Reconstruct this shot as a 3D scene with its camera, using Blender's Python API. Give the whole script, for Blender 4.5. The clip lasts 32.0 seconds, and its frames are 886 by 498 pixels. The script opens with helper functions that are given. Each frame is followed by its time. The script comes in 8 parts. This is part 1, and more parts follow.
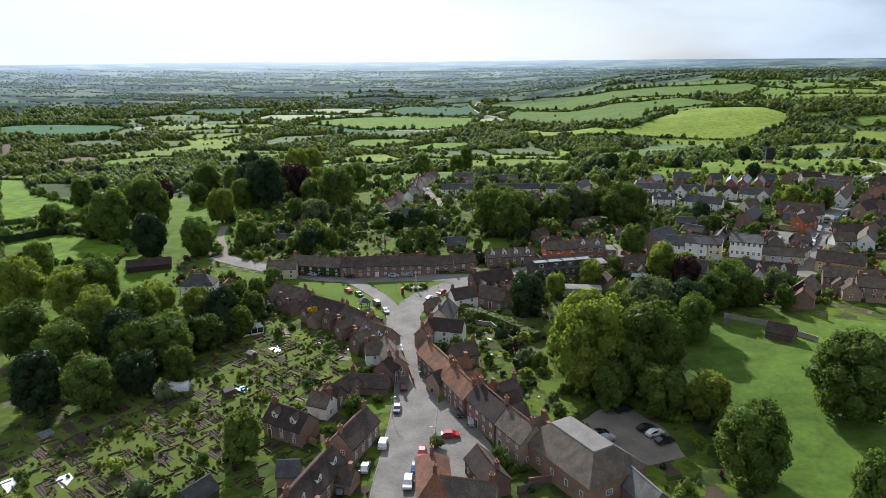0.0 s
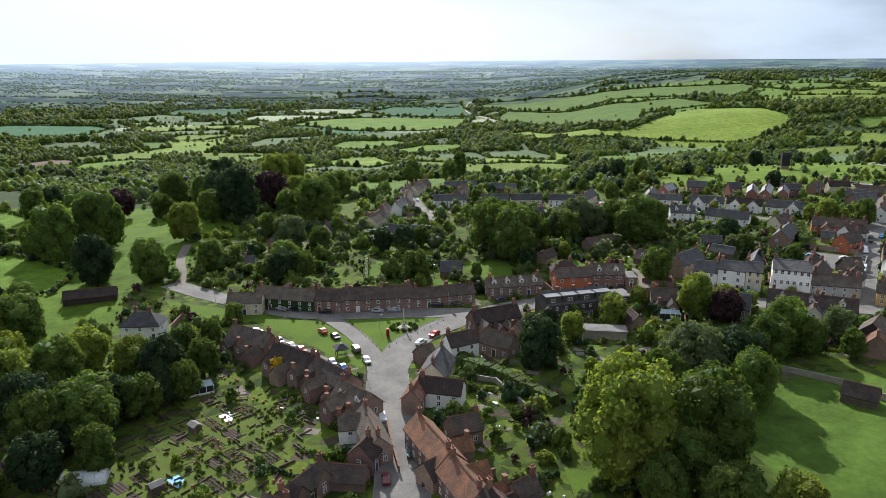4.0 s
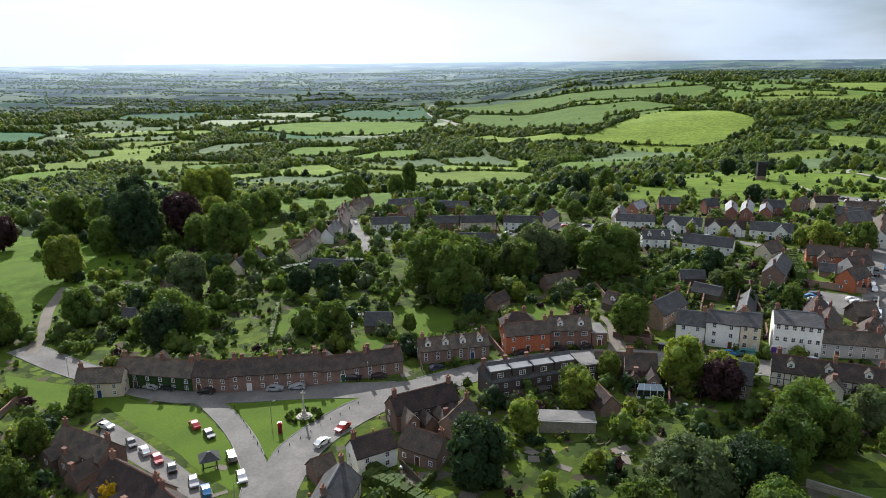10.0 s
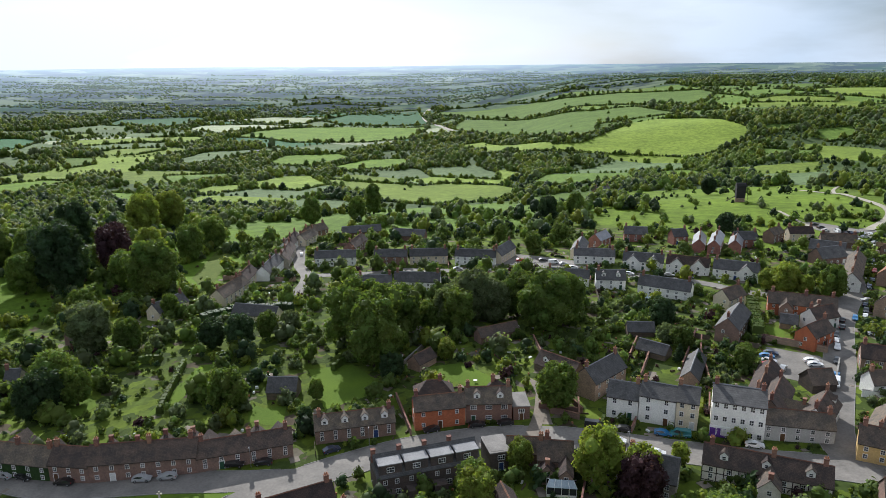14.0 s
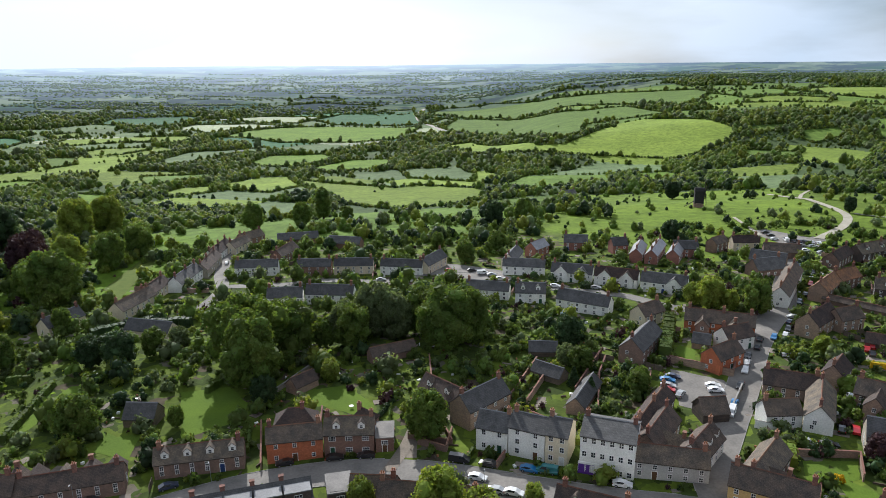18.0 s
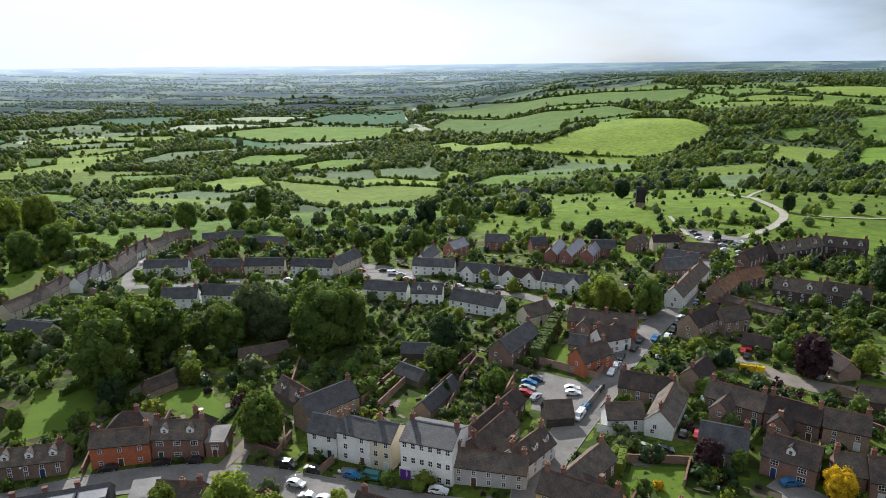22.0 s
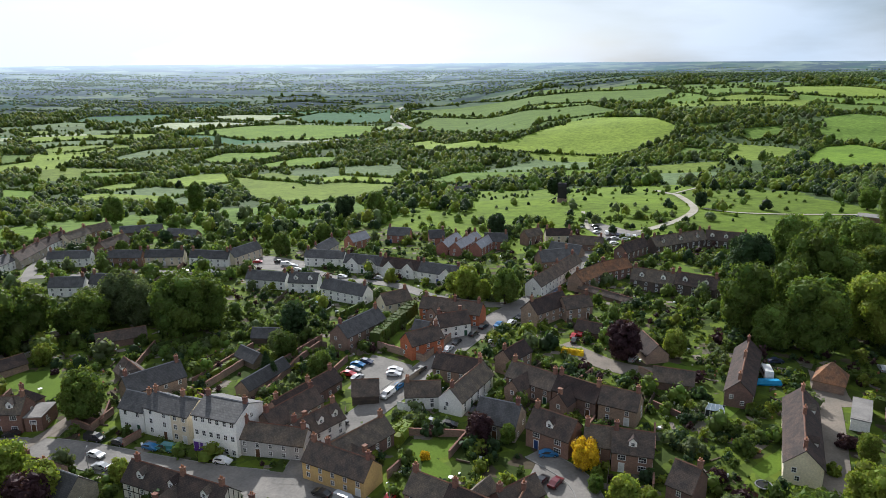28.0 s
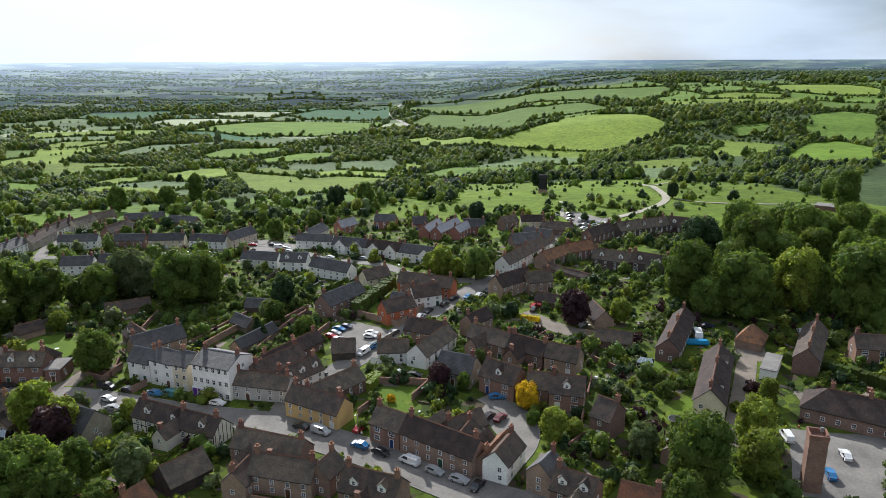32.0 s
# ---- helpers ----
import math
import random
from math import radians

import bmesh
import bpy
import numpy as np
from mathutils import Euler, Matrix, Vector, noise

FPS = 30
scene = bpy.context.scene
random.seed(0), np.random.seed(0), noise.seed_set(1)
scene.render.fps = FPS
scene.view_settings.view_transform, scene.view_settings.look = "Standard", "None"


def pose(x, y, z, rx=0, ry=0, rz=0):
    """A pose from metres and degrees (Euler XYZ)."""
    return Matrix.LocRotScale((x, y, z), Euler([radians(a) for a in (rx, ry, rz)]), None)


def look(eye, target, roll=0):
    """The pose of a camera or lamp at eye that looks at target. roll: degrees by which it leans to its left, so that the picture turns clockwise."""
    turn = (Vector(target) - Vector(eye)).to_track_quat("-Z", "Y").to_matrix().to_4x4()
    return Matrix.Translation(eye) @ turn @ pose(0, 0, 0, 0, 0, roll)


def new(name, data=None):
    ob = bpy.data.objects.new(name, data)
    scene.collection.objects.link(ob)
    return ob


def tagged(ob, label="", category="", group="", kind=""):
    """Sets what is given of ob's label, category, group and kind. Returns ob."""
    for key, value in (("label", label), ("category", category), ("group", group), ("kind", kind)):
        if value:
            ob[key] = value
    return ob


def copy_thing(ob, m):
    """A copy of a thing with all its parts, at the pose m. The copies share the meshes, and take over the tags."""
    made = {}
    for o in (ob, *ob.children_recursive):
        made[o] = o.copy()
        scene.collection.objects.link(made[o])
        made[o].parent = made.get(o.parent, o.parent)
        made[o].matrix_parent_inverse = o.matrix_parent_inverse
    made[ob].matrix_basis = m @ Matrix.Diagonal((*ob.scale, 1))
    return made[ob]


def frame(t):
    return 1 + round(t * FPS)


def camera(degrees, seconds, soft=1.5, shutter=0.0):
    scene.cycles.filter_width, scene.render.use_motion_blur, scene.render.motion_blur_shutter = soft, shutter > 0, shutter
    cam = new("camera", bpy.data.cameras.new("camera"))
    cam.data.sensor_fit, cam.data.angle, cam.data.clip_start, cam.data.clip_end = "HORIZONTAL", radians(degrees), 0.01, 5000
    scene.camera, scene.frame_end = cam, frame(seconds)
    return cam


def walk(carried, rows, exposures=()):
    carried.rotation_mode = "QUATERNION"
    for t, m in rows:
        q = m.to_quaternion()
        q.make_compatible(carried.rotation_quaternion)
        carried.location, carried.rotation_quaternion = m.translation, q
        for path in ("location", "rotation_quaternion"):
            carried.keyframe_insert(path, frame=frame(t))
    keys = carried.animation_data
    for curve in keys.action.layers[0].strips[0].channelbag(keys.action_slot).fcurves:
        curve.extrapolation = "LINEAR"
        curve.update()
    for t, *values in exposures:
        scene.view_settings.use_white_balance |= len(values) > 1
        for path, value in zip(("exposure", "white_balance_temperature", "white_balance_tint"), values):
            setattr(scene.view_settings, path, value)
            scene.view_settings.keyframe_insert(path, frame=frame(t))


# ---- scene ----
cam = camera(64.55, 32.0, soft=0.5)
PATH = [
    (0, (0.01, 0.00, 80.01), (0.011, 96.379, 53.327), -0.60),
    (3, (-0.55, 31.22, 78.72), (-0.026, 127.599, 52.062), -0.54),
    (6, (-0.32, 62.05, 77.70), (3.239, 158.360, 51.008), -0.57),
    (9, (7.92, 86.48, 77.55), (13.635, 182.725, 51.003), -0.64),
    (11, (18.96, 98.76, 79.85), (24.992, 195.019, 53.428), -0.59),
    (13, (32.02, 109.74, 85.28), (37.757, 206.052, 58.974), -0.62),
    (14.5, (43.15, 117.41, 87.66), (48.640, 213.734, 61.369), -0.68),
    (16.5, (60.17, 123.93, 88.18), (65.339, 220.258, 61.829), -0.65),
    (19, (82.85, 127.51, 87.35), (87.840, 223.819, 60.910), -0.67),
    (21, (102.35, 128.26, 86.59), (107.185, 224.582, 60.163), -0.74),
    (23, (120.74, 128.50, 85.86), (125.613, 224.818, 59.437), -0.68),
    (25.5, (142.75, 126.33, 85.63), (147.573, 222.646, 59.157), -0.70),
    (28, (156.51, 116.36, 85.35), (161.518, 212.638, 58.800), -0.53),
    (30, (161.41, 104.51, 85.52), (166.399, 200.759, 58.839), -0.47),
    (32, (163.95, 91.20, 85.53), (168.908, 187.399, 58.683), -0.40),
]
walk(cam, [(t, look(eye, target, roll)) for t, eye, target, roll in PATH], exposures=[(0, 0.34, 5800, 10), (32, 0.34, 5800, 10)])

# ---- light ----
SUN_AZ, SUN_EL = radians(12.5), radians(31.0)  # azimuth to the left of +y
world = bpy.data.worlds.new("sky")
scene.world = world
world.use_nodes = True
wn, wl = world.node_tree.nodes, world.node_tree.links
bg = wn["Background"]
sky = wn.new("ShaderNodeTexSky")
sky.sky_type = "NISHITA"
sky.sun_disc = False
sky.sun_elevation, sky.sun_rotation = SUN_EL, -SUN_AZ
sky.air_density, sky.dust_density, sky.ozone_density = 1.0, 0.6, 1.5
wtc, wmap = wn.new("ShaderNodeTexCoord"), wn.new("ShaderNodeMapping")
wmap.inputs["Scale"].default_value = (1.2, 1.2, 5.0)
wnoise = wn.new("ShaderNodeTexNoise")
wnoise.inputs["Scale"].default_value, wnoise.inputs["Detail"].default_value = 2.2, 6.0
wramp = wn.new("ShaderNodeValToRGB")
wramp.color_ramp.elements[0].position, wramp.color_ramp.elements[1].position = 0.36, 0.60
whsv = wn.new("ShaderNodeHueSaturation")
whsv.inputs["Saturation"].default_value, whsv.inputs["Value"].default_value = 0.35, 0.86
wl.new(sky.outputs["Color"], whsv.inputs["Color"])
wl.new(wtc.outputs["Generated"], wmap.inputs["Vector"])
wl.new(wmap.outputs["Vector"], wnoise.inputs["Vector"])
wl.new(wnoise.outputs["Fac"], wramp.inputs["Fac"])
# the veil of cloud is brightest round the sun and bluer away from it
wnorm, wdot, wglow, wside = wn.new("ShaderNodeVectorMath"), wn.new("ShaderNodeVectorMath"), wn.new("ShaderNodeMapRange"), wn.new("ShaderNodeMix")
wnorm.operation, wdot.operation = "NORMALIZE", "DOT_PRODUCT"
wdot.inputs[1].default_value = (-math.sin(SUN_AZ) * math.cos(SUN_EL), math.cos(SUN_AZ) * math.cos(SUN_EL), math.sin(SUN_EL))
wside.data_type, wside.blend_type = "RGBA", "MULTIPLY"
wside.inputs["Factor"].default_value = 1.0
wfall = wn.new("ShaderNodeValToRGB")
fe = wfall.color_ramp.elements
fe[0].position, fe[0].color = 0.0, (0.80, 0.83, 0.87, 1)
fe[1].position, fe[1].color = 0.88, (1, 1, 1, 1)
for at, c in ((0.45, (0.80, 0.83, 0.87, 1)), (0.64, (0.62, 0.70, 0.78, 1)), (0.76, (0.84, 0.88, 0.91, 1))):
    fe.new(at).color = c
wcloud = wn.new("ShaderNodeMix")
wcloud.data_type = "RGBA"
wcloud.inputs["B"].default_value = (11.4, 11.4, 11.4, 1)
wl.new(whsv.outputs["Color"], wcloud.inputs["A"])
wl.new(wtc.outputs["Generated"], wnorm.inputs[0])
wl.new(wnorm.outputs["Vector"], wdot.inputs[0])
wl.new(wdot.outputs["Value"], wglow.inputs["Value"])
wl.new(wramp.outputs["Color"], wcloud.inputs["Factor"])
wl.new(wglow.outputs["Result"], wfall.inputs["Fac"])
wl.new(wcloud.outputs["Result"], wside.inputs["A"])
wl.new(wfall.outputs["Color"], wside.inputs["B"])
wl.new(wside.outputs["Result"], bg.inputs["Color"])
bg.inputs["Strength"].default_value = 0.075
sun = new("sun", bpy.data.lights.new("sun", "SUN"))
sun.data.energy, sun.data.angle, sun.data.color = 5.0, radians(0.6), (1.0, 0.93, 0.82)
sun_way = Vector((-math.sin(SUN_AZ) * math.cos(SUN_EL), math.cos(SUN_AZ) * math.cos(SUN_EL), math.sin(SUN_EL)))
sun.matrix_basis = look(sun_way * 300, (0, 0, 0))


# ---- materials ----
def material(name, colour, rough=0.85, colour2=None, scale=1.0, bump=0.3, spread=0.0, translucent=0.0, metal=0.0, island=0.0, spec=0.3, fine=None, grain=0.28):
    """A two-scale procedural surface: colour to colour2 by coarse noise, darkened by fine grain, spread by object or by piece."""
    m = bpy.data.materials.new(name)
    m.use_nodes = True
    n, l = m.node_tree.nodes, m.node_tree.links
    b = n["Principled BSDF"]
    b.inputs["Roughness"].default_value, b.inputs["Metallic"].default_value = rough, metal
    b.inputs["Specular IOR Level"].default_value = spec
    tc = n.new("ShaderNodeTexCoord")
    geo = n.new("ShaderNodeNewGeometry")
    no1, no2 = n.new("ShaderNodeTexNoise"), n.new("ShaderNodeTexNoise")
    no1.inputs["Scale"].default_value, no1.inputs["Detail"].default_value = scale * 0.35, 5
    no2.inputs["Scale"].default_value, no2.inputs["Detail"].default_value = fine or scale * 4.0, 4
    l.new(geo.outputs["Position"], no1.inputs["Vector"])
    l.new(geo.outputs["Position"], no2.inputs["Vector"])
    ramp = n.new("ShaderNodeValToRGB")
    ramp.color_ramp.elements[0].position, ramp.color_ramp.elements[1].position = 0.35, 0.65
    ramp.color_ramp.elements[0].color = (*colour, 1)
    ramp.color_ramp.elements[1].color = (*(colour2 or [c * 0.72 for c in colour]), 1)
    l.new(no1.outputs["Fac"], ramp.inputs["Fac"])
    hsv = n.new("ShaderNodeHueSaturation")
    mr = n.new("ShaderNodeMapRange")
    mr.inputs["To Min"].default_value, mr.inputs["To Max"].default_value = 1 - grain * 1.1, 1 + grain * 1.1
    l.new(no2.outputs["Fac"], mr.inputs["Value"])
    value = mr.outputs["Result"]
    for amount, socket in ((spread, None), (island, geo.outputs["Random Per Island"])):
        if amount:
            if socket is None:
                socket = n.new("ShaderNodeObjectInfo").outputs["Random"]
            r = n.new("ShaderNodeMapRange")
            r.inputs["To Min"].default_value, r.inputs["To Max"].default_value = 1 - amount, 1 + amount
            l.new(socket, r.inputs["Value"])
            mul = n.new("ShaderNodeMath")
            mul.operation = "MULTIPLY"
            l.new(value, mul.inputs[0])
            l.new(r.outputs["Result"], mul.inputs[1])
            value = mul.outputs[0]
            h = n.new("ShaderNodeMapRange")
            h.inputs["To Min"].default_value, h.inputs["To Max"].default_value = 0.5 - amount * 0.05, 0.5 + amount * 0.05
            l.new(socket, h.inputs["Value"])
            l.new(h.outputs["Result"], hsv.inputs["Hue"])
    l.new(value, hsv.inputs["Value"])
    l.new(ramp.outputs["Color"], hsv.inputs["Color"])
    l.new(hsv.outputs["Color"], b.inputs["Base Color"])
    if bump:
        bp = n.new("ShaderNodeBump")
        bp.inputs["Strength"].default_value, bp.inputs["Distance"].default_value = bump, 0.08
        l.new(no2.outputs["Fac"], bp.inputs["Height"])
        l.new(bp.outputs["Normal"], b.inputs["Normal"])
    if translucent:
        tr, mx = n.new("ShaderNodeBsdfTranslucent"), n.new("ShaderNodeMixShader")
        mx.inputs[0].default_value = translucent
        gain = n.new("ShaderNodeMix")
        gain.data_type, gain.blend_type = "RGBA", "MULTIPLY"
        gain.inputs["Factor"].default_value = 1.0
        gain.inputs["B"].default_value = (1.5, 1.5, 0.7, 1)
        l.new(hsv.outputs["Color"], gain.inputs["A"])
        l.new(gain.outputs["Result"], tr.inputs["Color"])
        l.new(b.outputs["BSDF"], mx.inputs[1])
        l.new(tr.outputs["BSDF"], mx.inputs[2])
        l.new(mx.outputs[0], n["Material Output"].inputs["Surface"])
    return m


def courses(m, step, depth, dark=0.75, along=0.0):
    """Adds horizontal courses (tiles, bricks, boards) and cross joints to a material, in object space."""
    n, l = m.node_tree.nodes, m.node_tree.links
    tc = n.new("ShaderNodeTexCoord")
    sep = n.new("ShaderNodeSeparateXYZ")
    l.new(tc.outputs["Object"], sep.inputs[0])
    com = n.new("ShaderNodeCombineXYZ")
    add = n.new("ShaderNodeMath")
    l.new(sep.outputs["X"], add.inputs[0])
    l.new(sep.outputs["Y"], add.inputs[1])
    l.new(add.outputs[0], com.inputs["X"])
    l.new(sep.outputs["Z"], com.inputs["Y"])
    br = n.new("ShaderNodeTexBrick")
    br.inputs["Scale"].default_value = 1.0
    br.inputs["Brick Width"].default_value, br.inputs["Row Height"].default_value = along or step * 1.6, step
    br.inputs["Mortar Size"].default_value = step * 0.09
    br.inputs["Color1"].default_value, br.inputs["Color2"].default_value = (1, 1, 1, 1), (0.7, 0.72, 0.75, 1)
    br.inputs["Mortar"].default_value = (dark, dark, dark, 1)
    l.new(com.outputs[0], br.inputs["Vector"])
    hsv = next(x for x in n if x.bl_idname == "ShaderNodeHueSaturation")
    b = n["Principled BSDF"]
    mul = n.new("ShaderNodeMix")
    mul.data_type, mul.blend_type = "RGBA", "MULTIPLY"
    mul.inputs["Factor"].default_value = 1.0
    l.new(hsv.outputs["Color"], mul.inputs["A"])
    l.new(br.outputs["Color"], mul.inputs["B"])
    l.new(mul.outputs["Result"], b.inputs["Base Color"])
    return m


WALLS = {
    "brick": courses(material("wall_brick", (0.31, 0.200, 0.152), 0.9, (0.23, 0.158, 0.126), 1.2, spread=0.35), 0.225, 0.01),
    "orange": courses(material("wall_orange_brick", (0.52, 0.165, 0.075), 0.9, (0.42, 0.14, 0.07), 1.2), 0.225, 0.01),
    "red": courses(material("wall_red_brick", (0.36, 0.16, 0.12), 0.9, (0.29, 0.135, 0.105), 1.2, spread=0.1), 0.225, 0.01),
    "brown": courses(material("wall_brown_brick", (0.30, 0.18, 0.13), 0.9, (0.24, 0.145, 0.11), 1.2, spread=0.15), 0.225, 0.01),
    "white": material("wall_white_render", (0.80, 0.79, 0.75), 0.9, (0.70, 0.69, 0.65), 0.8, 0.1),
    "cream": material("wall_cream_render", (0.66, 0.58, 0.43), 0.9, (0.58, 0.50, 0.37), 0.8, 0.1, spread=0.1),
    "ochre": material("wall_ochre_render", (0.58, 0.40, 0.16), 0.9, (0.50, 0.34, 0.15), 0.8, 0.1),
    "grey": material("wall_grey_render", (0.44, 0.43, 0.42), 0.9, (0.36, 0.35, 0.34), 0.8, 0.1),
    "stone": courses(material("wall_stone", (0.42, 0.37, 0.29), 0.95, (0.32, 0.28, 0.22), 1.5, spread=0.12), 0.22, 0.02),
    "black": courses(material("wall_dark_brick", (0.13, 0.095, 0.08), 0.9, (0.09, 0.075, 0.07), 1.2), 0.225, 0.01),
    "wood": courses(material("wall_boards", (0.17, 0.125, 0.09), 0.9, (0.12, 0.095, 0.075), 2.0, spread=0.25), 0.18, 0.02, along=9.0),
    "barn": courses(material("wall_barn_boards", (0.075, 0.055, 0.045), 0.9, (0.05, 0.04, 0.035), 2.0, spread=0.2), 0.18, 0.02, along=9.0),
    "timber": material("wall_plaster", (0.72, 0.68, 0.60), 0.9, (0.62, 0.58, 0.5), 0.8, 0.1),
    "ivy": material("wall_ivy", (0.035, 0.075, 0.018), 0.8, (0.02, 0.045, 0.012), 3.0, 1.0, translucent=0.1),
}
ROOFS = {
    "tile": courses(material("roof_tile", (0.138, 0.100, 0.078), 0.9, (0.078, 0.064, 0.056), 1.5, 0.8, spread=0.5, grain=0.55), 0.20, 0.02, 0.6),
    "orange_tile": courses(material("roof_orange_tile", (0.30, 0.135, 0.072), 0.9, (0.16, 0.092, 0.062), 1.5, 0.6, spread=0.2, grain=0.55), 0.20, 0.02, 0.6),
    "slate": courses(material("roof_slate", (0.110, 0.106, 0.104), 0.65, (0.070, 0.067, 0.066), 1.5, 0.4, spread=0.25, grain=0.4), 0.25, 0.02, 0.6),
    # sun glint put into the colour: far paler than the plain slate, and glossier
    "shiny": courses(material("roof_slate_glint", (0.34, 0.33, 0.34), 0.32, (0.25, 0.24, 0.25), 1.5, 0.2, spec=0.7), 0.25, 0.02, 0.7),
    "flat": material("roof_felt", (0.25, 0.235, 0.22), 0.9, (0.18, 0.17, 0.16), 0.8, 0.2, spec=0.15),
}
FRAME = material("white_paint", (0.80, 0.80, 0.78), 0.5, (0.72, 0.72, 0.7), 2.0, 0.05)
PANE = material("window_glass", (0.02, 0.024, 0.03), 0.06, (0.03, 0.032, 0.036), 0.6, 0.0, spec=0.6)
DOORS = [material("door_paint_" + k, c, 0.45, None, 2.0, 0.1) for k, c in
         (("green", (0.03, 0.09, 0.05)), ("blue", (0.03, 0.06, 0.18)), ("white", (0.7, 0.7, 0.68)), ("brown", (0.12, 0.06, 0.03)))]
CHIMNEY = courses(material("chimney_brick", (0.29, 0.145, 0.10), 0.9, (0.20, 0.11, 0.085), 1.5, spread=0.2), 0.225, 0.01)
POT = material("chimney_pot_clay", (0.36, 0.16, 0.08), 0.85, None, 3.0)
RIDGE = material("ridge_tile", (0.19, 0.09, 0.055), 0.9, (0.12, 0.075, 0.055), 3.0, spread=0.2)
LEAD = material("lead_sheet", (0.24, 0.24, 0.245), 0.75, (0.19, 0.19, 0.195), 1.0, 0.1, spec=0.2)
BEAM = material("oak_beam", (0.045, 0.035, 0.028), 0.9, None, 3.0)
ASPHALT = material("asphalt", (0.225, 0.208, 0.188), 0.85, (0.150, 0.141, 0.130), 0.45, 0.12, fine=1.7, spec=0.15)
TRACK = material("chalk_track", (0.36, 0.33, 0.27), 0.95, (0.28, 0.26, 0.2), 0.5, 0.3)
GRAVEL = material("gravel", (0.22, 0.185, 0.15), 0.95, (0.16, 0.14, 0.115), 0.6, 0.4)
KERB = material("kerb_stone", (0.28, 0.27, 0.25), 0.9, (0.22, 0.21, 0.2), 2.0)
BARK = material("bark", (0.075, 0.055, 0.04), 0.95, (0.05, 0.04, 0.03), 4.0, 0.8)
LEAF = {
    "oak": material("leaves_oak", (0.128, 0.176, 0.036), 0.6, (0.084, 0.128, 0.029), 0.3, 0.0, 0.22, 0.44, island=0.30, spec=0.12),
    "lime": material("leaves_lime", (0.205, 0.242, 0.042), 0.6, (0.150, 0.192, 0.036), 0.3, 0.0, 0.2, 0.46, island=0.30, spec=0.12),
    "dark": material("leaves_dark", (0.044, 0.074, 0.028), 0.6, (0.030, 0.052, 0.024), 0.3, 0.0, 0.2, 0.34, island=0.30, spec=0.12),
    "grey": material("leaves_grey", (0.135, 0.170, 0.078), 0.65, (0.105, 0.135, 0.062), 0.3, 0.0, 0.2, 0.44, island=0.30, spec=0.12),
    "copper": material("leaves_copper", (0.056, 0.028, 0.031), 0.6, (0.039, 0.020, 0.025), 0.3, 0.0, 0.1, 0.22, island=0.30, spec=0.12),
    "yellow": material("leaves_yellow", (0.62, 0.42, 0.02), 0.6, (0.50, 0.35, 0.02), 0.3, 0.0, 0.05, 0.3, island=0.30, spec=0.06),
    "hedge": material("leaves_hedge", (0.094, 0.130, 0.032), 0.65, (0.066, 0.096, 0.026), 0.3, 0.0, 0.2, 0.40, island=0.30, spec=0.1),
}


# ---- mesh helpers ----
def mesh_of(name, verts, faces, mats, indices=None, smooth=False):
    me = bpy.data.meshes.new(name)
    me.from_pydata([tuple(v) for v in verts], [], [tuple(f) for f in faces])
    for m in mats if isinstance(mats, (list, tuple)) else (mats,):
        me.materials.append(m)
    if indices is not None:
        me.polygons.foreach_set("material_index", np.asarray(indices, dtype=np.int32))
    if smooth:
        me.polygons.foreach_set("use_smooth", np.ones(len(me.polygons), dtype=bool))
    me.update()
    return me


def big_mesh(name, verts, quads, mats, smooth=False):
    """A mesh from arrays, all faces with the same number of corners."""
    me = bpy.data.meshes.new(name)
    verts, quads = np.asarray(verts, dtype=np.float32), np.asarray(quads, dtype=np.int32)
    k = quads.shape[1]
    me.vertices.add(len(verts))
    me.vertices.foreach_set("co", verts.ravel())
    me.loops.add(quads.size)
    me.loops.foreach_set("vertex_index", quads.ravel())
    me.polygons.add(len(quads))
    me.polygons.foreach_set("loop_start", np.arange(0, quads.size, k, dtype=np.int32))
    if smooth:
        me.polygons.foreach_set("use_smooth", np.ones(len(quads), dtype=bool))
    for m in mats if isinstance(mats, (list, tuple)) else (mats,):
        me.materials.append(m)
    me.update(calc_edges=True)
    me.validate()
    return me


def part(name, me, parent, m=None, label=""):
    ob = new(name, me)
    ob.parent = parent
    if m is not None:
        ob.matrix_basis = m
    return tagged(ob, label)


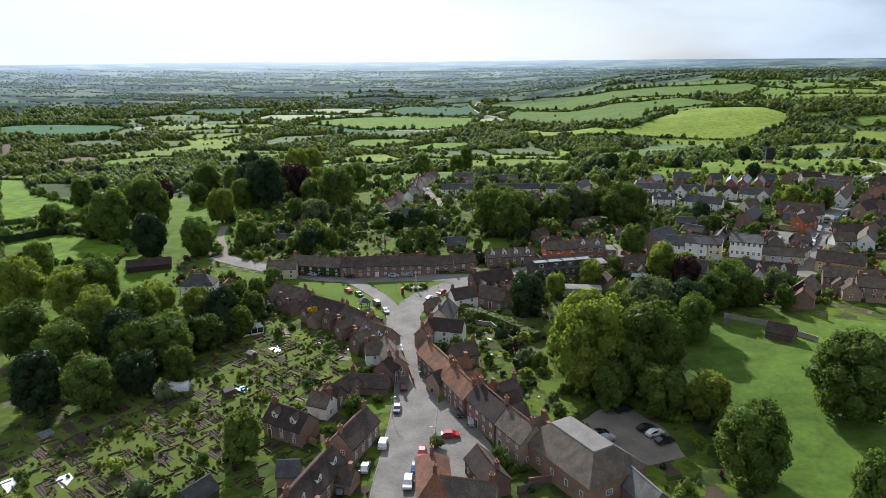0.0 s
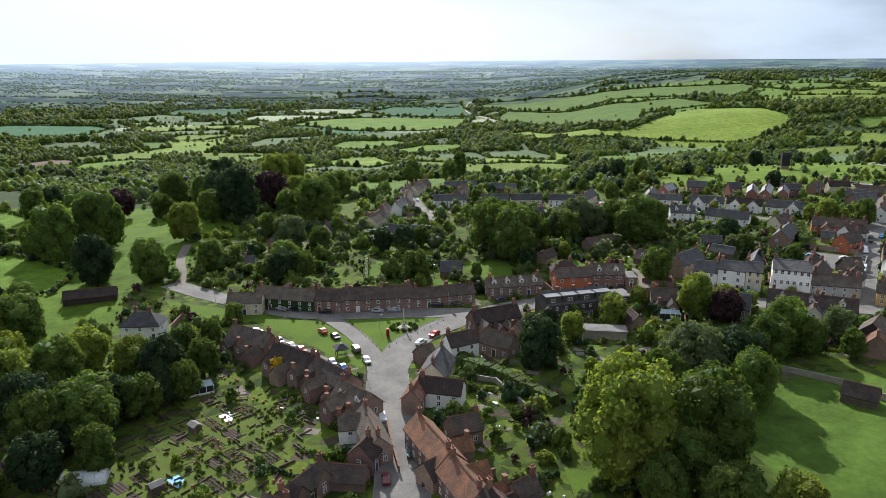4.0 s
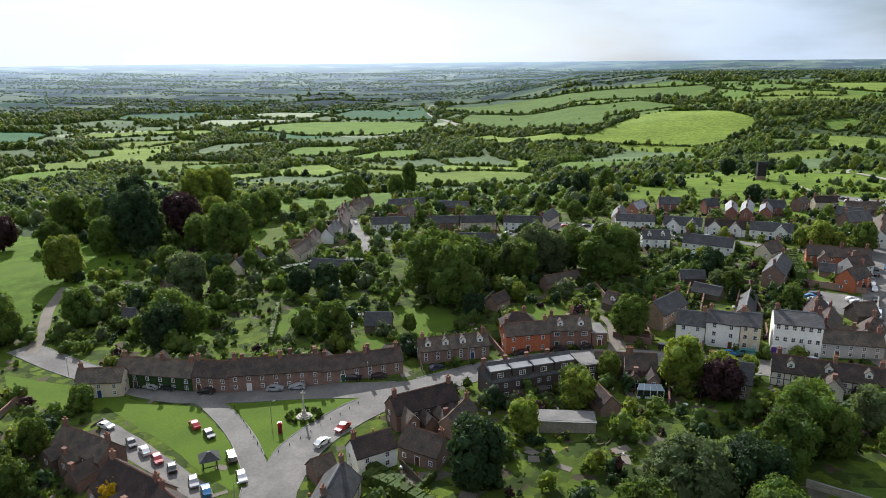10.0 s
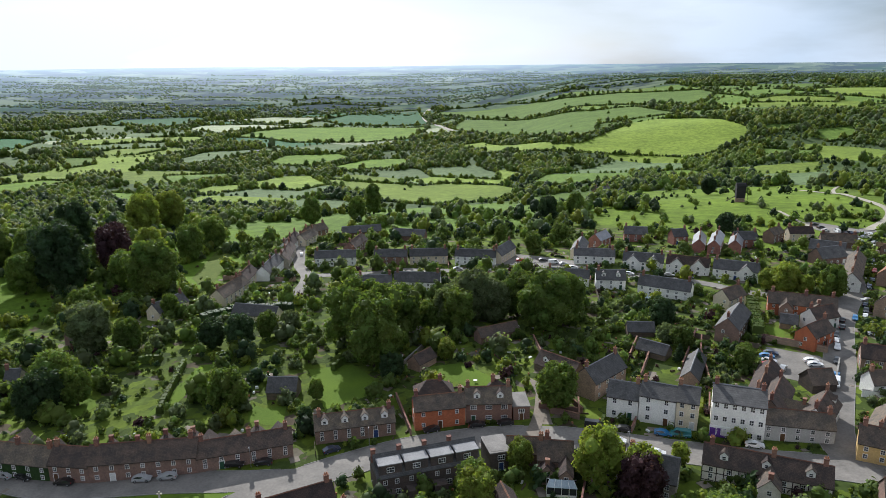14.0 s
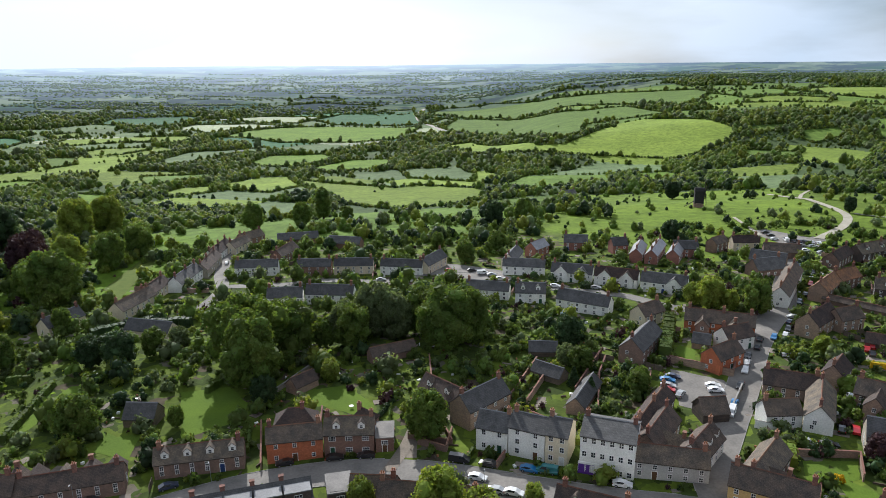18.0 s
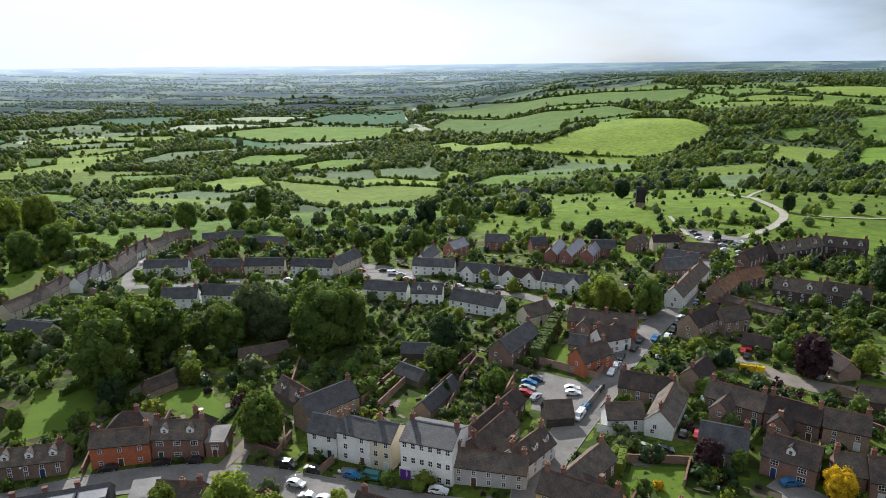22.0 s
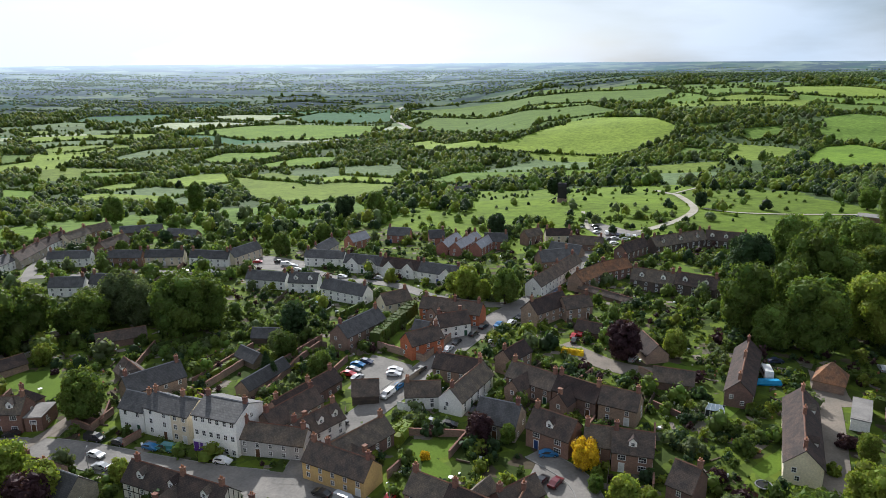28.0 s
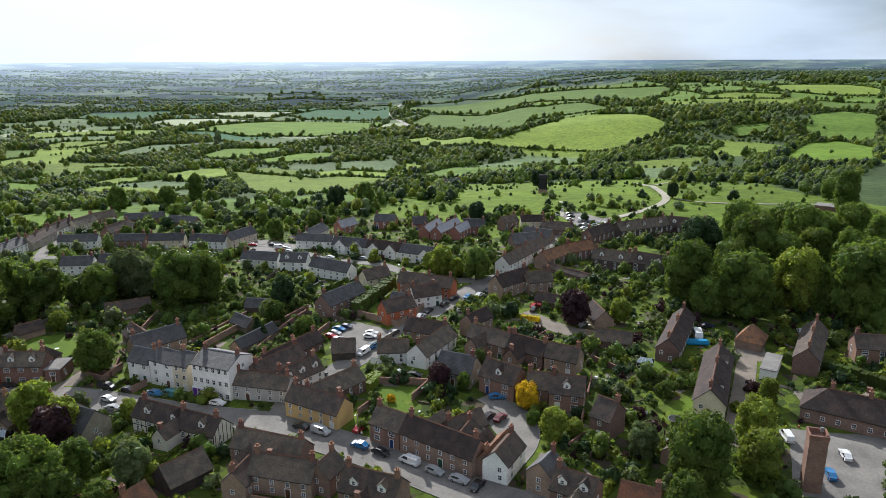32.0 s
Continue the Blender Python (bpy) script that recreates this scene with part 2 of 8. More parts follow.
class Shape:
    """Collects boxes and prisms into one mesh with several materials."""

    def __init__(self):
        self.v, self.f, self.i = [], [], []

    def add(self, verts, faces, k=0):
        o = len(self.v)
        self.v += [tuple(p) for p in verts]
        self.f += [tuple(o + a for a in f) for f in faces]
        self.i += [k] * len(faces)
        return self

    def box(self, x0, y0, z0, x1, y1, z1, k=0, m=None, taper=0.0):
        t = taper
        vs = [Vector(p) for p in ((x0, y0, z0), (x1, y0, z0), (x1, y1, z0), (x0, y1, z0),
                                  (x0 + t, y0 + t, z1), (x1 - t, y0 + t, z1), (x1 - t, y1 - t, z1), (x0 + t, y1 - t, z1))]
        if m is not None:
            vs = [m @ p for p in vs]
        return self.add(vs, [(0, 3, 2, 1), (4, 5, 6, 7), (0, 1, 5, 4), (1, 2, 6, 5), (2, 3, 7, 6), (3, 0, 4, 7)], k)

    def tube(self, p, q, r0, r1, n=8, k=0):
        p, q = Vector(p), Vector(q)
        turn = (q - p).to_track_quat("Z", "Y").to_matrix()
        ring = [turn @ Vector((math.cos(a), math.sin(a), 0)) for a in [2 * math.pi * i / n for i in range(n)]]
        self.add([p + r * r0 for r in ring] + [q + r * r1 for r in ring],
                 [(i, (i + 1) % n, n + (i + 1) % n, n + i) for i in range(n)] + [tuple(range(n))[::-1], tuple(range(n, 2 * n))], k)
        return self

    def slab(self, corners, thick, k=0):
        """A plate over four corners given counter-clockwise from above, thick downwards along its normal."""
        c = [Vector(p) for p in corners]
        nrm = (c[1] - c[0]).cross(c[-1] - c[0]).normalized() * thick
        n = len(c)
        self.add(c + [p - nrm for p in c], [tuple(range(n)), tuple(range(n, 2 * n))[::-1]] +
                 [(i, n + i, n + (i + 1) % n, (i + 1) % n) for i in range(n)], k)
        return self

    def mesh(self, name, mats, smooth=False):
        return mesh_of(name, self.v, self.f, mats, self.i, smooth)


# ---- ground ----
def smooth_step(a):
    a = np.clip(a, 0, 1)
    return a * a * (3 - 2 * a)


def height(x, y):
    """The lie of the land: a village on a hilltop, a valley beyond it, a long hill on the far side and a plain behind."""
    x, y = np.asarray(x, float), np.asarray(y, float)
    d = np.hypot(x - 80, y - 100)
    tilt = (np.clip(x, -60, 270) * 0.026 - np.clip(-x - 60, 0, 600) * 0.02) * (1 - smooth_step((d - 500) / 1500))
    dy = np.maximum(y - 230, 0)
    brow = 1e-4 * np.minimum(dy, 330) ** 2 * (1 - 0.45 * smooth_step((70 - x) / 110) * (1 - smooth_step((dy - 200) / 150))) + 1.3 * np.exp(-(((x - 45) / 45) ** 2) - ((y - 268) / 38) ** 2) + 0.7 * np.exp(-(((x - 102) / 32) ** 2) - ((y - 262) / 40) ** 2)
    far = 1 - smooth_step((d - 2800) / 1500)
    valley = 74 * (1 - np.exp(-np.maximum(dy - 330, 0) * 0.0023)) * (1 - 0.47 * smooth_step((x - 258) / 383) * far)
    plain = 0.012 * np.maximum(y - 900, 0) * (1 - smooth_step((d - 2500) / 2400))
    hill = 33.2 * smooth_step((x - (124 + (y - 1200) * 0.249)) / 202) * smooth_step((y - 1005) / 227) * far
    hill = hill + 24 * smooth_step((x - 760) / 300) * smooth_step((y - 1400) / 500) * far
    behind = 0.05 * np.maximum(-y - 60, 0) * (1 - smooth_step((d - 700) / 800))
    rise = (132 - 10 * smooth_step((x + 1500) / 1500)) * (np.maximum(d - 2500, 0) / 2300) ** 1.1
    return tilt - brow - valley - plain + hill - behind + rise


def ground_z(x, y):
    return float(height(x, y))


# fields by their corners, each with the crop that grows there
CROPS = {
    "bright": (0.096, 0.158, 0.016), "meadow": (0.080, 0.130, 0.022), "gold": (0.126, 0.174, 0.026), "pale": (0.235, 0.262, 0.185),
    "dark": (0.034, 0.098, 0.046), "dull": (0.090, 0.128, 0.062), "wood": (0.045, 0.070, 0.026),
    "soil": (0.115, 0.083, 0.070), "rough": (0.094, 0.140, 0.016), "garden": (0.066, 0.090, 0.026),
}
FIELDS = []


def field(crop, *corners):
    FIELDS.append((crop, np.array(corners, float)))


field("dark", (-881, 2354), (-885, 2536), (-670, 2612), (-578, 2559), (-594, 2352), (-641, 2224))
field("dull", (-993, 2680), (-976, 2936), (-869, 2949), (-769, 2678), (-931, 2600))
field("pale", (-563, 2148), (-544, 2273), (-375, 2267), (-216, 2131), (-370, 2057), (-418, 1958))
field("pale", (-648, 2460), (-395, 2590), (-196, 2541), (-241, 2268), (-351, 2310), (-442, 2399))
field("dull", (-514, 2720), (-481, 2890), (-264, 3027), (-7, 2910), (-167, 2784), (-214, 2672), (-364, 2625))
field("pale", (-411, 3155), (-293, 3242), (-174, 3151), (-241, 3028), (-377, 3030))
field("bright", (-370, 1853), (-344, 2017), (-261, 2119), (-135, 2119), (58, 2045), (119, 2074), (62, 1714), (-32, 1649), (-196, 1681), (-291, 1811))
field("dark", (-213, 2409), (-149, 2630), (106, 2759), (118, 2400), (134, 2156), (39, 2108), (-128, 2180))
field("gold", (-720, 1733), (-725, 1843), (-584, 1885), (-459, 1898), (-413, 1799), (-430, 1721), (-534, 1762), (-616, 1721), (-654, 1675))
field("gold", (-419, 1654), (-330, 1718), (-335, 1654))
field("gold", (-570, 1531), (-555, 1616), (-459, 1636), (-441, 1576), (-468, 1495), (-503, 1481))
field("dull", (-360, 1360), (-347, 1516), (-276, 1537), (-207, 1582), (-188, 1485), (-252, 1456), (-272, 1359), (-315, 1305))
field("bright", (-188, 1304), (-169, 1417), (-76, 1417), (-46, 1355), (-70, 1273), (-93, 1215), (-152, 1239))
field("bright", (-74, 1182), (-18, 1296), (49, 1294), (49, 1196), (14, 1135), (-40, 1119))
field("meadow", (-257, 1025), (-303, 1140), (-209, 1146), (-178, 1090), (-228, 1052))
field("gold", (-131, 929), (-149, 1014), (-123, 1074), (-86, 1078), (-47, 948), (-73, 876))
field("gold", (-78, 1043), (-8, 954), (63, 871), (86, 888), (144, 831), (159, 766), (124, 677), (91, 649), (66, 638), (22, 720), (-19, 854))
field("gold", (-205, 908), (-196, 972), (-158, 987), (-141, 912), (-168, 872))
field("bright", (-323, 958), (-265, 921), (-219, 866), (-206, 805), (-238, 806))
field("meadow", (-594, 1454), (-538, 1466), (-484, 1347), (-501, 1283))
field("gold", (-856, 1992), (-785, 2051), (-717, 1937), (-754, 1849))
field("gold", (153, 1522), (212, 1592), (275, 1171), (308, 1159), (348, 1198), (442, 1340), (498, 1362), (543, 1278), (557, 1197), (561, 1148), (536, 1100), (493, 1068), (454, 1044), (422, 1038), (368, 1076), (309, 1105), (270, 1128), (215, 1172))
field("meadow", (166, 2046), (238, 2327), (359, 2294), (423, 1898), (481, 1749), (581, 1727), (569, 1427), (502, 1419), (405, 1411), (359, 1260), (312, 1190), (271, 1764), (194, 1887))
field("meadow", (144, 2597), (233, 2783), (405, 2808), (532, 2647), (585, 2291), (785, 2524), (955, 2244), (930, 2086), (668, 1629), (598, 1791), (440, 2009), (241, 2432))
field("dull", (142, 2154), (203, 2384), (228, 2304), (190, 2082))
field("bright", (339, 921), (372, 906), (372, 856), (335, 805), (320, 833))
field("dull", (65, 1115), (146, 1118), (162, 1001), (149, 903), (77, 989))
field("meadow", (174, 845), (217, 956), (309, 925), (287, 835), (196, 805))
field("meadow", (566, 1115), (587, 1157), (653, 1159), (646, 1133), (594, 1121))
field("meadow", (647, 1124), (717, 1138), (698, 1093), (631, 1054), (627, 1081))
field("meadow", (504, 1010), (532, 1045), (579, 992), (543, 946), (509, 965))
field("bright", (455, 707), (496, 692), (505, 650), (457, 583), (455, 619), (449, 669))
field("bright", (562, 814), (691, 992), (761, 1031), (731, 909), (617, 744), (563, 755))
field("meadow", (740, 1092), (811, 1189), (875, 1218), (914, 1180), (780, 980), (743, 1040))
field("meadow", (1017, 1559), (1056, 1504), (1113, 1470), (927, 1200), (885, 1297))
field("gold", (1042, 1887), (1245, 2068), (1377, 2017), (1317, 1771), (1221, 1630), (1114, 1638), (1061, 1730))
field("gold", (886, 1791), (955, 1793), (1030, 1674), (977, 1597), (851, 1709))
field("meadow", (916, 2049), (1062, 2024), (1054, 1743), (907, 1842))
field("dark", (-1177, 1891), (-1127, 1963), (-884, 1910), (-805, 1825), (-769, 1656), (-851, 1561), (-1010, 1617))
field("soil", (-876, 1398), (-864, 1445), (-759, 1239), (-694, 1101))
field("soil", (-622, 1067), (-594, 1148), (-524, 1118), (-494, 1015), (-551, 999))
field("bright", (-482, 965), (-519, 1067), (-465, 1126), (-402, 1103), (-412, 996), (-430, 912))
field("bright", (-487, 766), (-439, 732), (-280, 476), (-207, 406), (-194, 383), (-211, 362), (-228, 352))
field("bright", (-212, 326), (-197, 347), (-164, 327), (-142, 309), (-138, 281), (-173, 285), (-178, 270))
field("wood", (-150, 426), (-100, 426), (-60, 412), (-84, 456), (-112, 600), (-150, 700), (-230, 740), (-240, 640), (-190, 520))
field("meadow", (64, 60), (60, 112), (66, 140), (62, 165), (70, 190), (95, 198), (130, 192), (175, 172), (215, 60))

# the land between them, by the nearest of scattered places
SPOTS = [("garden", p) for p in ((100, 200), (0, 200), (200, 200), (100, 330), (0, 330), (200, 330), (-60, 300), (60, 430), (150, 430), (-40, 120), (60, 100), (150, 120), (-10, 430), (100, 60), (0, 40))]
SPOTS += [("rough", p) for p in ((215, 470), (260, 480), (320, 470), (300, 560), (380, 480), (240, 540), (360, 560), (300, 620), (220, 590))]
SPOTS += [("meadow", p) for p in ((18, 526), (38, 530), (75, 560), (110, 590), (140, 620))] + [("bright", p) for p in ((-49, 442), (-160, 330), (-190, 250), (-200, 400))]
rng = np.random.default_rng(7)
given = np.array([p for _, p in SPOTS], float)
for j in range(30):
    for i in range(-22, 24):
        step = 110 + j * 6
        p = np.array([i * step + (j % 2) * 60, 480 + j * (60 + j * 3.2)]) + rng.uniform(-35, 35, 2)
        if np.min(np.hypot(*(given - p).T)) > 90 + p[1] * 0.02:
            near_crops = ("wood", "wood", "wood", "gold", "wood", "dull", "wood") if p[1] < 1550 else ("wood", "dull", "meadow", "wood", "pale", "dark", "dull", "gold")
            if p[0] > 350 and p[1] > 1350:
                near_crops = ("meadow", "meadow", "gold", "wood", "meadow")
            elif p[0] < -600 and p[1] > 1900:
                near_crops = ("wood", "wood", "wood", "dull")
            SPOTS.append((near_crops[int(rng.integers(len(near_crops)))], tuple(p)))
SEEDS = np.array([p for _, p in SPOTS], float)
CROP_OF = [c for c, _ in FIELDS] + [c for c, _ in SPOTS]


def field_at(x, y):
    """For arrays of places: the field each lies in, and the distance to its nearest hedge."""
    best, second, own = np.full(x.shape, 1e9), np.full(x.shape, 1e9), np.zeros(x.shape, int)
    wx = x + 14 * np.sin(y / 63.0) + 6 * np.sin(x / 31.0)
    wy = y + 14 * np.sin(x / 57.0)
    for k, s in enumerate(SEEDS):
        d = np.hypot(wx - s[0], (wy - s[1]) * (1.0 if s[1] < 480 else 0.8))
        closer = d < best
        second = np.where(closer, best, np.minimum(second, d))
        own, best = np.where(closer, k + len(FIELDS), own), np.where(closer, d, best)
    gap = (second - best) / 2
    for k, (_, c) in enumerate(FIELDS):
        inside, edge = np.zeros(x.shape, bool), np.full(x.shape, 1e9)
        for (x0, y0), (x1, y1) in zip(c, np.roll(c, -1, 0)):
            if y0 != y1:
                inside ^= ((y0 > y) != (y1 > y)) & (x < (x1 - x0) * (y - y0) / (y1 - y0) + x0)
            t = np.clip(((x - x0) * (x1 - x0) + (y - y0) * (y1 - y0)) / max((x1 - x0) ** 2 + (y1 - y0) ** 2, 1e-6), 0, 1)
            edge = np.minimum(edge, np.hypot(x - x0 - t * (x1 - x0), y - y0 - t * (y1 - y0)))
        own = np.where(inside, k, own)
        gap = np.where(inside, edge, np.minimum(gap, edge))
    return own, gap


def ground_material(name):
    """Grass and crops from the field's own colour; in gardens broken up into beds, bare soil, paths and lawns."""
    m = material(name, (1, 1, 1), 0.95, (0.74, 0.77, 0.72), 0.06, 0.0, fine=0.9, spec=0.1)
    n, l = m.node_tree.nodes, m.node_tree.links
    at = n.new("ShaderNodeAttribute")
    at.attribute_name = "crop"
    hsv = next(x for x in n if x.bl_idname == "ShaderNodeHueSaturation")
    geo = n.new("ShaderNodeNewGeometry")
    vor = n.new("ShaderNodeTexVoronoi")
    vor.inputs["Scale"].default_value = 0.32
    warp, wadd = n.new("ShaderNodeTexNoise"), n.new("ShaderNodeVectorMath")
    warp.inputs["Scale"].default_value = 0.4
    wadd.operation = "MULTIPLY_ADD"
    wadd.inputs[1].default_value = (4, 4, 0)
    l.new(geo.outputs["Position"], warp.inputs["Vector"])
    l.new(warp.outputs["Color"], wadd.inputs[0])
    l.new(geo.outputs["Position"], wadd.inputs[2])
    l.new(wadd.outputs["Vector"], vor.inputs["Vector"])
    sep = n.new("ShaderNodeSeparateColor")
    l.new(vor.outputs["Color"], sep.inputs["Color"])
    beds = n.new("ShaderNodeValToRGB")
    beds.color_ramp.interpolation = "CONSTANT"
    e = beds.color_ramp.elements
    e[0].position, e[0].color = 0.0, (0.074, 0.104, 0.018, 1)
    e[1].position, e[1].color = 0.34, (0.042, 0.062, 0.014, 1)
    for p, c in ((0.56, (0.082, 0.066, 0.048, 1)), (0.62, (0.100, 0.138, 0.018, 1)), (0.90, (0.125, 0.112, 0.09, 1)), (0.93, (0.055, 0.080, 0.020, 1))):
        x = e.new(p)
        x.color = c
    l.new(sep.outputs["Red"], beds.inputs["Fac"])
    pick = n.new("ShaderNodeMix")
    pick.data_type = "RGBA"
    l.new(at.outputs["Alpha"], pick.inputs["Factor"])
    l.new(at.outputs["Color"], pick.inputs["A"])
    l.new(beds.outputs["Color"], pick.inputs["B"])
    mul = n.new("ShaderNodeMix")
    mul.data_type, mul.blend_type = "RGBA", "MULTIPLY"
    mul.inputs["Factor"].default_value = 1.0
    l.new(hsv.outputs["Color"], mul.inputs["A"])
    l.new(pick.outputs["Result"], mul.inputs["B"])
    tex = n.new("ShaderNodeTexNoise")
    tex.inputs["Scale"].default_value, tex.inputs["Detail"].default_value = 0.16, 10
    tex.inputs["Roughness"].default_value = 0.65
    l.new(geo.outputs["Position"], tex.inputs["Vector"])
    mr = n.new("ShaderNodeMapRange")
    mr.inputs["From Min"].default_value, mr.inputs["From Max"].default_value = 0.3, 0.7
    mr.inputs["To Min"].default_value, mr.inputs["To Max"].default_value = 0.62, 1.28
    l.new(tex.outputs["Fac"], mr.inputs["Value"])
    mul2 = n.new("ShaderNodeVectorMath")
    mul2.operation = "SCALE"
    l.new(mul.outputs["Result"], mul2.inputs[0])
    l.new(mr.outputs["Result"], mul2.inputs["Scale"])
    b = n["Principled BSDF"]
    l.new(mul2.outputs["Vector"], b.inputs["Base Color"])
    # upright blades shine towards a low sun
    b.inputs["Sheen Weight"].default_value, b.inputs["Sheen Roughness"].default_value = 0.0, 0.5
    glow, both, tint = n.new("ShaderNodeBsdfSheen"), n.new("ShaderNodeAddShader"), n.new("ShaderNodeMix")
    tint.data_type, tint.blend_type = "RGBA", "MULTIPLY"
    tint.inputs["Factor"].default_value = 1.0
    tint.inputs["B"].default_value = (0.85, 0.8, 0.45, 1)
    glow.inputs["Roughness"].default_value = 0.5
    l.new(mul2.outputs["Vector"], tint.inputs["A"])
    l.new(tint.outputs["Result"], glow.inputs["Color"])
    l.new(b.outputs["BSDF"], both.inputs[0])
    l.new(glow.outputs["BSDF"], both.inputs[1])
    l.new(both.outputs[0], n["Material Output"].inputs["Surface"])
    return m


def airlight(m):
    """Haze put into emission on the far land: it grows with distance, and is white below the sun, blue to the side."""
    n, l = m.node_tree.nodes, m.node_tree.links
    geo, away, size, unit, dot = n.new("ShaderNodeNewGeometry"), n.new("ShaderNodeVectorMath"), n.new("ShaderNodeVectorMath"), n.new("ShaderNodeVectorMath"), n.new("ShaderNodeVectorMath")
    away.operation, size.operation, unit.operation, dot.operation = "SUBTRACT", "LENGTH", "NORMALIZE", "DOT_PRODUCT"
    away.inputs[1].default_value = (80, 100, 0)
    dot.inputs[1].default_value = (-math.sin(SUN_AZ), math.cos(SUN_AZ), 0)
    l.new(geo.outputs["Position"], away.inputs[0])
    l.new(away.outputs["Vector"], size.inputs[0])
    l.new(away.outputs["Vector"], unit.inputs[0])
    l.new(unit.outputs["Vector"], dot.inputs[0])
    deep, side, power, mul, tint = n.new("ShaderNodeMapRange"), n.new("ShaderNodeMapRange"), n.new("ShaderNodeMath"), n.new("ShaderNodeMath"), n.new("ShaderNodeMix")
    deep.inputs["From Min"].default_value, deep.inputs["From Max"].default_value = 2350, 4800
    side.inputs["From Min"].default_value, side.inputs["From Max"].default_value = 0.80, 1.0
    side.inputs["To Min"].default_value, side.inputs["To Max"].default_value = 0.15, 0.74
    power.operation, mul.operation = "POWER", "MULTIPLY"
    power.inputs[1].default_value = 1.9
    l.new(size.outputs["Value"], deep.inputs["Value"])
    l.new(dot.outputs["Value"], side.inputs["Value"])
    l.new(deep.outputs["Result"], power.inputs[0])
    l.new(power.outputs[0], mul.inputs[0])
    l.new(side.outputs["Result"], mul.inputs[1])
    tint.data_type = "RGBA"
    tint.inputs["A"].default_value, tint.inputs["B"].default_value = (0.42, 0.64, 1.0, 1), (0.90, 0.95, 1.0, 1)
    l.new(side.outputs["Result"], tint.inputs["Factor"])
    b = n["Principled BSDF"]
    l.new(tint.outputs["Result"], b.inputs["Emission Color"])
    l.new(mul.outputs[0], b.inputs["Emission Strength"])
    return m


def distance_material():
    """The far plain: small woods and fields, with blue haze put into their colour and emission."""
    m = bpy.data.materials.new("distant_plain")
    m.use_nodes = True
    n, l = m.node_tree.nodes, m.node_tree.links
    b = n["Principled BSDF"]
    b.inputs["Roughness"].default_value, b.inputs["Specular IOR Level"].default_value = 1.0, 0.0
    geo = n.new("ShaderNodeNewGeometry")
    tex, vor = n.new("ShaderNodeTexNoise"), n.new("ShaderNodeTexVoronoi")
    tex.inputs["Scale"].default_value, tex.inputs["Detail"].default_value, tex.inputs["Roughness"].default_value = 0.0045, 9, 0.68
    vor.inputs["Scale"].default_value = 0.0062
    l.new(geo.outputs["Position"], tex.inputs["Vector"])
    l.new(geo.outputs["Position"], vor.inputs["Vector"])
    sep = n.new("ShaderNodeSeparateColor")
    l.new(vor.outputs["Color"], sep.inputs["Color"])
    crops = n.new("ShaderNodeValToRGB")
    e = crops.color_ramp.elements
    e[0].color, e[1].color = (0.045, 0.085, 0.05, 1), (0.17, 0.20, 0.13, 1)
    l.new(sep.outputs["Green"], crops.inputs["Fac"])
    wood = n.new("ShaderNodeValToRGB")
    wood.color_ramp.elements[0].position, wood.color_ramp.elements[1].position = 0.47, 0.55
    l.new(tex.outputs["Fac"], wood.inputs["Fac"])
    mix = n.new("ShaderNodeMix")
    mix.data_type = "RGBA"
    # wood tone raised towards blue-grey, the haze's loss of contrast put into colour
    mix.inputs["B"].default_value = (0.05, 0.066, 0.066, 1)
    l.new(wood.outputs["Color"], mix.inputs["Factor"])
    l.new(crops.outputs["Color"], mix.inputs["A"])
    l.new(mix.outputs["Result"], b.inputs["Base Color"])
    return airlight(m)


def land(name, r0, r1, mat):
    """A sheet of land between two distances from the village, on rings and spokes."""
    rings = [r0]
    while rings[-1] < r1:
        rings.append(min(r1, rings[-1] + max(3.0, min(0.0075 * rings[-1], 40))))
    spokes = np.concatenate([np.arange(-52, 52, 0.36), np.arange(52, 308, 4.0)])
    a = np.radians(spokes)
    r = np.array(rings)
    gx, gy = 80 + np.outer(r, np.sin(a)), 100 + np.outer(r, np.cos(a))
    gz = height(gx, gy)
    nr, na = gx.shape
    verts = np.stack([gx, gy, gz], -1).reshape(-1, 3)
    i, j = np.meshgrid(np.arange(nr - 1), np.arange(na), indexing="ij")
    j2 = (j + 1) % na
    quads = np.stack([i * na + j, i * na + j2, (i + 1) * na + j2, (i + 1) * na + j], -1).reshape(-1, 4)[:, ::-1]
    me = big_mesh(name, verts, quads, mat, smooth=True)
    c = verts[quads].mean(1)
    own, _ = field_at(c[:, 0], c[:, 1])
    table = np.array([(*CROPS[k], float(k == "garden")) for k in CROP_OF], dtype=np.float32)
    rr = np.random.default_rng(3).uniform(0.8, 1.2, len(CROP_OF)).astype(np.float32)
    table[:, :3] *= rr[:, None]
    at = me.attributes.new("crop", "FLOAT_COLOR", "FACE")
    at.data.foreach_set("color", table[own].ravel())
    return new(name, me)


tagged(land("ground", 0.5, 2600, ground_material("grassland")), "green pasture and crop fields divided by hedges", "ground", kind="structure")
tagged(land("backdrop", 2595, 4800, distance_material()), "blue plain with painted haze reaching the horizon", "landscape", kind="structure")


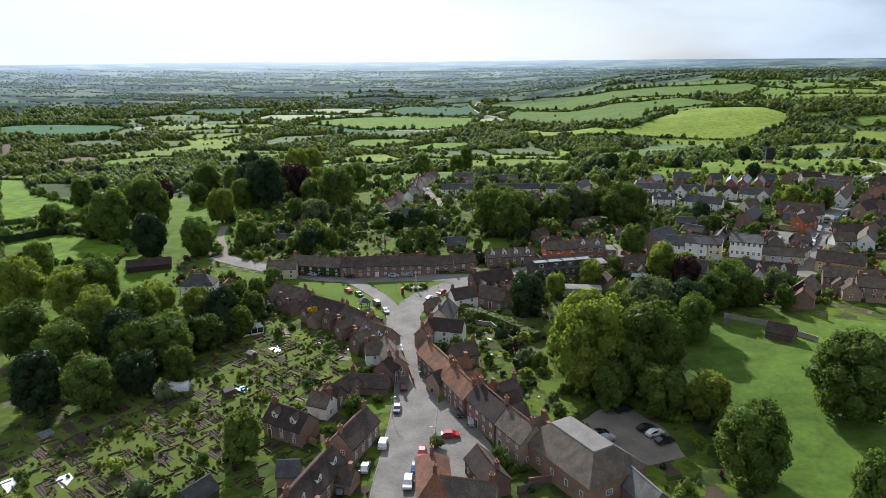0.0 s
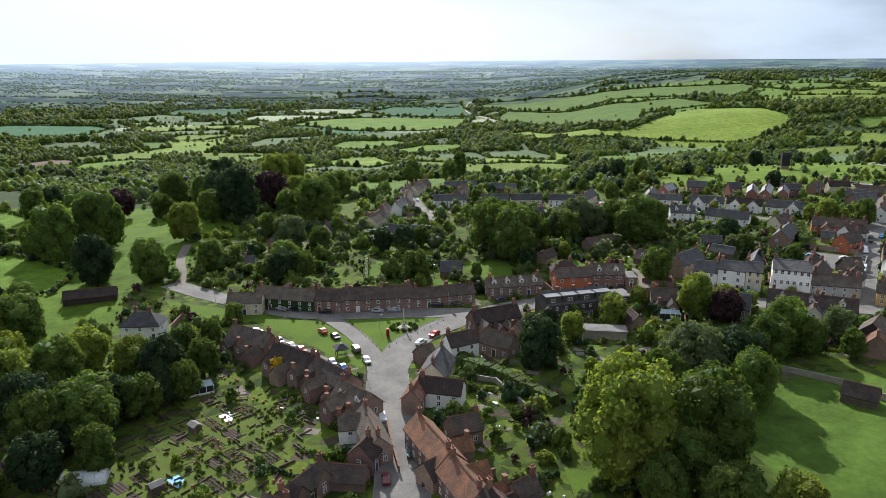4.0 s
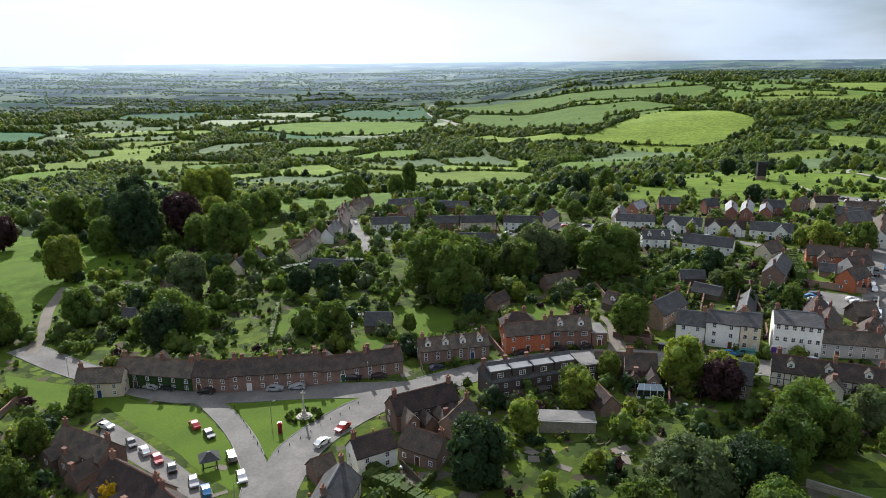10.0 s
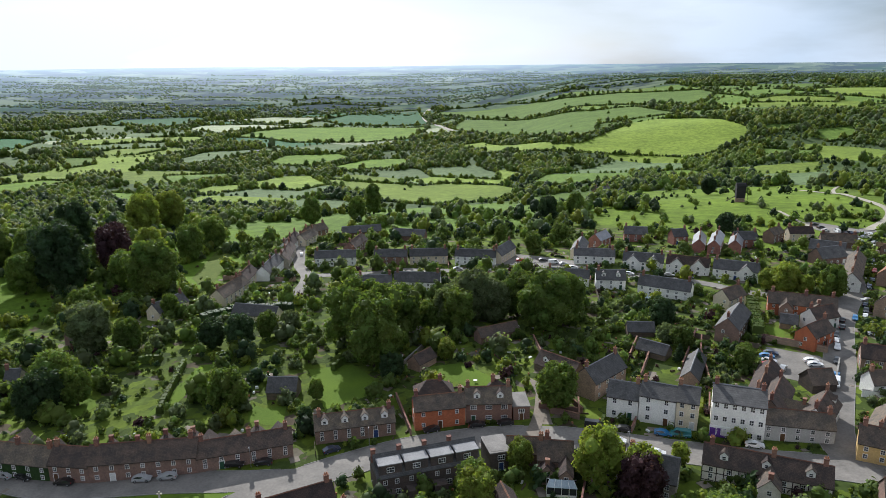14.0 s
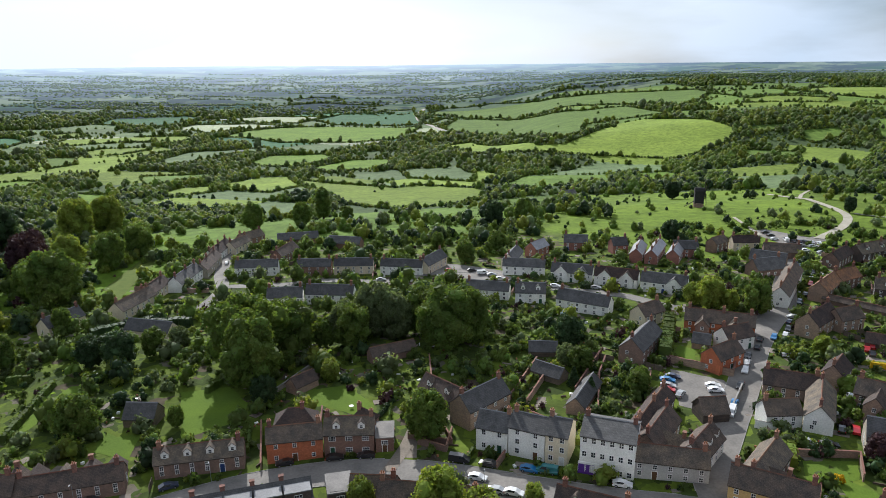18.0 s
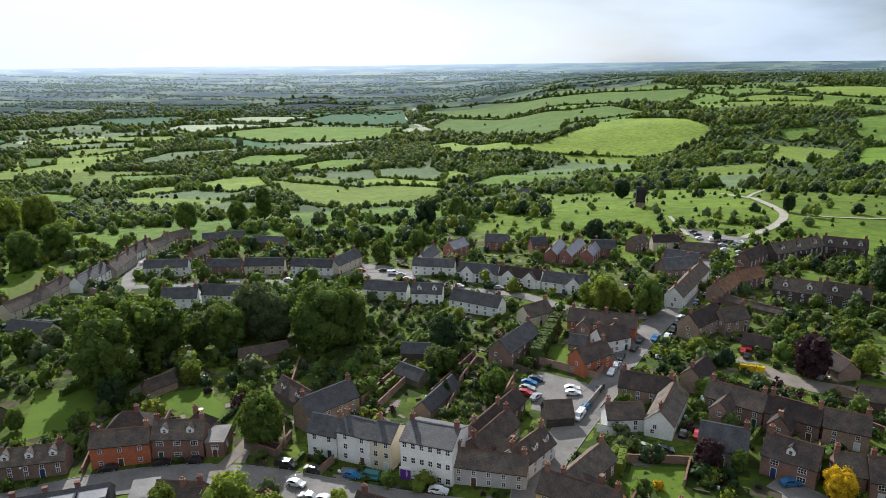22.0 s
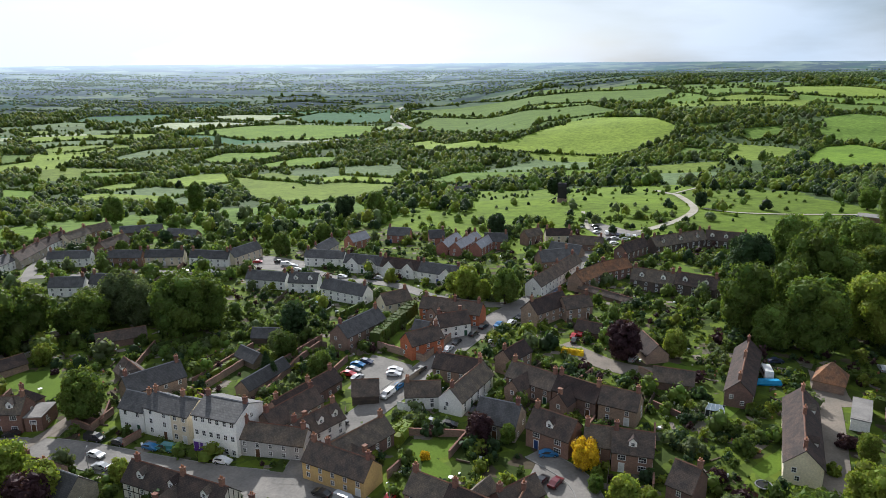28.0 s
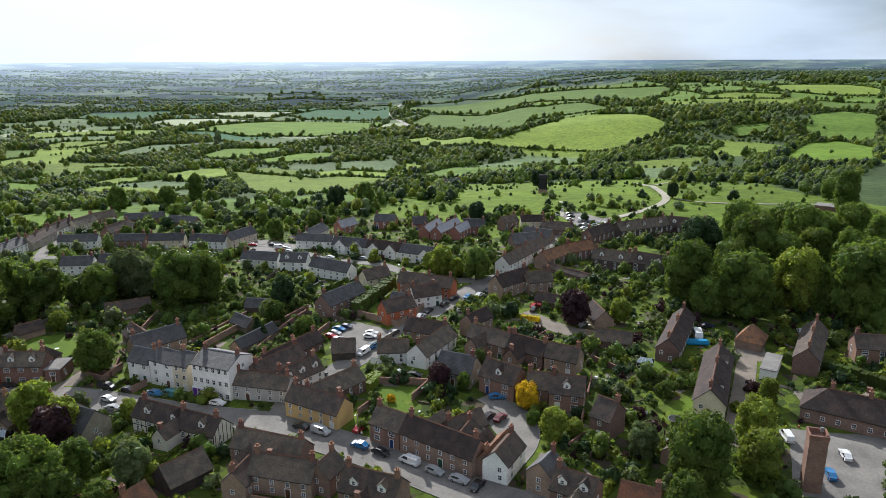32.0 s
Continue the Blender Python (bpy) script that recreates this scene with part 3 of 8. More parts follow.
# ---- roads ----
def smooth_line(points, step=3.0):
    """A Catmull-Rom curve through plan points, evenly sampled."""
    p = [Vector((*q, 0)) for q in points]
    p = [2 * p[0] - p[1]] + p + [2 * p[-1] - p[-2]]
    out = []
    for k in range(1, len(p) - 2):
        n = max(2, int((p[k + 1] - p[k]).length / step))
        for s in range(n):
            t = s / n
            out.append(0.5 * (2 * p[k] + (p[k + 1] - p[k - 1]) * t + (2 * p[k - 1] - 5 * p[k] + 4 * p[k + 1] - p[k + 2]) * t * t
                              + (3 * p[k] - p[k - 1] - 3 * p[k + 1] + p[k + 2]) * t ** 3))
    return out + [p[-2]]


ROAD_LINES = []
road_level = [0.05]


def road(name, points, width, mat, label, kerb=True, category="road"):
    line = smooth_line(points)
    ROAD_LINES.append((line, width / 2))
    road_level[0] += 0.006
    rise = road_level[0] + (0.22 if name in ("track", "path") else 0.0)
    verts, faces = [], []
    cols = np.linspace(-width / 2, width / 2, 5)
    for k, p in enumerate(line):
        d = (line[min(k + 1, len(line) - 1)] - line[max(k - 1, 0)]).normalized()
        nrm = Vector((-d.y, d.x, 0))
        for c in cols:
            q = p + nrm * float(c)
            verts.append((q.x, q.y, ground_z(q.x, q.y) + rise))
        if k:
            o = (k - 1) * 5
            faces += [(o + c + 1, o + c, o + 5 + c, o + 6 + c) for c in range(4)]
    ob = tagged(new(name, mesh_of(name, verts, faces, mat, smooth=True)), label, category, kind="structure")
    if kerb:
        KERBED.append((ob, line, width))
    return ob


KERBED = []
AT = "grey worn asphalt village road"
road("road", [(-9, 60), (-9, 112), (-8, 131), (-7, 156), (-9, 176), (-12, 196), (-13, 212)], 10.5, ASPHALT, AT)
road("road", [(-13, 206), (-9, 224), (0, 237), (9, 245), (18, 251), (35, 259), (47, 262), (57, 263), (70, 262), (83, 258), (97, 252), (114, 245), (131, 239), (148, 228), (160, 220), (171, 211), (183, 203), (210, 190), (250, 170)], 9.5, ASPHALT, AT)
road("road", [(-98, 290), (-79, 275), (-59, 262), (-42, 253), (-27, 251), (-12, 251), (4, 250), (14, 250)], 8, ASPHALT, AT)
road("road", [(-14, 210), (-22, 230), (-32, 246), (-39, 253)], 5, ASPHALT, AT)
road("lane", [(-93, 285), (-99, 305), (-106, 324), (-112, 350)], 3.6, GRAVEL, "pale gravel lane between trees", False)
road("road", [(133, 240), (136, 252), (146, 268), (160, 289), (175, 313), (189, 332), (201, 346), (215, 370), (228, 391), (243, 420), (271, 440)], 8, ASPHALT, AT)
road("track", [(268, 438), (297, 465), (317, 493), (326, 520), (333, 559), (344, 629)], 4.5, TRACK, "pale chalk track over the common", False)
road("road", [(-20, 500), (-13, 460), (-8, 423), (-2, 402), (-3, 381), (-9, 370)], 5, ASPHALT, "pale asphalt cul-de-sac", True)
road("road", [(0, 404), (22, 404), (39, 408), (64, 403), (81, 412), (100, 412), (115, 397), (128, 382), (151, 369), (165, 352), (182, 341), (195, 338)], 5, ASPHALT, AT)
road("lane", [(177, 208), (188, 223), (189, 235), (182, 246)], 5, ASPHALT, "narrow asphalt lane", True)
road("drive", [(261, 276), (253, 258), (240, 234), (231, 218)], 5, GRAVEL, "pale gravel drive", False)
road("drive", [(200, 302), (210, 286), (222, 278)], 7, GRAVEL, "pale concrete yard", False)
road("drive", [(68, 262), (72, 272), (75, 284)], 3, GRAVEL, "pale gravel drive", False)
road("track", [(150, 2790), (140, 2740), (123, 2601), (117, 2400), (128, 2224), (158, 2040), (168, 1900), (150, 1730)], 13, TRACK, "pale winding farm track", False)
road("path", [(338, 577), (365, 620), (396, 656), (431, 665)], 2.5, TRACK, "worn chalk path over grass", False)
road("path", [(326, 500), (337, 485), (361, 476), (400, 470)], 2.5, TRACK, "worn chalk path over grass", False)
road("path", [(256, 500), (250, 470), (246, 450)], 2.0, TRACK, "worn chalk path over grass", False)


def kerbs():
    """Raised kerb stones along both sides of every road, left out where roads meet."""
    for ob, line, width in KERBED:
        others = [(q.x, q.y, (half + 0.7) ** 2) for other, half in ROAD_LINES if other is not line for q in other]
        others = np.array(others)
        for s in (-1, 1):
            kv, kf, was = [], [], False
            for k, p in enumerate(line):
                d = (line[min(k + 1, len(line) - 1)] - line[max(k - 1, 0)]).normalized()
                nrm = Vector((-d.y, d.x, 0)) * s
                a, b = p + nrm * (width / 2), p + nrm * (width / 2 + 0.16)
                clear = not np.any((others[:, 0] - a.x) ** 2 + (others[:, 1] - a.y) ** 2 < others[:, 2])
                za, zb = ground_z(a.x, a.y), ground_z(b.x, b.y)
                if clear:
                    kv += [(a.x, a.y, za), (a.x, a.y, za + 0.16), (b.x, b.y, zb + 0.16), (b.x, b.y, zb)]
                    if was:
                        o = len(kv) - 8
                        kf += [(o + c, o + c + 1, o + 5 + c, o + 4 + c) for c in range(3)]
                was = clear
            if kf:
                part("kerb", mesh_of("kerb", kv, kf, KERB), ob)


kerbs()


TAKEN = np.zeros((900, 900), dtype=bool)  # one metre cells from (-300, 0)


def take(x, y, r):
    i, j = int(x + 300), int(y)
    k = int(math.ceil(r))
    if k < i < 899 - k and k < j < 899 - k:
        a, b = np.mgrid[-k:k + 1, -k:k + 1]
        TAKEN[i - k:i + k + 1, j - k:j + k + 1] |= (a * a + b * b) <= r * r


for line, half in ROAD_LINES:
    for p in line:
        take(p.x, p.y, half + 0.8)


def is_free(x, y):
    i, j = int(x + 300), int(y)
    return not (0 <= i < 900 and 0 <= j < 900) or not TAKEN[i, j]


# ---- houses ----
def window_mesh(w, h, bars=1):
    """One connected casing: frame and glazing bars proud of the panes, on a grid of shared corners."""
    t, g = 0.09, 0.03
    xs, zs = [-w / 2, -w / 2 + t], [0, t, h / 2 - g, h / 2 + g, h - t, h]
    for b in range(bars):
        x = -w / 2 + w * (b + 1) / (bars + 1)
        xs += [x - g, x + g]
    xs += [w / 2 - t, w / 2]
    s, nx = Shape(), len(xs)
    s.v = [(x, -0.07, z) for z in zs for x in xs]
    for j in range(len(zs) - 1):
        for i in range(nx - 1):
            c = [j * nx + i, j * nx + i + 1, (j + 1) * nx + i + 1, (j + 1) * nx + i]
            if i % 2 and j % 2:
                o = len(s.v)
                s.v += [(s.v[k][0], -0.03, s.v[k][2]) for k in c]
                s.f += [(o, o + 1, o + 2, o + 3)] + [(c[k], c[(k + 1) % 4], o + (k + 1) % 4, o + k) for k in range(4)]
                s.i += [1, 0, 0, 0, 0]
            else:
                s.f.append(tuple(c))
                s.i.append(0)
    rim = [*range(nx), *[j * nx + nx - 1 for j in range(1, len(zs))], *[(len(zs) - 1) * nx + i for i in range(nx - 2, -1, -1)], *[j * nx for j in range(len(zs) - 2, 0, -1)]]
    o = len(s.v)
    s.v += [(s.v[k][0], 0.0, s.v[k][2]) for k in rim]
    for k in range(len(rim)):
        d = (k + 1) % len(rim)
        s.f.append((rim[d], rim[k], o + k, o + d))
        s.i.append(0)
    return s.mesh("window", [FRAME, PANE])


def pane_mesh(w, h):
    return Shape().box(-w / 2 + 0.09, -0.045, 0.09, w / 2 - 0.09, -0.032, h - 0.09).mesh("pane", PANE)


WINDOWS = {k: (window_mesh(*k), pane_mesh(k[0], k[1])) for k in ((1.0, 1.3, 1), (0.9, 1.1, 1), (1.6, 1.2, 2), (0.8, 0.9, 0))}
DOOR_MESHES = [Shape().box(-0.5, -0.05, 0, 0.5, 0, 2.05).box(-0.62, -0.07, 0, -0.5, 0, 2.15, 1).box(0.5, -0.07, 0, 0.62, 0, 2.15, 1)
               .box(-0.5, -0.07, 2.05, 0.5, 0, 2.15, 1).box(-0.3, -0.07, 1.2, 0.3, -0.05, 1.8).box(-0.3, -0.07, 0.3, 0.3, -0.05, 0.95).mesh("door", [m, FRAME]) for m in DOORS]


def chimney_mesh():
    s = Shape().box(-0.45, -0.35, -1.6, 0.45, 0.35, 1.2).box(-0.53, -0.43, 1.2, 0.53, 0.43, 1.38)
    return s.mesh("chimney", CHIMNEY)


CHIMNEY_MESH = chimney_mesh()
POT_MESH = Shape().tube((0, 0, 0), (0, 0, 0.5), 0.15, 0.12).mesh("chimney_pot", POT)
DORMERS = {}


def dormer_meshes(mat_key):
    if mat_key not in DORMERS:
        body = Shape().box(-0.8, 0, -0.2, 0.8, 2.0, 1.25).add([(-0.8, 0, 1.25), (0.8, 0, 1.25), (0, 0, 2.0), (-0.8, 2.0, 1.25), (0.8, 2.0, 1.25), (0, 2.0, 2.0)],
                                                            [(0, 1, 2), (5, 4, 3), (0, 2, 5, 3), (1, 4, 5, 2)])
        roof = Shape().slab([(-1.0, -0.2, 1.08), (0, -0.2, 2.08), (0, 2.6, 2.08), (-1.0, 2.6, 1.08)][::-1], 0.1).slab([(0, -0.2, 2.08), (1.0, -0.2, 1.08), (1.0, 2.6, 1.08), (0, 2.6, 2.08)][::-1], 0.1)
        DORMERS[mat_key] = (body.mesh("dormer", WALLS["white"]), roof.mesh("dormer_roof", ROOFS[mat_key]))
    return DORMERS[mat_key]


WALL_WORDS = {"brick": "red-brown brick", "orange": "bright orange brick", "red": "red brick", "brown": "brown brick", "white": "white rendered", "cream": "cream rendered",
              "ochre": "ochre rendered", "grey": "grey rendered", "stone": "grey-buff stone", "black": "dark brick", "wood": "weathered boarded", "barn": "dark boarded",
              "timber": "plastered half-timbered", "ivy": "ivy-covered brick"}
ROOF_WORDS = {"tile": "a brown tile roof", "orange_tile": "an orange tile roof", "slate": "a dark slate roof", "shiny": "a slate roof with painted sun glint", "flat": "a pale flat roof"}
HOUSES, SPECS = [], []
hrand = random.Random(11)


def house(x, y, turn, length, depth, eaves, ridge, wall, roof, dormers=0, gables=0, hip=False, name="", windows=True, cols=0, wings=0):
    """A house: its middle, the turn of its long side, its size, and what it is made of. The front faces local -y."""
    turn = (turn + 90) % 180 - 90
    L, D = length / 2, depth / 2
    z0 = min(ground_z(x + sx * L * math.cos(radians(turn)), y + sx * L * math.sin(radians(turn))) for sx in (-1, 0, 1))
    low = wall in ("wood", "barn") or eaves < 3.3
    name = name or ("barn" if low and length > 9 else "shed" if low else "house")
    SPECS.append((x, y, turn, length, depth, low))
    ob = new(name, None)
    ob.empty_display_size = 2
    ob.matrix_basis = pose(x, y, z0, 0, 0, turn)
    style = "long " if length > 17 else "small " if length < 7 else ""
    extra = " and dormers" if dormers else " and gables" if gables else ""
    tagged(ob, f"{style}{WALL_WORDS[wall]} {name} with {ROOF_WORDS[roof]}{extra}", name, "village houses" if not low else "")
    HOUSES.append((x, y, math.hypot(L, D) * 0.92))
    for k in range(int(length) + 1):
        c = -L + k * length / max(1, int(length))
        take(x + c * math.cos(radians(turn)), y + c * math.sin(radians(turn)), D + 0.7)
    near = y < 345
    # walls, with the gable ends in one piece
    s = Shape()
    flat = roof == "flat"
    top = eaves if (hip or flat) else ridge - 0.12
    c = [(-L, -D), (L, -D), (L, D), (-L, D)]
    base = [(*p, -0.9) for p in c] + [(*p, eaves) for p in c]
    if hip or flat:
        s.add(base, [(0, 1, 5, 4), (1, 2, 6, 5), (2, 3, 7, 6), (3, 0, 4, 7), (4, 5, 6, 7)])
    else:
        s.add(base + [(-L, 0, top), (L, 0, top)], [(0, 1, 5, 4), (2, 3, 7, 6), (1, 2, 6, 9, 5), (3, 0, 4, 8, 7)])
    mats = [WALLS[wall]]
    if wall == "timber":
        mats.append(BEAM)
        k = max(3, int(length / 1.4))
        for i in range(k + 1):
            bx = -L + length * i / k
            s.box(bx - 0.09, -D - 0.03, 0.2, bx + 0.09, -D, eaves, 1)
        for zz in (0.2, eaves * 0.5, eaves - 0.2):
            s.box(-L, -D - 0.035, zz, L, -D, zz + 0.18, 1)
        for sx in (-1, 1):
            for i in range(5):
                by = -D + depth * (i + 0.5) / 5
                s.box(sx * L - 0.03, by - 0.09, 0.2, sx * L + 0.03, by + 0.09, eaves + (ridge - eaves) * (1 - abs(by) / D) - 0.2, 1)
    part("wall", s.mesh("wall", mats), ob)
    # roof
    s = Shape()
    o, th, slope = 0.32, 0.16, (ridge - eaves) / D
    if flat:
        s.box(-L - 0.15, -D - 0.15, eaves, L + 0.15, D + 0.15, eaves + 0.25)
        s.box(-L + 0.4, -D + 0.4, eaves + 0.25, L - 0.4, D - 0.4, eaves + 0.3)
    elif hip:
        r = max(L - D, 0.4)
        ez, lx, dy = eaves - o * slope + th, L + o, D + o
        s.add([(-lx, -dy, ez), (lx, -dy, ez), (lx, dy, ez), (-lx, dy, ez), (-r, 0, ridge + th), (r, 0, ridge + th),
               (-lx, -dy, ez - th), (lx, -dy, ez - th), (lx, dy, ez - th), (-lx, dy, ez - th)],
              [(0, 1, 5, 4), (1, 2, 5), (2, 3, 4, 5), (3, 0, 4), (0, 6, 7, 1), (1, 7, 8, 2), (2, 8, 9, 3), (3, 9, 6, 0), (9, 8, 7, 6)])
    else:
        ez, lx, dy = eaves - o * slope + th, L + 0.18, D + o
        sag = (0.16 if length > 9 else 0.07) if roof != "slate" else 0.03
        n = max(2, int(length / 4))
        for i in range(n + 1):
            a, dip = -lx + 2 * lx * i / n, sag * math.sin(math.pi * i / n) + hrand.uniform(-0.02, 0.02)
            ring = [(a, -dy, ez - dip * 0.4), (a, 0, ridge + th - dip), (a, dy, ez - dip * 0.4), (a, dy, ez - th - dip * 0.4), (a, 0, ridge - dip), (a, -dy, ez - th - dip * 0.4)]
            s.v += ring
            if i:
                k0 = 6 * (i - 1)
                for c in range(6):
                    d = (c + 1) % 6
                    s.f.append((k0 + c, k0 + 6 + c, k0 + 6 + d, k0 + d))
                    s.i.append(0)
        for k0, flip in ((0, 1), (6 * n, -1)):
            for quad in ((0, 1, 4, 5), (1, 2, 3, 4)):
                s.f.append(tuple(k0 + c for c in quad)[::flip])
                s.i.append(0)
    roof_ob = part("roof", s.mesh("roof", ROOFS[roof]), ob)
    if not flat:
        r = max(L - D, 0.4) if hip else L + 0.18
        s = Shape()
        k = 1
        for i in range(k):
            a, b = -r + 2 * r * i / k, -r + 2 * r * (i + 1) / k - (0.03 if near else 0)
            s.add([(a, -0.2, ridge + th - 0.05), (a, 0, ridge + th + 0.13), (a, 0.2, ridge + th - 0.05), (b, -0.2, ridge + th - 0.05), (b, 0, ridge + th + 0.1), (b, 0.2, ridge + th - 0.05)],
                  [(0, 3, 4, 1), (1, 4, 5, 2), (0, 1, 2), (5, 4, 3)])
        part("ridge_cap", s.mesh("ridge_cap", RIDGE if roof != "slate" else LEAD), roof_ob)
    # gutters
    if near and not flat and not low:
        for sy in (-1,):
            part("gutter", Shape().box(-L - 0.1, sy * (D + o) - 0.06, eaves - o * slope - 0.06, L + 0.1, sy * (D + o) + 0.06, eaves - o * slope + 0.05).mesh("gutter", BEAM), ob)
    # windows and doors on the two long sides and the gable ends
    if windows and not low:
        rows = [1.0] if eaves < 3.6 else [0.85, eaves - 1.75] if eaves < 6.9 else [0.9, eaves * 0.5 - 0.3, eaves - 1.5]
        size = (1.0, 1.3, 1) if eaves >= 5.8 else (0.9, 1.1, 1)
        if wall in ("brown", "black") and near:
            size = (1.6, 1.2, 2)
        wm, pm = WINDOWS[size]
        n = cols or max(1, int(length / (3.0 if size[0] < 1.5 else 3.6)))
        door_at = hrand.randrange(n)
        for side in (0, 180):
            m0 = pose(0, 0, 0, 0, 0, side)
            for i in range(n):
                wx = -L + length * (i + 0.5) / n
                for k, z in enumerate(rows):
                    if side == 0 and k == 0 and i == door_at:
                        part("door", DOOR_MESHES[hrand.randrange(4)], ob, m0 @ pose(wx, -D, 0.05))
                        continue
                    if side == 180 and (i + k) % 3:
                        continue
                    w = part("window", wm, ob, m0 @ pose(wx, -D, z))
                    if near and side == 0:
                        part("pane", pm, w)
        for side, sx in ((90, 1), (-90, -1)):
            if hrand.random() < 0.6:
                m0 = pose(0, 0, 0, 0, 0, side)
                for z in rows[-2:]:
                    wm2, pm2 = WINDOWS[(0.9, 1.1, 1)]
                    w = part("window", wm2, ob, m0 @ pose(hrand.uniform(-0.25, 0.25) * depth, -L, z))
                    if near:
                        part("pane", pm2, w)
    # front gables
    for i in range(gables):
        gx = -L + length * (i + 0.5) / gables if gables > 1 else L * 0.45
        gw, gz = min(2.6, length / gables * 0.36), eaves + 2.1
        g = Shape().add([(gx - gw, -D - 0.5, -0.9), (gx + gw, -D - 0.5, -0.9), (gx + gw, -D - 0.5, eaves), (gx, -D - 0.5, gz + 0.4), (gx - gw, -D - 0.5, eaves),
                         (gx - gw, 0, -0.9), (gx + gw, 0, -0.9), (gx + gw, 0, eaves), (gx, 0, gz + 0.4), (gx - gw, 0, eaves)],
                        [(0, 1, 2, 3, 4), (1, 6, 7, 2), (5, 0, 4, 9), (3, 2, 7, 8), (4, 3, 8, 9)])
        gable = part("gable", g.mesh("gable", WALLS[wall]), ob)
        gs = (gz + 0.4 - eaves) / gw
        g = Shape()
        g.slab([(gx - gw - 0.25, -D - 0.75, eaves - 0.25 * gs + 0.14), (gx, -D - 0.75, gz + 0.54), (gx, 0.3, gz + 0.54), (gx - gw - 0.25, 0.3, eaves - 0.25 * gs + 0.14)][::-1], -0.12)
        g.slab([(gx, -D - 0.75, gz + 0.54), (gx + gw + 0.25, -D - 0.75, eaves - 0.25 * gs + 0.14), (gx + gw + 0.25, 0.3, eaves - 0.25 * gs + 0.14), (gx, 0.3, gz + 0.54)][::-1], -0.12)
        part("gable_roof", g.mesh("gable_roof", ROOFS[roof]), gable)
        for z in (0.9, eaves - 1.6):
            w = part("window", WINDOWS[(1.0, 1.3, 1)][0], gable, pose(gx, -D - 0.5, z))
    # lower wings at right angles, on the front (wings > 0) or behind
    for i in range(abs(wings)):
        gx = -L + length * (i + 0.5 + hrand.uniform(-0.15, 0.15)) / abs(wings)
        gw, run = min(2.4, length / abs(wings) * 0.4) * hrand.uniform(0.8, 1.0), hrand.uniform(2.2, 5.0)
        ez, gz = eaves * hrand.uniform(0.62, 0.9), 0.0
        gz = min(ez + gw * 1.05, ridge - 0.3)
        m0 = pose(0, 0, 0) if wings > 0 else pose(0, 0, 0, 0, 0, 180)
        y0, y1 = -D - run, -D * 0.15
        g = Shape().add([(gx - gw, y0, -0.9), (gx + gw, y0, -0.9), (gx + gw, y0, ez), (gx, y0, gz), (gx - gw, y0, ez),
                         (gx - gw, y1, -0.9), (gx + gw, y1, -0.9), (gx + gw, y1, ez), (gx, y1, gz), (gx - gw, y1, ez)],
                        [(0, 1, 2, 3, 4), (1, 6, 7, 2), (5, 0, 4, 9), (3, 2, 7, 8), (4, 3, 8, 9)])
        wing = part("wing", g.mesh("wing", WALLS[wall if wall != "orange" else "brick"]), ob, m0)
        gs = (gz - ez) / gw
        g = Shape()
        g.slab([(gx - gw - 0.25, y0 - 0.25, ez - 0.25 * gs + 0.14), (gx, y0 - 0.25, gz + 0.14), (gx, y1, gz + 0.14), (gx - gw - 0.25, y1, ez - 0.25 * gs + 0.14)][::-1], -0.12)
        g.slab([(gx, y0 - 0.25, gz + 0.14), (gx + gw + 0.25, y0 - 0.25, ez - 0.25 * gs + 0.14), (gx + gw + 0.25, y1, ez - 0.25 * gs + 0.14), (gx, y1, gz + 0.14)][::-1], -0.12)
        part("wing_roof", g.mesh("wing_roof", ROOFS[roof]), wing)
        if ez > 3.2:
            part("window", WINDOWS[(0.9, 1.1, 1)][0], wing, pose(gx, y0, ez - 1.3))
        if hrand.random() < 0.5:
            part("chimney", CHIMNEY_MESH, wing, pose(gx, y0 + 0.7, gz - 0.2))
        out = -1 if wings > 0 else 1
        for k in range(int(run) + 1):
            cx, cy = gx * (1 if wings > 0 else -1), out * (D + k)
            take(x + cx * math.cos(radians(turn)) - cy * math.sin(radians(turn)), y + cx * math.sin(radians(turn)) + cy * math.cos(radians(turn)), gw + 0.6)
    # dormers
    if dormers:
        dm, dr = dormer_meshes(roof if roof != "flat" else "slate")
        for i in range(dormers):
            dx = -L + length * (i + 0.5) / dormers
            d = part("dormer", dm, ob, pose(dx, -D * 0.72, eaves + (ridge - eaves) * 0.24), label="small gabled dormer with a white window")
            part("dormer_roof", dr, d)
            part("window", WINDOWS[(0.8, 0.9, 0)][0], d, pose(0, -0.005, 0.2))
    # chimneys
    if not low and not flat:
        ends = [-0.88, 0.88] if length > 11 else [hrand.choice((-0.85, 0.85))]
        if length > 20:
            ends.append(0.1)
        for e in ends:
            ch = part("chimney", CHIMNEY_MESH, ob, pose(e * (L if not hip else max(L - D, 1)), hrand.uniform(-0.2, 0.2), ridge + 0.15))
            for px in (-0.2, 0.2):
                part("chimney_pot", POT_MESH, ch, pose(px, 0, 1.36))
    return ob


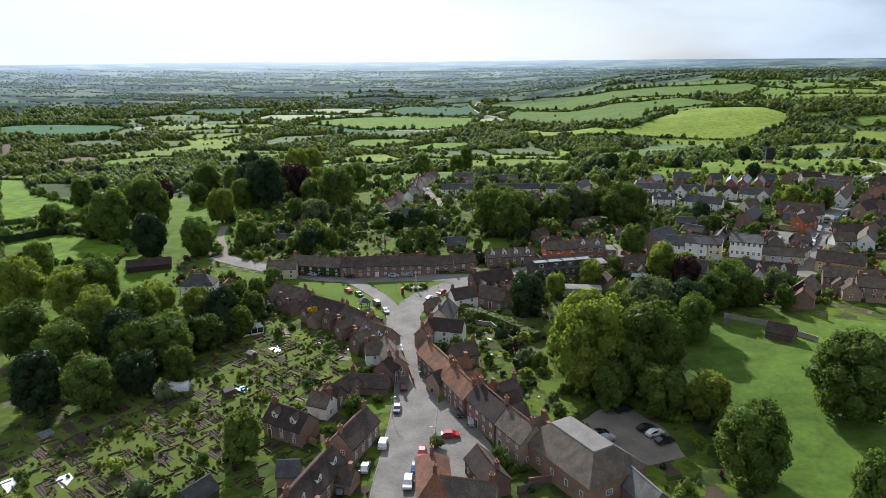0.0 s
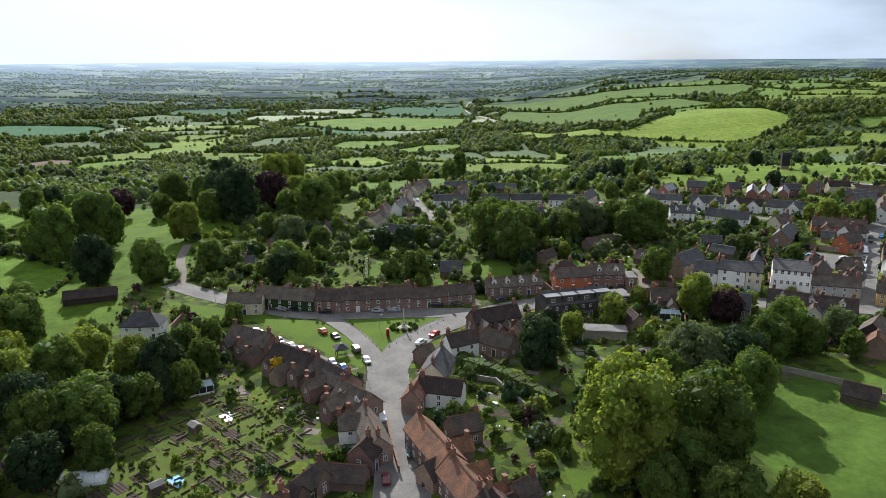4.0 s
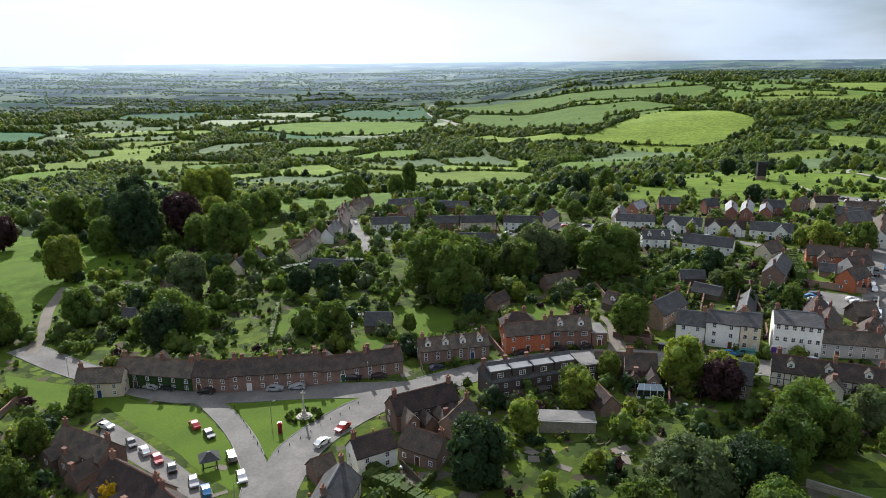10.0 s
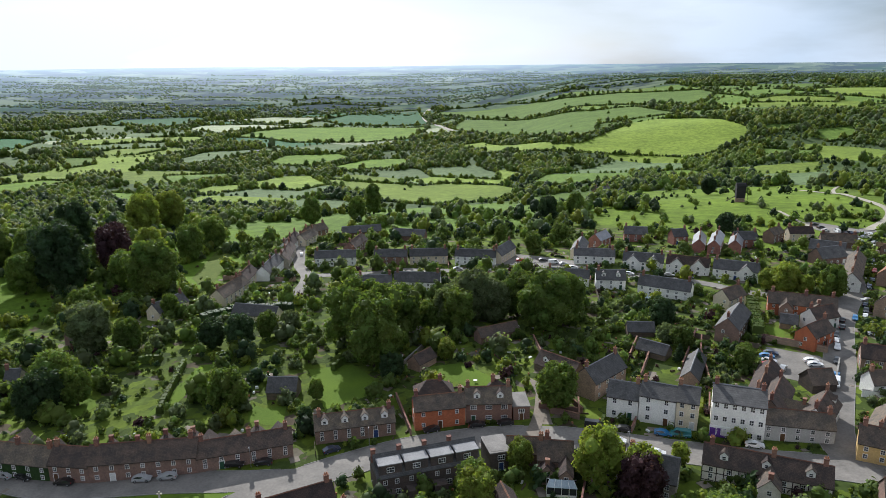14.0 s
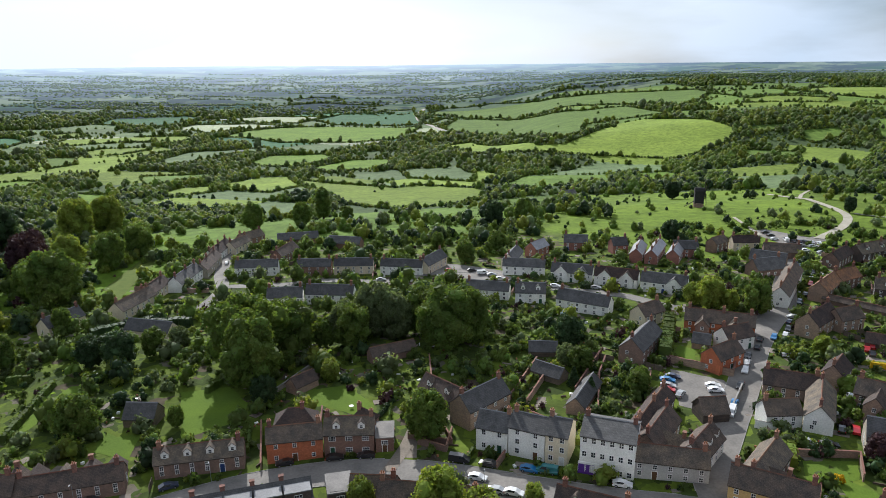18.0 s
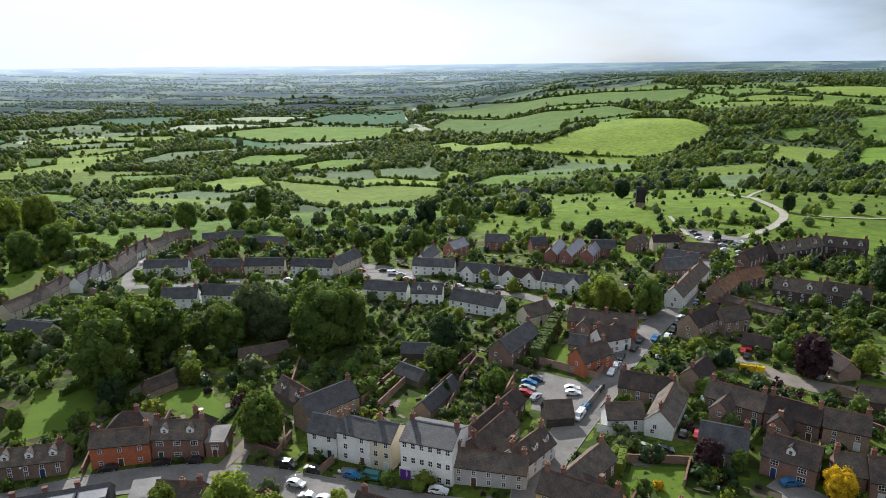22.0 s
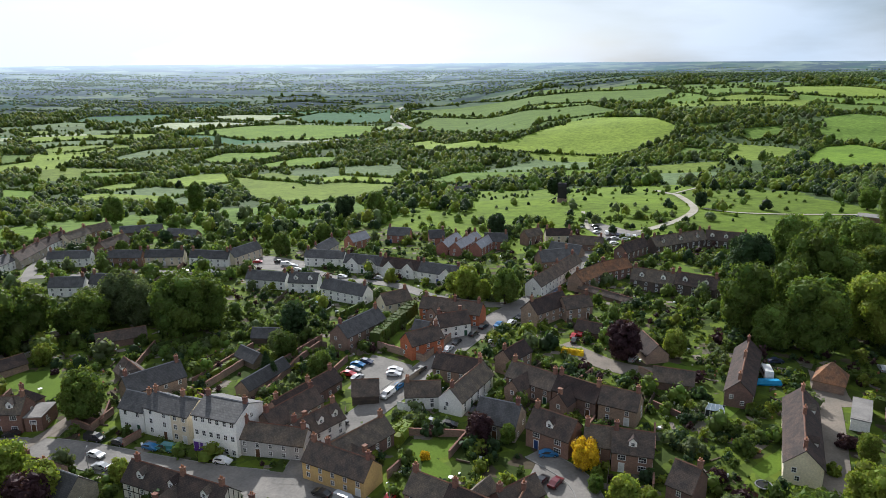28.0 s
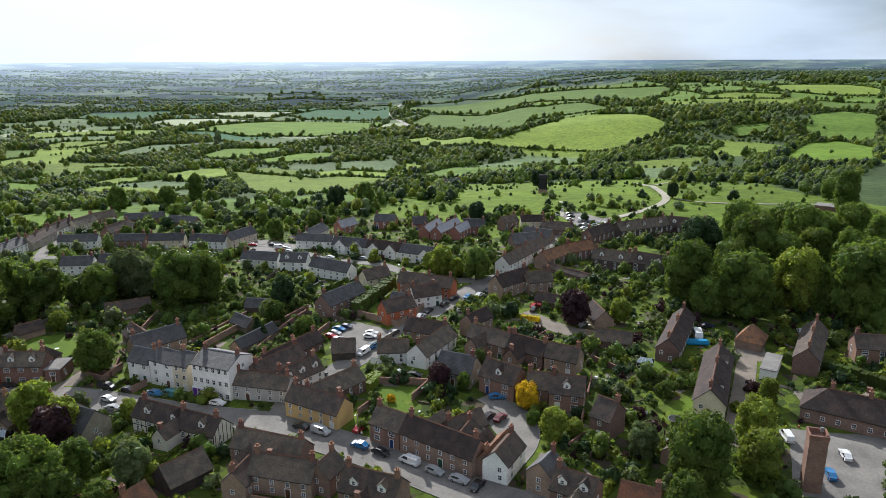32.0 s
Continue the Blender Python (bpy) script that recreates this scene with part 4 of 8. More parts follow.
house(-48.4, 259.8, -14, 20.9, 6.1, 4.3, 7.2, "ivy", "tile", wings=-2)
house(-33.8, 256.4, -11, 9.4, 6.1, 4.3, 7.2, "brick", "tile")
house(-18.8, 256.4, 4, 22.5, 6.1, 4.6, 7.5, "brick", "tile", wings=-4)
house(2.1, 259.3, 14, 20.8, 5.3, 3.7, 6.2, "brick", "tile", wings=-4)
house(26.3, 268.1, 9, 19.0, 5.3, 3.8, 6.3, "brick", "tile", dormers=4)
house(46.7, 271.6, 7, 12.4, 5.3, 5.4, 7.9, "orange", "tile", cols=3)
house(46.0, 279.4, 3, 9.8, 6.1, 5.1, 7.9, "orange", "tile", hip=True)
house(59.2, 273.3, -2, 11.4, 6.1, 5.4, 8.3, "brown", "tile", dormers=2, cols=3)
house(62.0, 278.4, -25, 5.4, 5.3, 4.7, 7.2, "brick", "tile", hip=True)
house(67.2, 274.0, 0, 4.1, 7.4, 3.6, 4.1, "brown", "flat")
house(90.7, 284.1, 41, 14.6, 6.8, 5.1, 8.4, "brick", "slate")
house(92.7, 270.0, -25, 7.4, 6.1, 5.8, 8.7, "white", "slate", cols=2)
house(100.4, 266.7, -29, 8.4, 7.2, 7.0, 9.2, "white", "slate", cols=2)
house(106.4, 263.8, -26, 4.9, 8.1, 7.0, 9.4, "cream", "slate", cols=2)
house(116.0, 258.7, -24, 11.3, 9.9, 8.9, 11.0, "white", "slate", cols=6)
house(127.1, 253.4, -17, 15.2, 5.3, 4.3, 6.8, "grey", "tile")
house(-51.2, 223.9, -32, 14.7, 6.1, 4.3, 7.2, "brick", "tile", wings=3)
house(-36.5, 209.2, -37, 15.2, 6.1, 4.3, 7.2, "brick", "tile", wings=3)
house(-25.1, 197.9, -46, 14.1, 6.1, 4.3, 7.2, "brick", "tile", wings=3)
house(-18.4, 185.9, -44, 11.0, 6.1, 4.3, 7.2, "brick", "tile", wings=2, dormers=2)
house(-61.4, 256.7, 0, 11.0, 5.3, 4.3, 6.8, "cream", "tile")
house(-119.1, 272.7, 18, 16.8, 4.6, 2.6, 4.7, "barn", "tile")
house(-87.2, 238.8, 0, 11.5, 6.8, 4.7, 7.9, "white", "slate", hip=True)
house(-47.0, 115.4, 58, 6.6, 4.7, 2.1, 4.3, "wood", "slate")
house(-1.0, 164.8, -66, 16.0, 6.1, 4.7, 7.6, "brick", "orange_tile", wings=-1)
house(4.7, 150.6, -67, 12.2, 6.1, 4.7, 7.6, "brick", "orange_tile", wings=-2)
house(10.8, 139.5, -64, 12.3, 6.8, 5.1, 8.4, "brick", "tile", wings=-2)
house(15.9, 129.3, -62, 9.3, 6.8, 5.1, 8.4, "brick", "tile", wings=-2)
house(4.1, 110.1, -13, 10.1, 6.1, 3.8, 6.7, "brick", "tile")
house(8.1, 118.3, -70, 9.8, 5.3, 3.4, 5.9, "brick", "tile")
house(36.2, 110.5, -69, 8.8, 5.3, 2.6, 5.1, "brick", "slate")
house(6.2, 216.5, 27, 8.5, 5.3, 4.4, 7.0, "white", "tile")
house(0.8, 189.9, -15, 10.4, 5.3, 4.1, 6.6, "white", "tile")
house(-5.1, 188.9, 75, 8.1, 4.6, 3.8, 6.0, "brick", "orange_tile")
house(16.8, 234.5, 24, 15.1, 6.1, 4.3, 7.2, "brick", "tile", wings=4)
house(24.4, 228.4, 59, 9.2, 4.6, 3.4, 5.6, "brick", "tile")
house(16.9, 217.7, -35, 9.2, 6.1, 3.4, 6.3, "brick", "tile")
house(65.6, 252.0, -8, 9.5, 5.3, 3.4, 5.9, "brick", "tile")
house(70.6, 247.3, -12, 7.4, 6.1, 4.3, 7.2, "brick", "tile", wings=2)
house(81.4, 245.6, -20, 7.2, 6.1, 3.8, 6.7, "brick", "tile", wings=1)
house(57.8, 233.4, -81, 6.6, 4.7, 2.6, 4.8, "brick", "tile")
house(88.8, 238.7, -28, 10.1, 7.6, 4.3, 7.9, "stone", "slate")
house(111.7, 237.1, -27, 23.9, 6.1, 4.1, 7.0, "timber", "tile", dormers=3, wings=1)
house(118.2, 216.5, 47, 9.1, 6.8, 3.0, 6.2, "barn", "tile")
house(135.0, 221.5, -23, 16.2, 6.1, 4.7, 7.6, "brick", "tile", wings=2)
house(139.3, 212.9, -17, 13.1, 6.1, 4.3, 7.2, "brick", "tile")
house(130.6, 212.9, 71, 6.0, 5.3, 3.4, 5.9, "brick", "tile")
house(156.7, 204.9, -25, 11.4, 6.8, 4.7, 7.9, "brick", "tile", dormers=2, wings=1)
house(147.1, 212.2, 62, 5.7, 5.3, 4.3, 6.8, "brick", "tile")
house(112.5, 206.6, 58, 4.9, 6.1, 3.4, 6.3, "brick", "orange_tile")
house(142.4, 240.5, -33, 15.3, 6.1, 4.3, 7.2, "ochre", "tile")
house(159.8, 228.6, -37, 7.9, 6.1, 4.5, 7.4, "brown", "tile")
house(170.3, 220.0, -39, 18.2, 6.1, 4.7, 7.6, "brick", "tile", wings=-3)
house(182.2, 214.1, 58, 8.8, 5.3, 4.3, 6.8, "white", "tile")
house(175.1, 226.6, 34, 9.4, 5.3, 3.8, 6.4, "brick", "tile", wings=1)
house(189.4, 207.9, 51, 5.7, 5.3, 4.3, 6.8, "brick", "slate")
house(193.8, 201.6, -34, 8.0, 6.1, 4.3, 7.2, "brick", "tile", dormers=2, wings=1)
house(204.4, 197.9, -29, 6.9, 6.1, 3.4, 6.3, "brick", "orange_tile")
house(218.8, 214.8, 40, 9.0, 4.6, 2.6, 4.7, "brick", "tile")
house(206.4, 225.9, -46, 4.8, 6.8, 5.1, 8.4, "brick", "tile")
house(145.3, 275.1, 2, 6.5, 6.1, 2.6, 5.4, "barn", "tile")
house(128.4, 264.8, 53, 15.9, 6.1, 3.8, 6.7, "brick", "tile", wings=1)
house(135.1, 257.1, 47, 12.3, 6.1, 4.1, 7.0, "white", "tile", dormers=3)
house(144.6, 248.5, 46, 16.7, 6.1, 3.8, 6.7, "brick", "tile", wings=1)
house(159.3, 270.2, -0, 8.5, 5.3, 3.8, 6.4, "white", "tile")
house(170.1, 271.8, 58, 17.3, 6.1, 3.8, 6.7, "white", "tile")
house(169.2, 283.2, -27, 12.7, 6.1, 3.8, 6.7, "brick", "tile")
house(184.0, 288.0, 46, 9.4, 5.3, 4.3, 6.8, "brick", "tile")
house(186.8, 272.4, -43, 13.0, 6.1, 4.4, 7.3, "brick", "tile", wings=1)
house(196.0, 264.2, -42, 11.1, 6.1, 4.4, 7.3, "brick", "tile", wings=1)
house(204.0, 258.2, -32, 8.7, 6.1, 4.4, 7.3, "brick", "tile")
house(176.2, 255.8, -28, 9.5, 7.6, 3.8, 7.5, "stone", "slate")
house(186.8, 248.3, -41, 10.1, 6.8, 4.5, 7.8, "brown", "tile", dormers=1)
house(194.6, 242.9, -19, 5.3, 6.1, 4.5, 7.4, "brown", "tile")
house(200.8, 239.6, -20, 7.9, 6.8, 4.5, 7.8, "brown", "tile", dormers=1)
house(209.8, 308.4, -36, 7.5, 4.6, 2.1, 4.3, "brick", "tile")
house(222.0, 291.1, -85, 10.5, 6.1, 2.6, 5.4, "brick", "tile")
house(221.5, 272.1, -25, 9.8, 5.3, 2.4, 4.9, "brick", "tile")
house(141.2, 314.3, 53, 17.9, 6.8, 4.7, 7.9, "brick", "slate")
house(151.5, 338.7, 32, 10.1, 6.1, 4.3, 7.2, "cream", "tile")
house(170.3, 327.0, -25, 20.4, 6.1, 4.5, 7.4, "orange", "tile", wings=2)
house(169.3, 314.8, 19, 9.8, 6.1, 4.3, 7.2, "white", "tile")
house(160.0, 301.9, 32, 10.9, 6.1, 4.5, 7.4, "orange", "tile")
house(160.5, 316.6, -29, 5.1, 4.7, 2.1, 4.3, "brick", "slate")
house(199.6, 323.5, 38, 15.4, 6.8, 4.7, 7.9, "brick", "tile")
house(209.2, 324.6, 17, 9.4, 6.1, 4.3, 7.2, "brick", "tile")
house(210.5, 361.2, 54, 36.8, 6.1, 4.5, 7.4, "white", "tile")
house(214.8, 385.0, 13, 12.8, 7.6, 3.4, 7.0, "brick", "slate")
house(222.2, 356.2, 43, 19.0, 6.1, 4.3, 7.2, "brick", "orange_tile")
house(233.5, 364.2, 27, 12.2, 6.1, 4.3, 7.2, "brick", "orange_tile")
house(242.8, 347.5, -32, 14.7, 6.8, 4.3, 7.5, "black", "tile", dormers=2)
house(255.0, 339.4, -37, 13.9, 6.8, 4.3, 7.5, "black", "tile", dormers=2)
house(272.2, 402.7, 22, 28.7, 6.8, 3.8, 7.1, "black", "tile", dormers=3)
house(294.6, 403.8, -30, 16.7, 6.8, 3.8, 7.1, "black", "tile", dormers=3)
house(249.9, 393.9, 40, 17.1, 6.1, 3.8, 6.7, "brick", "tile")
house(223.8, 340.6, -52, 21.4, 2.8, 1.9, 3.2, "brick", "tile")
house(8.5, 421.1, 2, 18.1, 5.3, 4.3, 6.8, "white", "slate")
house(33.4, 419.0, -4, 14.6, 5.3, 4.5, 7.0, "brown", "slate")
house(50.3, 418.9, -2, 16.7, 5.3, 4.3, 6.8, "cream", "slate")
house(71.2, 414.0, -14, 18.1, 5.3, 4.3, 6.8, "white", "slate")
house(27.8, 376.6, 1, 12.8, 6.1, 4.3, 7.2, "white", "slate")
house(44.4, 378.4, -9, 18.0, 6.1, 4.3, 7.2, "white", "slate")
house(103.2, 374.1, -17, 16.2, 5.3, 4.3, 6.8, "white", "slate")
house(118.0, 367.5, -10, 10.9, 6.1, 4.3, 7.2, "white", "slate", dormers=2)
house(134.5, 353.8, -34, 18.7, 6.1, 4.3, 7.2, "white", "slate")
house(121.8, 404.1, -14, 17.3, 5.3, 4.3, 6.8, "white", "slate")
house(139.0, 390.9, -22, 16.2, 6.1, 4.3, 7.2, "white", "slate", gables=2)
house(154.2, 381.5, -28, 16.4, 6.1, 4.3, 7.2, "white", "tile", gables=2)
house(168.9, 370.6, -29, 16.5, 6.1, 4.3, 7.2, "white", "slate", gables=1)
house(-26.3, 392.2, 84, 19.1, 6.1, 4.1, 7.0, "cream", "tile")
house(-18.6, 408.9, 83, 21.0, 6.1, 4.1, 7.0, "white", "slate")
house(-15.3, 431.1, 90, 24.0, 6.1, 4.1, 7.0, "stone", "tile")
house(-17.3, 455.7, 85, 24.4, 6.1, 4.1, 7.0, "white", "tile")
house(-10.4, 467.9, 72, 15.3, 6.1, 4.1, 7.0, "cream", "tile")
house(-8.6, 487.4, 53, 14.7, 6.1, 3.6, 6.5, "brown", "tile")
house(16.9, 483.1, 11, 20.7, 6.1, 3.2, 6.0, "brown", "slate")
house(42.5, 469.5, -18, 17.1, 6.1, 3.2, 6.0, "brown", "slate")
house(83.9, 419.2, 59, 17.2, 6.1, 4.3, 7.2, "cream", "slate")
house(119.4, 419.9, 69, 17.0, 6.1, 4.3, 7.2, "cream", "slate")
house(15.9, 447.4, 74, 18.0, 6.1, 4.3, 7.2, "brown", "tile")
house(-28.2, 377.3, 74, 19.7, 6.1, 3.9, 6.8, "cream", "tile")
house(-13.0, 351.8, -18, 16.7, 6.1, 2.6, 5.4, "cream", "slate")
house(-47.0, 361.7, 62, 14.3, 6.1, 3.4, 6.3, "cream", "slate")
house(-67.3, 337.3, 42, 9.2, 5.3, 3.0, 5.5, "brick", "tile")
house(-72.0, 305.0, 5, 3.9, 4.6, 3.4, 5.6, "stone", "slate")
house(5.9, 290.5, -6, 7.9, 6.1, 2.4, 5.3, "wood", "slate")
house(133.0, 434.8, 47, 10.9, 6.1, 4.3, 7.2, "red", "shiny")
house(152.8, 442.6, -14, 10.8, 6.1, 4.3, 7.2, "red", "slate")
house(169.9, 432.1, 6, 7.1, 6.1, 4.3, 7.2, "red", "slate")
house(175.2, 419.9, 65, 17.9, 5.3, 4.3, 6.8, "red", "shiny")
house(182.4, 418.4, 61, 22.7, 5.3, 4.3, 6.8, "red", "shiny")
house(189.8, 414.3, 61, 17.7, 5.3, 4.3, 6.8, "red", "shiny")
house(196.1, 419.4, -7, 10.2, 6.1, 4.3, 7.2, "red", "slate")
house(213.4, 425.9, 34, 9.6, 5.3, 4.3, 6.8, "brick", "tile")
house(225.5, 425.4, -2, 11.6, 5.3, 4.3, 6.8, "cream", "tile")
house(234.4, 409.4, -21, 14.5, 6.1, 3.4, 6.3, "brick", "tile")
house(223.5, 399.4, -37, 13.8, 6.8, 2.6, 5.8, "brick", "slate")
house(82.1, 294.2, 131, 13.2, 6.1, 2.4, 5.3, "wood", "tile", dormers=2)
house(68.1, 322.0, 24, 14.2, 4.6, 2.6, 4.7, "brick", "tile")
house(43.7, 304.7, 48, 7.7, 4.6, 2.4, 4.6, "brick", "tile")
house(113.0, 317.9, -9, 8.3, 4.6, 2.1, 4.3, "wood", "slate")
house(111.7, 301.9, -44, 9.1, 4.7, 2.1, 4.3, "wood", "slate")
house(94.5, 182.8, -40, 7.1, 4.7, 2.2, 4.4, "wood", "tile")
house(236.8, 241.6, -118, 28.6, 6.8, 4.3, 7.5, "cream", "tile", dormers=2)
house(238.9, 271.6, -120, 27.7, 6.1, 3.8, 6.7, "brick", "tile")
house(258.7, 267.5, -38, 6.7, 7.6, 2.6, 6.2, "brick", "orange_tile", hip=True)
house(269.9, 257.8, -125, 24.1, 6.1, 4.3, 7.2, "brick", "tile")
house(284.9, 256.0, -15, 8.5, 6.1, 4.1, 6.9, "brown", "tile")
house(262.2, 223.4, -36, 24.0, 9.0, 3.4, 6.9, "brick", "tile", hip=True, wings=-1)
house(255.8, 251.0, -35, 3.7, 11.2, 2.6, 3.2, "white", "flat")
house(-0.6, 158.5, 39, 5.9, 5.3, 3.0, 5.5, "brick", "tile")
house(5.1, 173.5, 19, 6.8, 5.3, 3.4, 5.9, "brick", "tile")
house(14.7, 150.1, 34, 4.9, 5.3, 3.4, 5.9, "brick", "tile")
house(10.0, 144.9, 34, 6.0, 5.3, 3.0, 5.5, "brick", "tile")
house(-33.9, 139.0, -32, 10.8, 6.1, 3.9, 6.8, "brick", "tile", dormers=2)
house(-25.3, 154.6, 59, 11.9, 4.6, 3.3, 5.5, "brick", "tile", gables=2)
house(-28.5, 147.9, -23, 5.2, 4.6, 3.4, 5.6, "white", "tile")
house(-17.4, 159.0, -9, 7.5, 4.7, 2.2, 4.4, "brick", "tile", name="outbuilding")
house(-19.4, 132.8, 69, 12.4, 6.1, 3.9, 6.8, "brick", "tile")
house(-25.3, 114.3, 71, 18.2, 6.1, 4.1, 7.0, "brick", "tile", dormers=3, wings=2)
house(-30.7, 121.5, 4, 4.4, 4.6, 2.6, 4.7, "brick", "slate")
house(-2.2, 114.8, -87, 13.1, 6.1, 4.3, 7.2, "brick", "orange_tile", hip=True)
house(-13.9, 171.9, -72, 14.2, 5.3, 3.8, 6.4, "brick", "tile")
house(-19.0, 175.8, 11, 4.6, 4.6, 3.6, 5.8, "white", "tile")
house(-14.7, 164.1, 68, 4.0, 5.3, 3.8, 6.4, "brick", "tile")
house(-0.1, 202.5, 76, 11.2, 6.8, 3.6, 6.8, "cream", "slate")
house(-3.3, 213.5, 32, 4.5, 4.7, 2.4, 4.6, "brick", "tile")
house(181.0, 216.4, -123, 10.3, 4.6, 3.4, 5.6, "brick", "orange_tile")
house(117.8, 287.8, 60, 16.2, 4.6, 2.4, 4.6, "brick", "slate")
house(130.5, 274.4, 54, 21.2, 5.3, 3.4, 5.9, "brick", "tile")
house(393.6, 453.2, -40, 13.7, 9.3, 2.7, 3.7, "brown", "flat")
house(174.7, 221.9, -116, 9.3, 4.7, 3.4, 5.6, "brick", "tile")


# ---- trees ----
def ico(level=1):
    bm = bmesh.new()
    bmesh.ops.create_icosphere(bm, subdivisions=level, radius=1.0)
    v = np.array([p.co[:] for p in bm.verts])
    f = np.array([[q.index for q in p.verts] for p in bm.faces])
    bm.free()
    return v, f


ICO1, ICO2 = ico(1), ico(2)


def leaf_quads(r, centres, radii, count, size, flat=1.0):
    """Tilted leaf sprays scattered through the outer part of a set of lobes."""
    k = r.integers(len(centres), size=count)
    d = r.normal(size=(count, 3))
    d /= np.linalg.norm(d, axis=1)[:, None]
    p = centres[k] + d * (radii[k] * r.uniform(0.74, 1.16, count))[:, None]
    nrm = d + r.normal(size=(count, 3)) * 0.55 + np.array([0, 0, 0.25])
    nrm /= np.linalg.norm(nrm, axis=1)[:, None]
    u = np.cross(nrm, r.normal(size=(count, 3)))
    u /= np.linalg.norm(u, axis=1)[:, None]
    w = np.cross(nrm, u)
    s = (size * r.uniform(0.6, 1.4, count))[:, None]
    droop = nrm * s * 0.35
    v = np.stack([p - u * s, p - w * s * 0.7 + droop, p + u * s, p + w * s * 0.7 + droop], 1).reshape(-1, 3)
    q = np.arange(count * 4).reshape(-1, 4)
    return v, q


def crown_lobes(r, shape):
    n = {"round": 48, "tall": 44, "wide": 52, "cone": 9, "bush": 8}[shape]
    c, q = [], []
    for i in range(n):
        a, h = i * 2.4 + r.uniform(-0.5, 0.5), -0.85 + 1.75 * (i + r.random()) / n
        if shape == "cone":
            h = -0.9 + 1.9 * (i + 0.5) / n
            out, rad = 0.15 * (1 - h), 0.62 - 0.26 * (h + 0.9)
            c.append((out * math.cos(a), out * math.sin(a), 1.25 + h * 1.0)), q.append(rad)
            continue
        wide = {"round": 0.62, "tall": 0.45, "wide": 0.75, "bush": 0.6}[shape]
        high = {"round": 0.84, "tall": 1.15, "wide": 0.66, "bush": 0.42}[shape]
        out = wide * math.sqrt(max(0.05, 1 - h * h)) * r.uniform(0.7, 1.05)
        mid = {"round": 1.02, "tall": 1.3, "wide": 0.9, "bush": 0.5}[shape]
        c.append((out * math.cos(a), out * math.sin(a), mid + h * high)), q.append(r.uniform(0.15, 0.31))
    c.append((0, 0, {"round": 1.02, "tall": 1.3, "wide": 0.9, "cone": 1.0, "bush": 0.5}[shape])), q.append(0.55)
    return np.array(c), np.array(q)


def crown_mesh(seed, shape, mat, leaves=2800, size=0.07):
    r = np.random.default_rng(seed)
    c, q = crown_lobes(r, shape)
    v, quads = leaf_quads(r, c, q, leaves, size)
    me = bpy.data.meshes.new("crown")
    iv, jf = ICO2 if leaves > 1000 else ICO1
    cores, tris = [], []
    for k in range(len(c)):
        bumps = 1 + 0.16 * np.sin(iv @ r.normal(size=3) * 5) + 0.12 * r.normal(size=len(iv))
        cores.append(c[k] + iv * bumps[:, None] * q[k] * 0.78)
        tris.append(jf + k * len(iv) + len(v))
    faces = [tuple(f) for f in quads] + [tuple(f) for f in np.concatenate(tris)]
    me.from_pydata(np.concatenate([v, *cores]).tolist(), [], faces)
    me.materials.append(mat)
    me.update()
    return me


def trunk_mesh(seed, shape):
    r = random.Random(seed)
    s = Shape()
    tall = {"round": 1.0, "tall": 1.3, "wide": 0.9, "cone": 1.6, "bush": 0.4}[shape]
    s.tube((0, 0, -0.08), (0.02, 0, tall * 0.45), 0.085, 0.06, 8)
    s.tube((0.02, 0, tall * 0.43), (0.0, 0.02, tall), 0.06, 0.025, 7)
    if shape != "cone":
        for i in range(5):
            a = i * 1.26 + r.uniform(-0.3, 0.3)
            z = tall * r.uniform(0.4, 0.6)
            s.tube((0, 0, z), (0.45 * math.cos(a), 0.45 * math.sin(a), z + r.uniform(0.25, 0.5)), 0.035, 0.012, 6)
    return s.mesh("trunk", BARK)


TREE_KINDS = {
    # kind: shape, leaf, leaves, label
    "oak": ("round", "oak", "broad green leafy tree with a rounded crown"), "oakw": ("wide", "oak", "wide spreading green leafy tree"),
    "lime": ("round", "lime", "bright yellow-green leafy tree in sunlight"), "tall": ("tall", "oak", "tall green leafy tree with a high crown"),
    "dark": ("round", "dark", "dark green dense leafy tree"), "cone": ("cone", "dark", "dark green conical evergreen tree"),
    "grey": ("round", "grey", "pale grey-green leafy tree"), "copper": ("round", "copper", "dark purple copper-leaved tree"),
    "yellow": ("wide", "yellow", "bright yellow flowering garden tree"), "bush": ("bush", "hedge", "rounded green garden shrub"),
    "palebush": ("bush", "lime", "pale green garden shrub"), "greybush": ("bush", "grey", "grey-green flowering garden shrub"),
    "ybush": ("bush", "yellow", "small bright yellow garden shrub"), "cbush": ("bush", "copper", "dark red-leaved garden shrub"),
}
MADE, TREES = {}, []
trand = random.Random(5)


